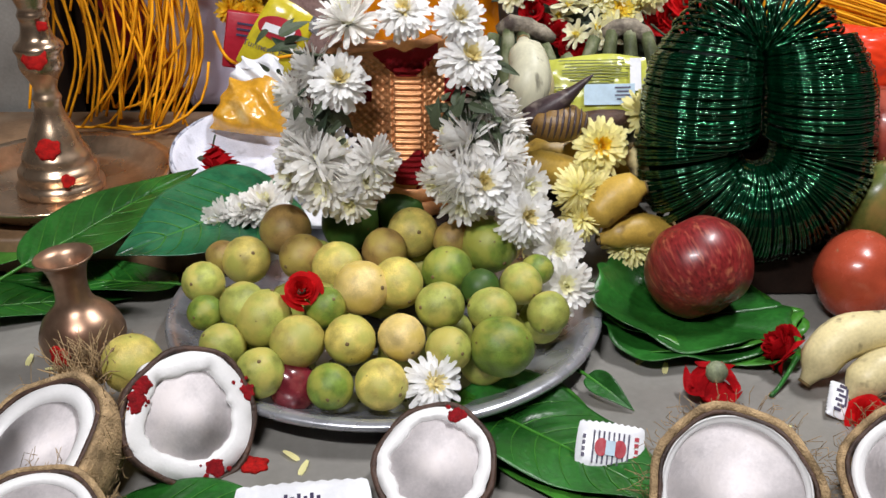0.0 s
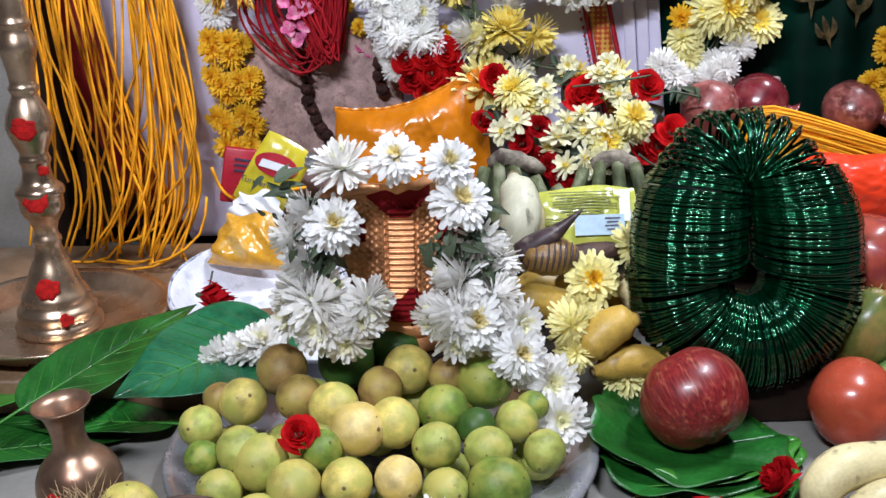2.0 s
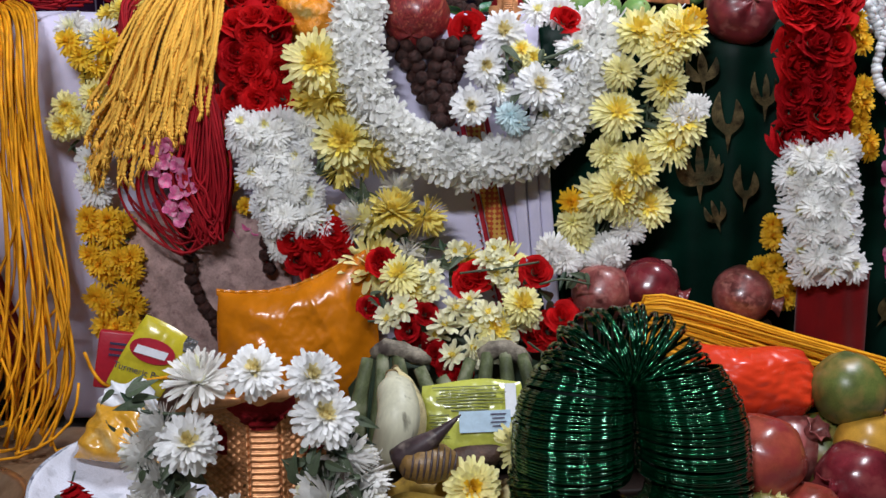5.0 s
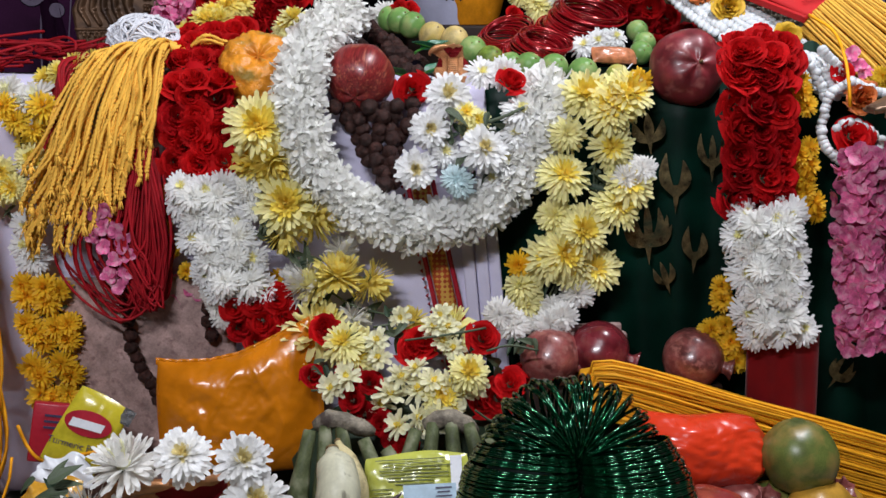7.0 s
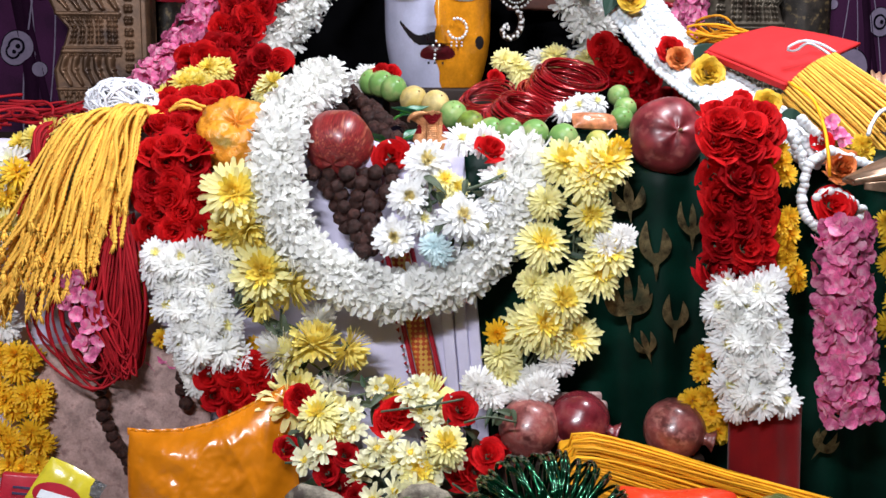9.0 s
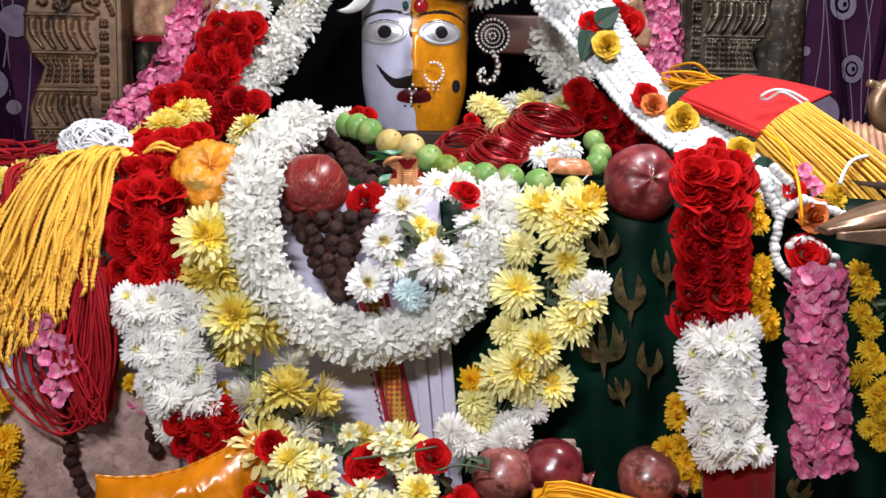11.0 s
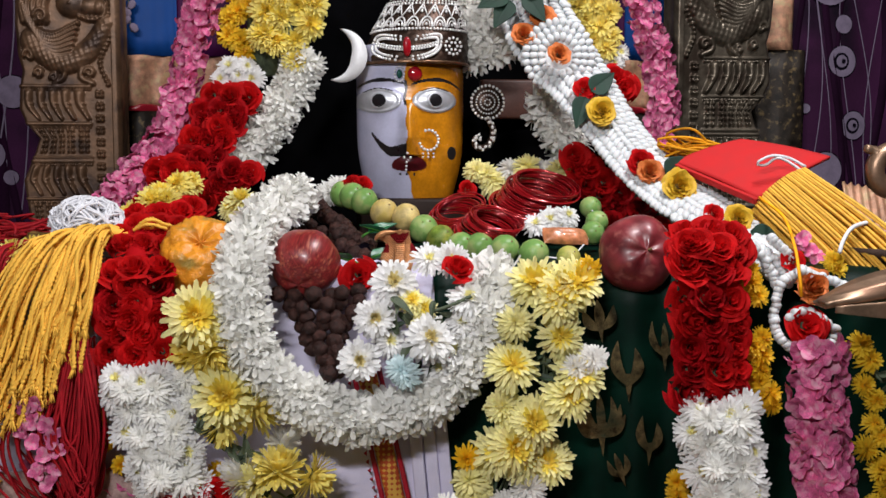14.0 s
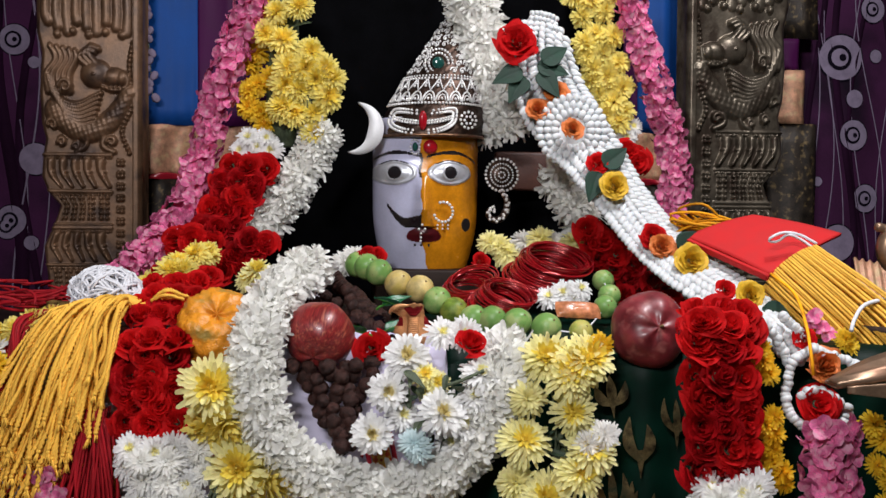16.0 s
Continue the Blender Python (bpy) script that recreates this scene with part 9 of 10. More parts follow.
# yellow and white garland over the green silk
yr = garland("yellow_garland", "loose garland of yellow chrysanthemums over green silk")
put_flowers(yr, "yellow_full", [(0.354, 1.115, 0.479), (0.346, 1.115, 0.468), (0.366, 1.115, 0.485), (0.326, 1.130, 0.483)], 0.033, (0.1, -0.9, 0.45), 3, 0.25)
put_flowers(yr, "cream_full", [(0.350, 1.115, 0.432), (0.302, 1.115, 0.404), (0.326, 1.115, 0.353), (0.357, 1.115, 0.372), (0.289, 1.115, 0.319), (0.338, 1.115, 0.308), (0.315, 1.115, 0.313), (0.369, 1.115, 0.395)], 0.031, (0.1, -0.95, 0.25), 4, 0.4)
put_flowers(yr, "yellow_full", [(0.321, 1.105, 0.349), (0.302, 1.105, 0.327)], 0.029, (0, -1, 0.3), 5, 0.3)
put_flowers(yr, "cream_side", [(0.306, 1.120, 0.445), (0.295, 1.120, 0.363), (0.261, 1.120, 0.290), (0.267, 1.120, 0.272)], 0.025, (-0.3, -0.9, 0.2), 6, 0.45)
put_flowers(yr, "white_side", [(0.381, 1.110, 0.410), (0.364, 1.110, 0.401), (0.318, 1.110, 0.284), (0.295, 1.110, 0.266), (0.278, 1.110, 0.252)], 0.021, (0.2, -1, 0.2), 7, 0.5)
put_flowers(yr, "marigold", [(0.259, 1.120, 0.313), (0.378, 1.120, 0.496)], 0.018, (0.2, -1, 0.2), 8, 0.5)
for i, p in enumerate([(0.325, 1.130, 0.392), (0.337, 1.130, 0.381), (0.315, 1.130, 0.341), (0.348, 1.130, 0.398), (0.287, 1.130, 0.289), (0.293, 1.130, 0.271), (0.320, 1.130, 0.369), (0.360, 1.130, 0.415)]):
    sprigs(yr, p, 5, 0.026, 170 + i)
stalks(yr, [[(0.329, 1.125, 0.467), (0.336, 1.125, 0.393), (0.320, 1.125, 0.336), (0.286, 1.125, 0.279), (0.275, 1.125, 0.238)], [(0.369, 1.120, 0.399), (0.349, 1.120, 0.394), (0.334, 1.120, 0.406)], [(0.274, 1.120, 0.292), (0.291, 1.120, 0.303), (0.302, 1.120, 0.297)], [(0.280, 1.120, 0.257), (0.291, 1.120, 0.280), (0.297, 1.120, 0.292)]])

# rose and white columns at the other side
rose_block("rose_garland", "dense red rose column hanging over green silk", strip_points((0.484, 1.090, 0.540), (0.475, 1.055, 0.512), 0.07, 2, 3, 6) + strip_points((0.473, 1.050, 0.510), (0.479, 1.045, 0.377), 0.060, 6, 3, 5), 0.0205, 5, 0.45,
           ([(0.490, 1.100, 0.531), (0.485, 1.080, 0.483), (0.493, 1.075, 0.356)], 0.028))
put_flowers(bpy.data.objects["rose_garland.001"], "rose", [(0.451, 1.050, 0.510), (0.473, 1.050, 0.513), (0.461, 1.050, 0.528), (0.453, 1.050, 0.526), (0.483, 1.050, 0.523), (0.502, 1.070, 0.533), (0.508, 1.070, 0.519)], 0.0215, (0, -0.8, 0.6), 9, 0.25, "rose")
wr = garland("chrysanthemum_block", "dense column of white chrysanthemums over green silk")
put_flowers(wr, "white_full", strip_points((0.481, 1.040, 0.383), (0.497, 1.035, 0.250), 0.066, 7, 3, 13), 0.0215, (0, -1, 0.2), 11, 0.35)
put_flowers(wr, "white_cool", strip_points((0.475, 1.030, 0.378), (0.493, 1.025, 0.265), 0.045, 5, 2, 14), 0.021, (0, -1, 0.25), 12, 0.3)
thing("red_velvet_strip", mesh("red_velvet_strip", sheet(lambda u, v: (0.476 + 0.074 * u + 0.003 * (1 - v), 1.052 - 0.012 * math.sin(math.pi * u) ** 0.5 + 0.0012 * math.sin(u * 17 + v * 2), 0.130 + 0.125 * v), 40, 24, 0.01), M["velvet"]), None, "plain dark red velvet strip below white chrysanthemums", "cloth")
mr = garland("marigold_garland", "string of deep yellow marigolds behind the rose column")
put_flowers(mr, "marigold", [(0.524, 1.075, 0.488), (0.531, 1.075, 0.474), (0.536, 1.075, 0.433), (0.528, 1.075, 0.425), (0.537, 1.075, 0.416), (0.535, 1.075, 0.391), (0.545, 1.075, 0.380), (0.548, 1.075, 0.368), (0.535, 1.075, 0.402), (0.521, 1.075, 0.496)], 0.0165, (0.2, -1, 0.2), 3, 0.35)
put_flowers(mr, "marigold", [(0.456, 1.075, 0.296), (0.457, 1.075, 0.282), (0.461, 1.075, 0.256), (0.447, 1.075, 0.251), (0.468, 1.075, 0.238), (0.457, 1.075, 0.230), (0.475, 1.075, 0.218), (0.451, 1.075, 0.233), (0.483, 1.075, 0.226)], 0.0165, (-0.2, -1, 0.2), 4, 0.35)
pr = garland("pink_garland", "hanging rope of pink petals over green silk")
flower_rope(pr, "pink", [(0.573, 1.040, 0.432), (0.575, 1.040, 0.391), (0.579, 1.040, 0.342), (0.585, 1.040, 0.291), (0.590, 1.040, 0.248)], 0.021, 0.0128, 0.0128, 6, 6, "petal_pink", sides=(-95, 95), jit=0.4)
yf = garland("yellow_garland", "yellow chrysanthemum string at the silk's far edge")
put_flowers(yf, "yellow_pomp", [(0.628, 1.060, 0.427), (0.638, 1.060, 0.413), (0.633, 1.060, 0.388), (0.646, 1.060, 0.373), (0.644, 1.060, 0.351), (0.654, 1.060, 0.337), (0.637, 1.060, 0.326), (0.653, 1.060, 0.305), (0.657, 1.060, 0.288), (0.649, 1.060, 0.271), (0.664, 1.060, 0.259), (0.664, 1.060, 0.311), (0.666, 1.060, 0.276)], 0.0165, (0, -1, 0.2), 5, 0.4)
sprigs(yf, (0.659, 1.080, 0.398), 5, 0.03, 200)

# pomegranates before the green silk
for px, k, label in (((0.286, 1.085, 0.225), 1, "pink speckled pomegranate before the green silk"), ((0.336, 1.085, 0.229), 0, "dark red shiny pomegranate before the green silk"), ((0.430, 1.075, 0.222), 1, "pink pomegranate behind yellow yarn")):
    thing("pomegranate", POM[k], at(px, 0.0305, (0.8, -0.3, -0.2)), label, "pomegranate", "rear pomegranates")
for x, z in ((0.285, 0.12), (0.345, 0.12), (0.43, 0.12)):
    thing("support_block", mesh("support_block", box(x - 0.028, 1.06, STEP, x + 0.028, 1.103, z + 0.078, 0.003), M["dark_wood"]), None, "dark block under the rear pomegranates", "block", "support blocks")

thing("board_piece", mesh("board_piece", box(0.306, 1.112, STEP, 0.366, 1.121, 0.2495, 0.002), M["slab"]), None, "pinkish mottled board standing behind pomegranates", "board")

# hank of yellow yarn
yn = thing("yarn_hank", None, None, "folded hank of golden-yellow yarn lying across fruit", "yarn")
rnd = random.Random(41)
for j in range(26):
    for i in range(3):
        u, v = (i + 0.5) / 9 - 0.5, j / 25 - 0.5 + rnd.uniform(-0.012, 0.012)
        y0 = 1.035 + u * 0.04 + rnd.uniform(-0.002, 0.001)
        pts = []
        for s, cx_, cz_, spread in ((0, 0.300 + 0.012 * (2 * v) ** 2, 0.216, 0.40), (0.05, 0.310, 0.219, 0.72), (0.12, 0.325, 0.221, 0.92), (0.3, 0.37, 0.208, 1.05), (0.55, 0.45, 0.182, 1.15), (0.8, 0.55, 0.152, 1.2), (1, 0.70, 0.105, 1.25)):
            pts.append(Vector((cx_ + rnd.uniform(-0.002, 0.002), y0 - 0.03 * s, cz_ + v * 0.048 * spread + rnd.uniform(-0.0018, 0.0018) - 0.016 * (2 * u) ** 2)))
        part("strand", mesh("strand", tube(spline(pts, 24), 0.00135, 5), M["thread_yarn"]), yn)
part("filling", mesh("filling", tube(spline([(0.306, 1.04, 0.214), (0.37, 1.034, 0.205), (0.45, 1.028, 0.180), (0.55, 1.02, 0.15), (0.70, 1.012, 0.103)], 14), [0.012] + [0.021] * 13, 10), M["thread_yarn"]), yn, None, "inner strands")
worn_slab("yarn_block", 0.38, 0.985, 0.044, 0.72, 1.05, 0.094, M["dark_wood"], "dark block under the yarn hank", "block")

# ---- the crowned mask ----
FX, FY, FZ0, FZ1 = 0.2405, 1.545, 0.553, 0.752


def face_zone(x, z):
    """Which paint lies where: 0 white, 1 orange, 2 black, 3 silver, 4 dark red."""
    split = 0.2285 + 0.0012 * math.sin(z * 210) + (0.012 * max(0.0, 0.60 - z) / 0.05 if z < 0.60 else 0)
    for ex in (0.1945, 0.2670):
        a, b = (x - ex) / 0.0265, (z - 0.679) / 0.0150
        if abs(a) < 1 and abs(b) < math.sqrt(1 - abs(a) ** 1.6) if abs(a) < 1 else False:
            r = math.hypot(x - ex - 0.0005, z - 0.679)
            if r < 0.0082:
                return 2
            return 3
        if abs(a) < 1.12 and abs(b) < 1.1 * math.sqrt(max(0, 1 - (abs(a) / 1.12) ** 1.6)):
            return 2 if z > 0.679 + 0.011 else 3
    for ex, s in ((0.197, -1), (0.270, 1)):
        t = (x - ex) / 0.034
        if abs(t) < 1:
            zc = 0.7055 - 0.012 * t * t * (1 if t * s > 0 else 0.55)
            if abs(z - zc) < 0.0024 * (1 - 0.5 * abs(t)):
                return 2
    # moustache on the white side
    t = (0.2285 - x) / 0.042
    if 0 < t < 1:
        zc = 0.612 + 0.004 * (1 - t) - 0.002 * t + 0.062 * max(0, t - 0.40) ** 1.6
        if abs(z - zc) < 0.0066 * (1 - t) ** 0.6 + 0.0016:
            return 2
    a, b = (x - 0.2335) / 0.0225, (z - (0.599 - 0.003 * ((x - 0.2335) / 0.0225) ** 2)) / 0.0105
    if a * a + b * b < 1:
        return 4
    if ((x - 0.2905) / 0.0065) ** 2 + ((z - 0.6115) / 0.0088) ** 2 < 1:
        return 2
    if abs(x - split) < 0.0016 and 0.672 < z < 0.705:
        return 2
    if math.hypot(x - 0.222, z - 0.585) < 0.0016 or math.hypot(x - 0.230, z - 0.5845) < 0.0016 or math.hypot(x - 0.240, z - 0.5845) < 0.0018:
        return 2
    return 0 if x < split else 1


def mask_point(th, z):
    s = (z - FZ0) / (FZ1 - FZ0)
    w = 0.0715 * (1 - 0.20 * max(0.0, 1 - s / 0.42) ** 2 - 0.03 * max(0.0, 0.6 - s) - 0.07 * max(0.0, s - 0.8) ** 1.5 / 0.0894)
    x, y = w * math.sin(th), -w * 1.02 * math.cos(th)
    X = FX + x
    # nose, lips, cheeks and eye balls
    nz = (z - 0.643) / 0.034
    if -1 < nz < 1.2:
        ww = 0.0085 + 0.0055 * max(0, -nz)
        y -= 0.020 * math.exp(-((X - 0.2320) / ww) ** 2) * max(0, 1 - abs(nz + 0.35) / 1.4) ** 0.8
    y -= 0.005 * math.exp(-((X - 0.2335) / 0.018) ** 2 - ((z - 0.600) / 0.008) ** 2)
    y += 0.004 * math.exp(-((X - 0.2335) / 0.03) ** 2 - ((z - 0.700) / 0.02) ** 2)
    for ex in (0.1945, 0.2670):
        y -= 0.0055 * math.exp(-(((X - ex) / 0.022) ** 2 + ((z - 0.679) / 0.012) ** 2) ** 1.5)
        # raised rim round the almond and round the iris
        rim = ((X - ex) / 0.0265) ** 2 + ((z - 0.679) / 0.0140) ** 2
        y -= 0.0020 * math.exp(-((rim - 1.0) / 0.22) ** 2) + 0.0012 * math.exp(-((math.hypot(X - ex, z - 0.679) - 0.0095) / 0.0013) ** 2)
    return (X, FY + y, z)


nu, nv = 250, 190
v, f, sl = [], [], []
for j in range(nv + 1):
    for i in range(nu + 1):
        v.append(mask_point(-1.75 + 3.5 * i / nu, FZ0 + (FZ1 - FZ0) * j / nv))
for j in range(nv):
    for i in range(nu):
        q = (j * (nu + 1) + i, j * (nu + 1) + i + 1, (j + 1) * (nu + 1) + i + 1, (j + 1) * (nu + 1) + i)
        f.append(q)
        p = [(v[q[0]][k] + v[q[2]][k]) / 2 for k in range(3)]
        sl.append(face_zone(p[0], p[2]))
n0 = len(v)
v += [(FX, FY, FZ0), (FX, FY, FZ1)]
for i in range(nu):
    f.append((n0, i + 1, i)); sl.append(0)
    k = nv * (nu + 1) + i
    f.append((n0 + 1, k, k + 1)); sl.append(1)
for j in range(nv):
    a, b = j * (nu + 1), (j + 1) * (nu + 1)
    f.append((n0 if j < nv // 2 else n0 + 1, a, b)); sl.append(0)
    f.append((n0 if j < nv // 2 else n0 + 1, b + nu, a + nu)); sl.append(1)
thing("idol_mask", mesh("idol_mask", (v, f, sl), [M["paint_white"], M["paint_orange"], M["paint_black"], M["silver"], M["paint_lip"]]), None, "painted idol mask, half white and half turmeric orange", "idol mask")
worn_slab("mask_stand", 0.17, 1.48, 0.497, 0.31, 1.62, FZ0, M["dark_wood"], "dark low stand under the idol mask", "stand")

BEAD = mesh("crystal", ball(1, 8, 6), M["crystal"])


def crystals(owner, pts, r, name="crystal", me=None):
    for p in pts:
        part(name, me or BEAD, owner, at(p, r))


def on_face(x, z, lift=0.002):
    th = math.asin(max(-0.98, min(0.98, (x - FX) / 0.0715)))
    return (x, mask_point(th, min(z, FZ1))[1] - lift, z)


nose = thing("nose_ring", None, None, "crystal nose ring with hanging drops", "nose ring")
for k in range(14):
    a = math.radians(-160 + 270 * k / 13 + 0)
    x, z = 0.2575 + 0.0128 * math.cos(a), 0.628 + 0.0128 * math.sin(a)
    part("crystal", BEAD, nose, at((x, on_face(x, z)[1] - 0.006, z), 0.0021))
for x in (0.250, 0.257, 0.264):
    crystals(nose, [(x, on_face(x, 0.61)[1] - 0.005, 0.611), (x, on_face(x, 0.606)[1] - 0.005, 0.6065)], 0.0014)
pend = thing("lip_pendant", None, None, "tiny crystal pendant below the nose", "pendant")
crystals(pend, [(0.2285, on_face(0.2285, 0.615)[1] - 0.012, 0.6115), (0.2245, on_face(0.2285, 0.61)[1] - 0.012, 0.606), (0.2325, on_face(0.2285, 0.61)[1] - 0.012, 0.606), (0.2285, on_face(0.2285, 0.60)[1] - 0.008, 0.600), (0.2285, on_face(0.2285, 0.596)[1] - 0.008, 0.595), (0.2285, on_face(0.2285, 0.59)[1] - 0.007, 0.5905)], 0.0017)
bindi = thing("forehead_jewel", None, None, "oval green stone in crystals beside a red bead", "jewel")
part("green_stone", mesh("green_stone", ball(1, 12, 8), M["gem_green"]), bindi, at(on_face(0.221, 0.712, 0.002), (0.004, 0.003, 0.006)))
crystals(bindi, [on_face(0.221 + 0.006 * math.cos(a), 0.712 + 0.0095 * math.sin(a), 0.002) for a in [k * math.pi / 7 for k in range(14)]], 0.0013)
part("red_bead", mesh("red_bead", ball(1, 16, 10), M["gem_red"]), bindi, at(on_face(0.2405, 0.712, 0.002), (0.0095, 0.005, 0.0095)), "round red bead")

# crown
crown = thing("crown", None, None, "tall pointed antique gold crown set with crystals", "crown")
cb, ct = Vector((0.2455, 1.535, 0.727)), Vector((0.283, 1.56, 0.908))
axis = (ct - cb)


def crown_p(s, th, lift=0.0):
    r = float(np.interp(s, [0, 0.12, 0.25, 0.45, 0.62, 0.78, 0.9, 1.0], [0.0705, 0.0690, 0.0640, 0.051, 0.0375, 0.024, 0.014, 0.005])) + lift
    return cb + axis * s + Vector((r * math.sin(th), -r * math.cos(th), 0.0))


def wire(path, r=0.0011):
    part("wire", mesh("wire", tube(path, r, 5), M["crystal"]), cone_p)


prof = sheet(lambda u, w: crown_p(w, -1.8 + 3.6 * u, 0.0008 * math.sin(w * 90) * math.sin(u * 80)), 70, 60, 0.003)
cone_p = part("cone", mesh("cone", prof, M["crown_base"]), crown)
part("band", mesh("band", tube([crown_p(0.0, -1.6 + 3.2 * k / 40, 0.001) for k in range(41)], 0.0024, 6), M["rosegold"]), cone_p, None, "plain dark gold rim")
for s, n, r in ((0.235, 44, 0.0019), (0.425, 34, 0.0018), (0.445, 34, 0.0014), (0.93, 9, 0.0016), (0.88, 10, 0.0015)):
    crystals(cone_p, [crown_p(s, -1.5 + 3.0 * k / (n - 1), 0.0015) for k in range(n)], r)
# a row of hearts and points between the two beaded lines
for k in range(11):
    th = -1.40 + 2.8 * k / 10
    wire([crown_p(0.25 + 0.075 * math.sin(a), th + 0.125 * math.cos(a), 0.0014) for a in [math.pi * i / 8 for i in range(9)]], 0.0013)
    wire([crown_p(0.255 + 0.045 * math.sin(a), th + 0.075 * math.cos(a), 0.0014) for a in [math.pi * i / 6 for i in range(7)]], 0.0010)
    wire([crown_p(0.415 - 0.085 * (1 - abs(c)), th + 0.13 * c, 0.0016) for c in (-1, -0.5, 0, 0.5, 1)], 0.0012)
    crystals(cone_p, [crown_p(0.268, th, 0.002), crown_p(0.385, th + 0.14, 0.002), crown_p(0.365, th + 0.14, 0.002)], 0.0019)
# scrolls of crystals up to the point
for j in range(8):
    s0 = 0.475 + 0.052 * j
    n = max(3, int(17 * (1 - s0) + 3))
    for k in range(n):
        th = -1.35 + 2.7 * (k + 0.5 * (j % 2)) / (n - 0.5)
        if abs(th + 0.28) < 0.42 and 0.44 < s0 < 0.64:
            continue
        turn = 1 if (j + k) % 2 else -1
        wire([crown_p(s0 + 0.026 * (1 - a / 9) * math.sin(a) + 0.012, th + turn * 1.1 / n * (1 - a / 9) * math.cos(a), 0.0012) for a in [0.55 * i for i in range(11)]], 0.0010)
        crystals(cone_p, [crown_p(s0 + 0.012, th, 0.0016), crown_p(s0 + 0.036, th + 0.9 / n, 0.0014)], 0.0016)
cc = crown_p(0.54, -0.28, 0.0)
for rr, n in ((0.0185, 28), (0.0130, 20)):
    crystals(cone_p, [cc + Vector((rr * math.cos(a), -0.004 + rr * 0.15 * abs(math.cos(a)), rr * math.sin(a))) for a in [2 * math.pi * k / n for k in range(n)]], 0.0018)
part("stone", mesh("stone", ball(1, 14, 10), M["gem_green"]), crown, at(crown_p(0.54, -0.28, 0.003), (0.0085, 0.004, 0.0085)), "dark green centre stone")


# three-line forehead ornament
def brow_p(x, z):
    return crown_p(max(0.0, (z - cb.z) / axis.z), math.asin(max(-0.95, min(0.95, (x - cb.x - 0.004) / 0.074))), 0.0045)


bx, bz, hw, hz = 0.2300, 0.7462, 0.0430, 0.0150
for grow in (0.0, 0.0042):
    n = 66
    ring = []
    for k in range(n):
        a = 2 * math.pi * k / n
        c, s = math.cos(a), math.sin(a)
        x = bx + (hw - grow) * math.copysign(abs(c) ** 0.45, c)
        ring.append(brow_p(x, bz + (hz - grow) * math.copysign(abs(s) ** 0.55, s) + 5.0 * (x - bx) ** 2 - 0.003))
    crystals(cone_p, ring, 0.0019)
for dz in (-0.0016, 0.0016):
    crystals(cone_p, [brow_p(bx + 0.036 * (2 * k / 21 - 1), bz + dz + 5.0 * (0.036 * (2 * k / 21 - 1)) ** 2 - 0.003) for k in range(22)], 0.0018)
part("red_stone", mesh("red_stone", ball(1, 12, 8), M["gem_red"]), crown, at(brow_p(bx, bz - 0.001) + Vector((0, -0.003, 0)), (0.0056, 0.0035, 0.0125)), "pointed red stone")
cc = brow_p(0.290, 0.7475)
crystals(cone_p, [cc + Vector((0.0105 * math.cos(a), -0.002 + 0.004 * math.cos(a), 0.0105 * math.sin(a))) for a in [2 * math.pi * k / 12 for k in range(12)]], 0.0020)
crystals(cone_p, [cc + Vector((0.005 * math.cos(a), -0.003, 0.005 * math.sin(a))) for a in [2 * math.pi * k / 6 for k in range(6)]], 0.0019)

moon = Geo()
n = 26
vv = []
for sgn in (-1, 1):
    for k in range(n + 1):
        a = math.radians(-108 + 205 * k / n)
        t = max(0.0, math.sin(math.pi * k / n))
        vv.append((0.0335 * math.cos(a), 0.005 * sgn, 0.0335 * math.sin(a)))
        vv.append(((0.0335 - 0.0205 * t ** 0.9) * math.cos(a), 0.005 * sgn, (0.0335 - 0.0205 * t ** 0.9) * math.sin(a)))
ff = []
w = 2 * (n + 1)
for k in range(n):
    a = 2 * k
    ff += [(a, a + 1, a + 3, a + 2), (w + a + 2, w + a + 3, w + a + 1, w + a), (a + 2, w + a + 2, w + a, a), (a + 1, w + a + 1, w + a + 3, a + 3)]
ff += [(0, w, w + 1, 1), (2 * n + 1, w + 2 * n + 1, w + 2 * n, 2 * n)]
thing("crescent_moon", mesh("crescent_moon", (vv, ff), M["ceramic"]), Matrix.Translation((0.1475, 1.49, 0.7355)) @ Euler((0, math.radians(6), 0)).to_matrix().to_4x4(), "white plaster crescent moon beside the crown", "crescent")

ear = thing("earring", None, None, "round crystal earring with curled peacock drop", "earring")
ec = Vector((0.338, 1.50, 0.678))
# solid disc, dark in place of the openwork's gaps
part("disc", mesh("disc", lathe([(0.0005, -0.002), (0.021, -0.002), (0.0215, 0.0), (0.021, 0.002), (0.0005, 0.003)], 28), M["crown_base"]), ear, at(ec, 1, (0, -1, 0)))
for rr, n, q in ((0.0215, 26, 0.0020), (0.0150, 26, 0.0014), (0.0095, 18, 0.0013), (0.0040, 7, 0.0014)):
    crystals(ear, [ec + Vector((rr * math.cos(a), -0.004, rr * math.sin(a))) for a in [2 * math.pi * k / n for k in range(n)]], q)
curl = spline([(0.338, 1.497, 0.656), (0.345, 1.497, 0.645), (0.345, 1.497, 0.632), (0.338, 1.497, 0.621), (0.328, 1.497, 0.618), (0.321, 1.497, 0.624), (0.322, 1.497, 0.633)], 26)
part("curl", mesh("curl", tube(curl, [0.003 + 0.002 * math.sin(math.pi * i / 25) for i in range(26)], 8), M["crown_base"]), ear)
crystals(ear, [p + Vector((0.002 * math.sin(i * 2.4), -0.004, 0.002 * math.cos(i * 2.4))) for i, p in enumerate(curl)], 0.0021)
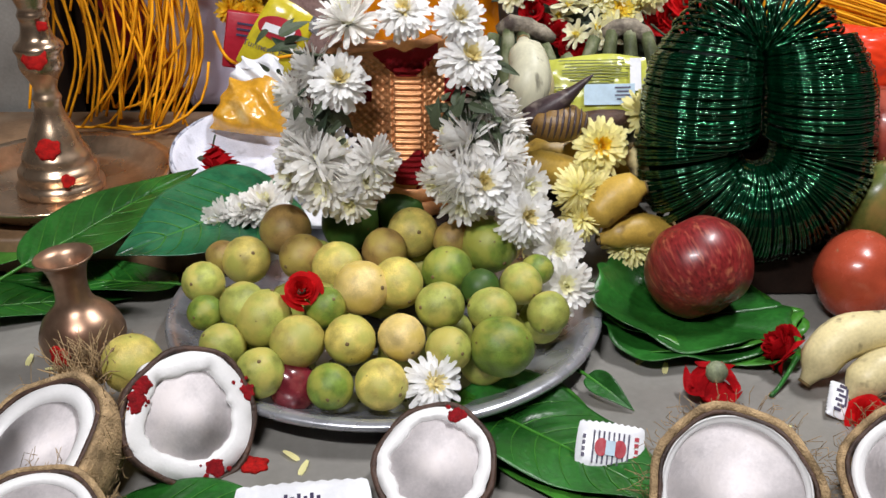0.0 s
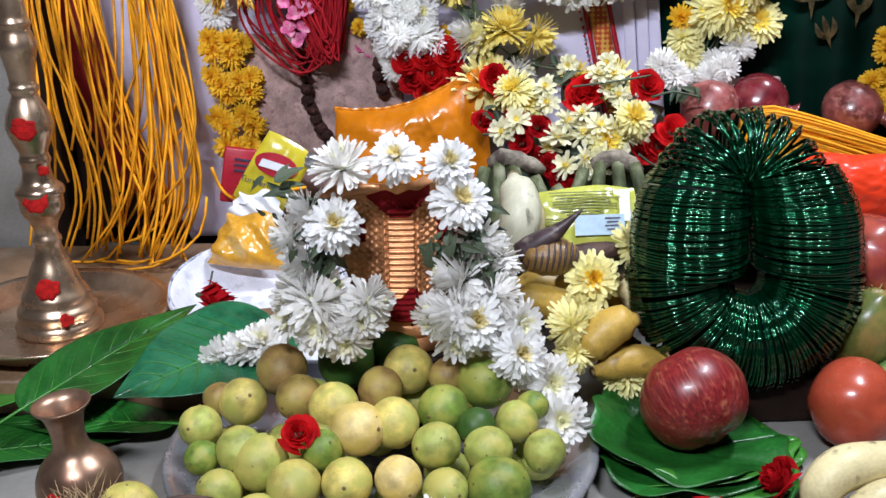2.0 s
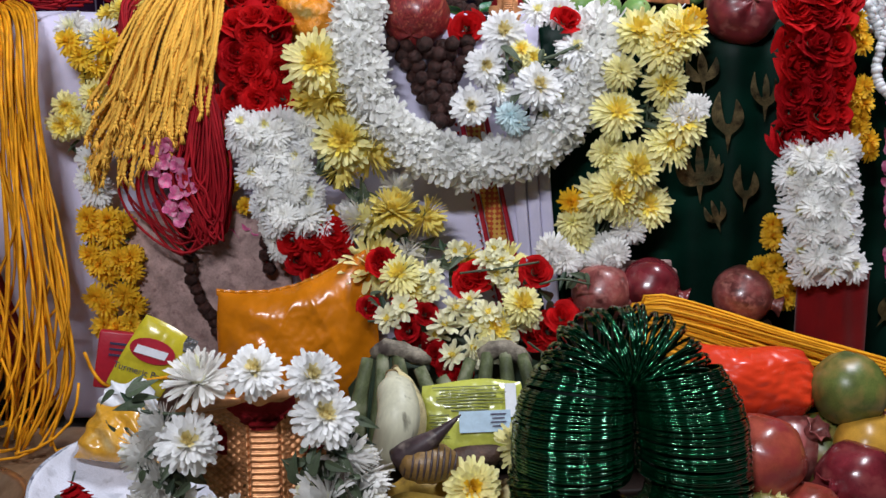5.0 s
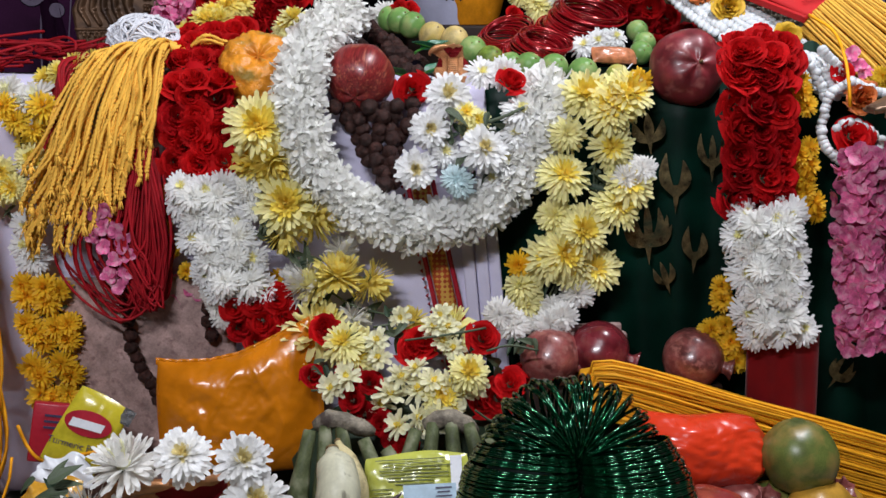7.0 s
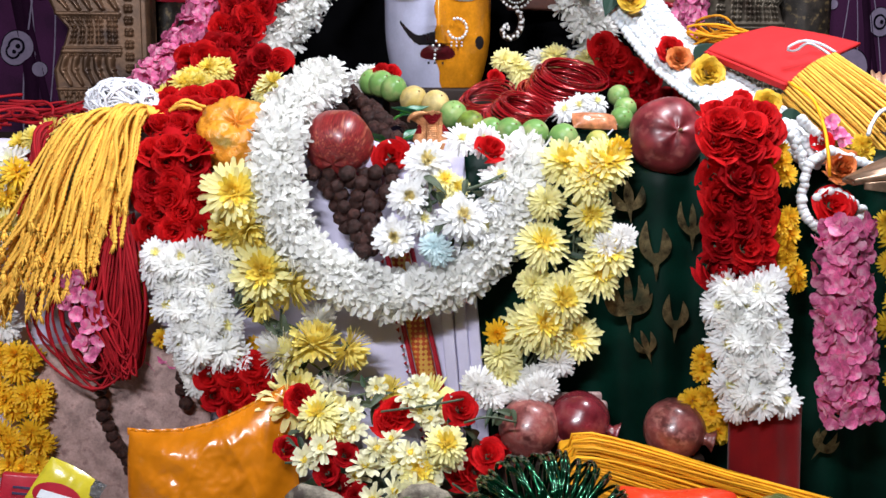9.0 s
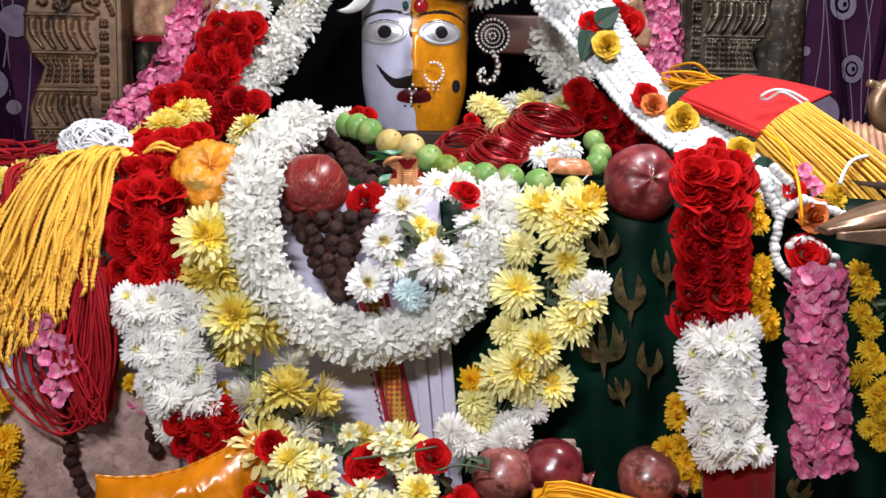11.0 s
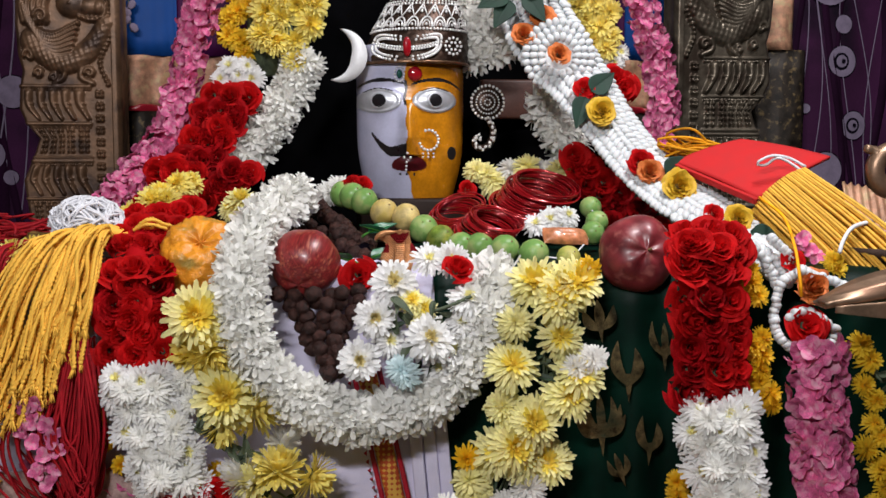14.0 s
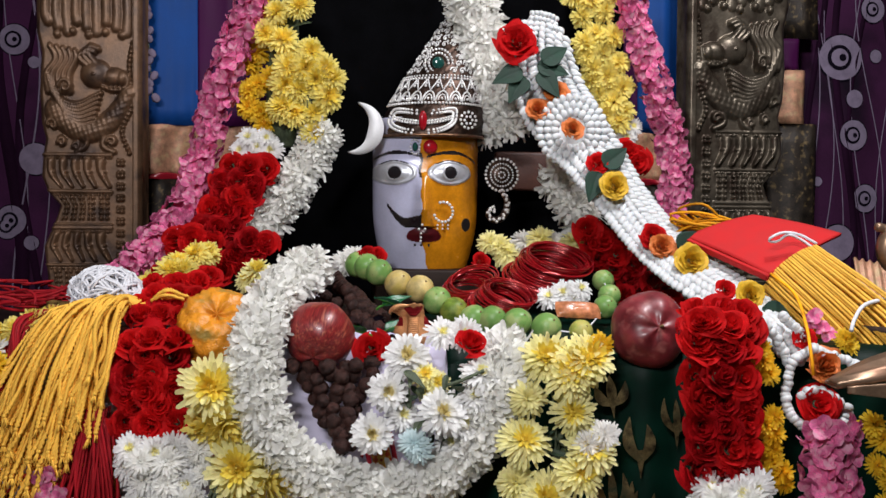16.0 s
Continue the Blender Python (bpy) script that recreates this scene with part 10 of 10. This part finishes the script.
crystals(ear, [Vector((0.325 + 0.0035 * math.cos(i), 1.495, 0.632 + 0.004 * math.sin(i * 1.7))) for i in range(8)], 0.0019)

# ---- garlands that frame the mask ----
gl = garland("pink_garland", "long rope of pink petals hanging behind the bench")
flower_rope(gl, "pink", [(0.012, 1.530, 0.935), (-0.002, 1.530, 0.876), (-0.029, 1.530, 0.801), (-0.047, 1.540, 0.735), (-0.069, 1.530, 0.656), (-0.101, 1.500, 0.596), (-0.132, 1.460, 0.558), (-0.149, 1.440, 0.538)], 0.017, 0.0125, 0.0145, 5, 16, "petal_pink", sides=(-100, 100), jit=0.45)
gr_ = garland("pink_garland", "rope of pink petals hanging by the bronze post")
flower_rope(gr_, "pink", [(0.518, 1.560, 0.958), (0.539, 1.560, 0.880), (0.565, 1.560, 0.802), (0.586, 1.560, 0.731), (0.595, 1.560, 0.676), (0.584, 1.560, 0.612)], 0.016, 0.0125, 0.0145, 5, 17, "petal_pink", sides=(-100, 100), jit=0.45)
gyl = garland("yellow_garland", "hanging garland of yellow and cream chrysanthemums")
put_flowers(gyl, "lemon_full", [(0.048, 1.525, 0.854), (0.056, 1.525, 0.817), (0.085, 1.525, 0.840), (0.104, 1.525, 0.818), (0.071, 1.525, 0.788), (0.090, 1.525, 0.758), (0.108, 1.525, 0.781), (0.064, 1.525, 0.758), (0.090, 1.525, 0.732), (0.041, 1.525, 0.891), (0.070, 1.525, 0.899), (0.093, 1.525, 0.803), (0.052, 1.525, 0.795), (0.026, 1.525, 0.861), (0.049, 1.525, 0.765), (0.115, 1.525, 0.804), (0.078, 1.525, 0.818)], 0.025, (0.1, -1, 0.2), 5, 0.4)
put_flowers(gyl, "gold_side", [(0.006, 1.545, 0.826), (0.014, 1.545, 0.796), (0.003, 1.545, 0.766), (0.018, 1.545, 0.759), (0.025, 1.545, 0.744), (0.003, 1.545, 0.789), (0.014, 1.545, 0.841), (0.025, 1.545, 0.887), (0.014, 1.545, 0.864), (0.017, 1.545, 0.902), (0.033, 1.545, 0.804)], 0.021, (-0.1, -1, 0.2), 6, 0.4)
put_flowers(gyl, "white_full", [(-0.007, 1.530, 0.708), (0.015, 1.530, 0.713), (0.034, 1.530, 0.709), (0.004, 1.530, 0.724), (0.026, 1.530, 0.724)], 0.019, (0, -1, 0.1), 7, 0.4)
sprigs(gyl, (0.082, 1.540, 0.771), 7, 0.03, 210)
sprigs(gyl, (0.077, 1.540, 0.865), 5, 0.03, 211)
part("string", mesh("string", tube([(0.046, 1.560, 0.936), (0.047, 1.560, 0.822), (0.047, 1.560, 0.715)], 0.022, 8), M["sepal"]), gyl)
gwl = garland("white_garland", "rope of small white blossoms at the mask's side")
flower_rope(gwl, "jasmine", [(0.101, 1.540, 0.733), (0.082, 1.540, 0.692), (0.063, 1.540, 0.661), (0.041, 1.540, 0.627), (0.015, 1.540, 0.600)], 0.016, 0.0185, 0.0125, 5, 18, "petal_white", jit=0.5)
rose_block("rose_garland", "red rose garland coming down beside the mask", strip_points((0.005, 1.520, 0.693), (-0.021, 1.490, 0.619), 0.058, 4, 3, 21) + strip_points((-0.025, 1.490, 0.615), (-0.067, 1.460, 0.579), 0.06, 2, 3, 22)
           + [(0.032, 1.450, 0.587), (0.018, 1.450, 0.580), (-0.003, 1.450, 0.573), (0.004, 1.450, 0.559), (-0.024, 1.450, 0.552), (-0.010, 1.450, 0.566), (-0.038, 1.450, 0.537), (-0.052, 1.450, 0.544), (0.011, 1.450, 0.591)], 0.021, 22, 0.5, ([(0.003, 1.550, 0.699), (-0.024, 1.520, 0.615), (-0.062, 1.480, 0.572)], 0.024))
gy2 = garland("yellow_flowers", "bright yellow chrysanthemum heads on the bench top", "flowers")
put_flowers(gy2, "lemon_full", [(-0.091, 1.335, 0.541), (-0.075, 1.335, 0.547), (-0.063, 1.360, 0.566), (-0.053, 1.335, 0.557), (-0.035, 1.400, 0.576), (-0.046, 1.380, 0.575), (-0.069, 1.335, 0.557), (-0.081, 1.335, 0.538), (-0.050, 1.335, 0.548), (-0.100, 1.335, 0.535)], 0.021, (0, -0.7, 0.7), 3, 0.3)
put_flowers(gy2, "yellow_full", [(0.023, 1.300, 0.550), (0.032, 1.300, 0.559)], 0.021, (0, -0.7, 0.7), 4, 0.2)

gwr = garland("white_garland", "thick rope of white blossoms behind the beaded strap")
flower_rope(gwr, "jasmine", [(0.293, 1.540, 0.947), (0.306, 1.540, 0.886), (0.318, 1.540, 0.825), (0.334, 1.540, 0.772), (0.346, 1.540, 0.738)], 0.026, 0.0195, 0.0135, 6, 19, "petal_white", jit=0.5)
flower_rope(gwr, "jasmine", [(0.419, 1.530, 0.688), (0.431, 1.530, 0.654), (0.455, 1.530, 0.619)], 0.016, 0.0215, 0.0135, 5, 20, "petal_white", jit=0.5)
gyr = garland("yellow_garland", "hanging rope of yellow chrysanthemums by pink petals")
put_flowers(gyr, "lemon_side", [(0.447, 1.565, 0.934), (0.471, 1.565, 0.927), (0.492, 1.565, 0.911), (0.500, 1.565, 0.935), (0.460, 1.565, 0.903), (0.480, 1.565, 0.880), (0.504, 1.565, 0.876), (0.464, 1.565, 0.867), (0.489, 1.565, 0.852), (0.513, 1.565, 0.841), (0.477, 1.565, 0.832), (0.497, 1.565, 0.821), (0.518, 1.565, 0.806), (0.485, 1.565, 0.797), (0.506, 1.565, 0.786), (0.522, 1.565, 0.774), (0.494, 1.565, 0.766), (0.514, 1.565, 0.758), (0.468, 1.565, 0.848), (0.473, 1.565, 0.813)], 0.0225, (0, -1, 0.2), 5, 0.4)
put_flowers(gyr, "white_full", [(0.521, 1.575, 0.747), (0.537, 1.575, 0.752), (0.529, 1.575, 0.736), (0.509, 1.575, 0.739)], 0.019, (0, -1, 0.1), 6, 0.4)
part("string", mesh("string", tube([(0.480, 1.600, 0.958), (0.498, 1.600, 0.854), (0.532, 1.600, 0.741)], 0.022, 8), M["sepal"]), gyr)
rose_block("rose_garland", "red rose garland under the beaded strap", [(0.445, 1.440, 0.590), (0.457, 1.440, 0.572), (0.475, 1.440, 0.558), (0.460, 1.440, 0.594), (0.479, 1.440, 0.576), (0.494, 1.440, 0.547), (0.509, 1.440, 0.532), (0.524, 1.440, 0.521), (0.501, 1.440, 0.561), (0.519, 1.400, 0.542), (0.531, 1.380, 0.522), (0.470, 1.380, 0.529), (0.490, 1.350, 0.514), (0.505, 1.330, 0.512), (0.526, 1.330, 0.516), (0.441, 1.440, 0.608), (0.521, 1.500, 0.699), (0.509, 1.500, 0.711)], 0.021, 24, 0.6)


# beaded strap
strap = thing("beaded_strap", None, None, "wide strap of white cloth beads with fabric roses", "strap")
line = spline([(0.389, 1.472, 0.886), (0.384, 1.468, 0.856), (0.388, 1.460, 0.802), (0.412, 1.440, 0.748), (0.442, 1.420, 0.703), (0.468, 1.395, 0.658), (0.495, 1.365, 0.613), (0.518, 1.330, 0.580), (0.540, 1.290, 0.555), (0.567, 1.250, 0.535), (0.577, 1.170, 0.511), (0.586, 1.120, 0.488)], 44)
BEADW = mesh("bead", ball(1, 8, 6), M["bead_white"])
rnd = random.Random(51)
edge_l, edge_r = [], []
fill, BEAD_DATA = Geo(), ball(1, 8, 6)


def bead_row(p, t, i, shift):
    """Seven sewn beads across the strap, slanting outwards from its middle."""
    nrm = Vector((0.05, -1, 0.35 + 0.4 * i / 43)).normalized()
    w = nrm.cross(t).normalized()
    half = float(np.interp(i, [0, 2, 5, 9, 13, 18, 28, 36, 43], [0.016, 0.034, 0.043, 0.046, 0.040, 0.031, 0.030, 0.025, 0.018]))
    out = []
    for k in range(7):
        c = (k - 3) / 3
        sg = 1 if c > 0.01 else (-1 if c < -0.01 else 0)
        d = w * (sg if sg else 0.2) + t * (0.75 + 0.15 * rnd.uniform(-1, 1)) + nrm * 0.08 * rnd.uniform(-1, 1)
        out.append(at(p + w * half * c - nrm * 0.004 * c * c + nrm * 0.001 * rnd.uniform(-1, 1) + t * shift, (0.0050, 0.0044, 0.0074 * min(1.0, half / 0.03)), d))
    return out, w, nrm, half


for i, p in enumerate(line):
    t = (line[min(i + 1, 43)] - line[max(i - 1, 0)]).normalized()
    step = (line[1] - line[0]).length
    row, w, nrm, half = bead_row(p, t, i, 0.0)
    for m in row:
        part("bead", BEADW, strap, m)
    for m in bead_row(p, t, i, step * 0.5)[0]:
        fill.add(BEAD_DATA, m)
    edge_l.append(p + w * half * 1.0 - nrm * 0.006)
    edge_r.append(p - w * half * 1.0 - nrm * 0.006)
v = [tuple(q) for pair in zip(edge_l, edge_r) for q in pair]
v += [(a, b + 0.004, c - 0.002) for a, b, c in v]
n = len(edge_l)
f = []
for i in range(n - 1):
    a = 2 * i
    f += [(a, a + 1, a + 3, a + 2), (2 * n + a + 2, 2 * n + a + 3, 2 * n + a + 1, 2 * n + a), (a, a + 2, 2 * n + a + 2, 2 * n + a), (a + 3, a + 1, 2 * n + a + 1, 2 * n + a + 3)]
part("backing", mesh("backing", (v, f), M["bead_white"]), strap, None, "white cloth backing")
part("bead_filling", mesh("bead_filling", fill, M["bead_white"]), strap, None, "closely sewn small white beads", "stuff")


def fabric_rose(kind, p, s, n=(0, -1, 0.35)):
    part("fabric_rose", FL["rose_cloth" if kind == "rose" else kind][0], strap, at(p, (s, s, s * 0.72), n, s * 300), {"rose": "red", "rose_orange": "orange", "rose_yellow": "yellow"}[kind] + " fabric rose")


for kind, p, s in (("rose", (0.346, 1.435, 0.845), 0.031), ("rose_orange", (0.372, 1.425, 0.759), 0.018), ("rose_orange", (0.396, 1.430, 0.782), 0.018), ("rose_orange", (0.411, 1.400, 0.733), 0.016), ("rose", (0.442, 1.395, 0.691), 0.016),
                   ("rose_yellow", (0.459, 1.375, 0.662), 0.020), ("rose", (0.495, 1.335, 0.601), 0.018), ("rose_orange", (0.504, 1.325, 0.590), 0.018), ("rose_yellow", (0.532, 1.300, 0.574), 0.022), ("rose", (0.552, 1.245, 0.544), 0.013), ("rose_yellow", (0.571, 1.220, 0.539), 0.018), ("rose", (0.578, 1.100, 0.505), 0.014)):
    fabric_rose(kind, p, s)
for p, yaw in (((0.372, 1.432, 0.815), -15), ((0.378, 1.430, 0.818), 35), ((0.374, 1.428, 0.806), -55), ((0.352, 1.432, 0.808), 205), ((0.355, 1.432, 0.800), 240), ((0.449, 1.390, 0.686), 40), ((0.442, 1.390, 0.679), 250), ((0.521, 1.320, 0.587), 30), ((0.576, 1.200, 0.527), 330)):
    part("fabric_leaf", leaf_mesh("fabric_leaf", 0.042, 0.030, "poly_leaf", 0.1, 0.22, yaw, 8, stalk=0), strap, Matrix.Translation(p) @ Euler((math.radians(70), 0, 0)).to_matrix().to_4x4() @ Euler((0, 0, math.radians(yaw))).to_matrix().to_4x4(), "dark green fabric leaf")
# bead rosette and end loops
ro = Vector((0.416, 1.415, 0.732))
for rr, n, kk in ((0.0415, 30, 1.0), (0.0320, 24, 0.96), (0.0230, 18, 0.9)):
    for k in range(n):
        a = 2 * math.pi * k / n
        p = ro + Vector((rr * math.cos(a), 0.010 * (rr / 0.041), rr * math.sin(a)))
        part("petal_bead", BEADW, strap, at(p, (0.0047 * kk, 0.0050, 0.0062), (math.cos(a), -0.3, math.sin(a))))
part("rosette_base", mesh("rosette_base", lathe([(0.0005, -0.004), (0.036, -0.004), (0.038, 0.0), (0.03, 0.004), (0.0005, 0.006)], 24), M["bead_white"]), strap, at(ro + Vector((0, 0.012, 0)), 1, (0, -1, 0)))
loops = thing("bead_loop", None, None, "white bead loop round fabric roses at the strap's end", "bead loop")
for path, n in (([(0.582, 1.090, 0.496), (0.562, 1.090, 0.484), (0.556, 1.090, 0.456), (0.558, 1.085, 0.432), (0.579, 1.080, 0.418), (0.605, 1.080, 0.420), (0.616, 1.085, 0.434)], 30), ([(0.582, 1.090, 0.496), (0.611, 1.090, 0.486), (0.635, 1.085, 0.478)], 12), ([(0.569, 1.085, 0.451), (0.584, 1.085, 0.457), (0.615, 1.085, 0.440)], 8), ([(0.550, 1.110, 0.515), (0.565, 1.110, 0.503), (0.577, 1.110, 0.481)], 16), ([(0.537, 1.105, 0.521), (0.551, 1.105, 0.504), (0.563, 1.105, 0.482)], 16), ([(0.557, 1.105, 0.526), (0.572, 1.105, 0.512), (0.589, 1.105, 0.496)], 14)):
    for p in spline(path, n):
        part("bead", BEADW, loops, at(p + Vector((rnd.uniform(-1, 1), rnd.uniform(-1, 1), rnd.uniform(-1, 1))) * 0.001, (0.0052, 0.0050, 0.0058), (rnd.uniform(-1, 1), -1, rnd.uniform(-1, 1))))
part("fabric_rose", FL["rose_orange"][0], loops, at((0.592, 1.085, 0.481), 0.020, (0, -1, 0.3)), "orange fabric rose")
part("fabric_rose", FL["rose"][1], loops, at((0.584, 1.080, 0.444), 0.022, (0, -1, 0.3)), "red fabric rose")
pe = garland("loose_pink_petals", "pink petals and yellow heads behind the strap's end", "petals")
put_flowers(pe, "pink", [(0.615, 1.160, 0.521), (0.624, 1.160, 0.509), (0.609, 1.160, 0.515), (0.630, 1.160, 0.503)], 0.013, (0, -1, 0.4), 3, 0.4)
put_flowers(pe, "yellow_pomp", [(0.644, 1.150, 0.499), (0.647, 1.150, 0.490)], 0.016, (0, -1, 0.3), 4, 0.3)

# whisk of yellow cords with a red felt cap
wk = thing("cord_whisk", None, None, "bundle of yellow cords under a red felt cap", "whisk")
rnd = random.Random(61)
s0, s1 = Vector((0.626, 1.235, 0.580)), Vector((0.729, 1.120, 0.450))
acr = Vector((0.030, -0.016, 0.026))
for i in range(23):
    for j in range(3):
        u = (i / 22 - 0.5) * 2 + rnd.uniform(-0.03, 0.03)
        a = s0 + acr * (0.74 * u - 0.22) + Vector((0, -0.008 + 0.008 * j, 0.006 - 0.008 * j - 0.006 * u * u))
        b = s1 + acr * (1.05 * u - 0.30) + Vector((rnd.uniform(-0.004, 0.004), -0.008 + 0.008 * j, 0.006 - 0.008 * j))
        part("cord", mesh("cord", tube(spline([a, a.lerp(b, 0.5) + Vector((0, 0, 0.006)), b], 10), 0.0018, 6), M["thread_gold"]), wk)
cap = [(0.533, 1.330, 0.601), (0.616, 1.330, 0.628), (0.698, 1.270, 0.607), (0.598, 1.235, 0.561)]
c0, c1, c2, c3 = [Vector(p) for p in cap]
felt = part("felt_cap", mesh("felt_cap", sheet(lambda u, w: (c0.lerp(c3, u)).lerp(c1.lerp(c2, u), w) + Vector((0, -0.001, 0.002)) * math.sin(math.pi * u) + Vector((0, -0.002, 0.003)) * math.sin(math.pi * w), 24, 20, 0.004), M["felt_red"]), wk, None, "red felt cap")
part("felt_side", mesh("felt_side", sheet(lambda u, w: c0.lerp(c3, u) + Vector((0.001 * w, 0.005 * w, -0.006 * w)), 16, 6, 0.004), M["felt_red"]), felt)
part("white_tie", mesh("white_tie", tube(spline([(0.652, 1.235, 0.595), (0.634, 1.240, 0.605), (0.614, 1.240, 0.607), (0.600, 1.245, 0.599), (0.610, 1.245, 0.597), (0.621, 1.240, 0.605), (0.636, 1.238, 0.599), (0.646, 1.230, 0.590)], 30), 0.0017, 5), M["thread_white"]), wk)
part("white_tie", mesh("white_tie", tube(spline([(0.699, 1.170, 0.539), (0.667, 1.155, 0.533), (0.649, 1.140, 0.520), (0.638, 1.125, 0.510)], 16), 0.0024, 5), M["thread_white"]), wk)
part("loose_cord", mesh("loose_cord", tube(spline([(0.593, 1.220, 0.562), (0.593, 1.160, 0.545), (0.578, 1.100, 0.521), (0.572, 1.075, 0.497), (0.573, 1.070, 0.473)], 20), 0.0018, 5), M["thread_yellow"]), wk)
for k in range(14):
    a = Vector((0.597, 1.340, 0.617)) + Vector((rnd.uniform(-0.02, 0.02), 0, rnd.uniform(-0.012, 0.008)))
    b = a + Vector((-0.05 - 0.02 * rnd.random(), 0.02, 0.006 + rnd.uniform(-0.012, 0.012)))
    part("loose_cord", mesh("loose_cord", tube(spline([a, a.lerp(b, 0.5) + Vector((0, -0.01, rnd.uniform(-0.01, 0.016))), b, a.lerp(b, 0.4) + Vector((0, 0.01, -0.014))], 16), 0.0016, 5), M["thread_yellow"]), wk)
thing("dark_tray", mesh("dark_tray", lathe([(0.0005, 0.0), (0.10, 0.0), (0.115, 0.012), (0.117, 0.012), (0.102, -0.003), (0.0005, -0.003)], 40), M["coco_shell"]), at((0.775, 1.22, 0.499)), "dark metal tray under the cord whisk", "tray")
for k in range(8):
    p = Vector((0.565, 1.270, 0.543)) + Vector((0.012 * k, -0.006 * k, -0.004 * k))
    thing("metal_strip", mesh("metal_strip", tube([p, p + Vector((0.045, -0.02, -0.012 + 0.004 * (k % 3)))], 0.0022, 6), M["foil" if k % 2 else "coco_shell"]), None, "thin metal strip lying on the bench", "metal strip", "metal strips")
# brass spoon-lamp tip and hook at the far edge
sp = thing("brass_ladle", None, None, "brass leaf-shaped ladle held out at the altar's edge", "ladle")
part("bowl", mesh("bowl", sheet(lambda u, w: (0.562 + 0.14 * u, 1.02 - 0.02 * math.sin(math.pi * w) + (w - 0.5) * 0.05 * math.sin(math.pi * min(1, 0.05 + u * 0.8)), 0.474 + 0.008 * u + 0.016 * (2 * w - 1) ** 2 * math.sin(math.pi * min(1, u * 0.7 + 0.02)) + 0.012 * u), 24, 14, 0.003), M["brass_dull"]), sp)
part("side", mesh("side", sheet(lambda u, w: (0.570 + 0.14 * u, 0.997 - 0.006 * math.sin(u * 2), 0.474 + 0.012 * u - (0.006 + 0.028 * u) * w), 16, 6, 0.003), M["brass_dull"]), sp)
part("eyelet", mesh("eyelet", tube([(0.7346 + 0.021 * math.cos(a), 1.2, 0.591 + 0.021 * math.sin(a)) for a in [math.pi * i / 18 for i in range(36)]], 0.0105, 10, True), M["brass_dull"]), sp, None, "round dull brass eyelet")
part("spur", mesh("spur", tube(spline([(0.7016, 1.2, 0.6153), (0.7016 + 0.012, 1.2, 0.6153 - 0.004), (0.7346 - 0.014, 1.2, 0.591 + 0.010)], 10), [0.004, 0.005, 0.005, 0.005, 0.006, 0.007, 0.008, 0.009, 0.009, 0.009], 8), M["brass_dull"]), sp)
thing("folded_zari_cloth", mesh("folded_zari_cloth", sheet(lambda u, v: (0.7385 + 0.09 * u + 0.01 * v, 1.30 + 0.04 * v, 0.515 + (0.5758 - 0.515) * v - 0.016 * u * v + 0.002 * math.sin(u * 60)), 60, 8, 0.003), M["copper_border"]), None, "pleated copper zari cloth folded at the altar's edge", "cloth")
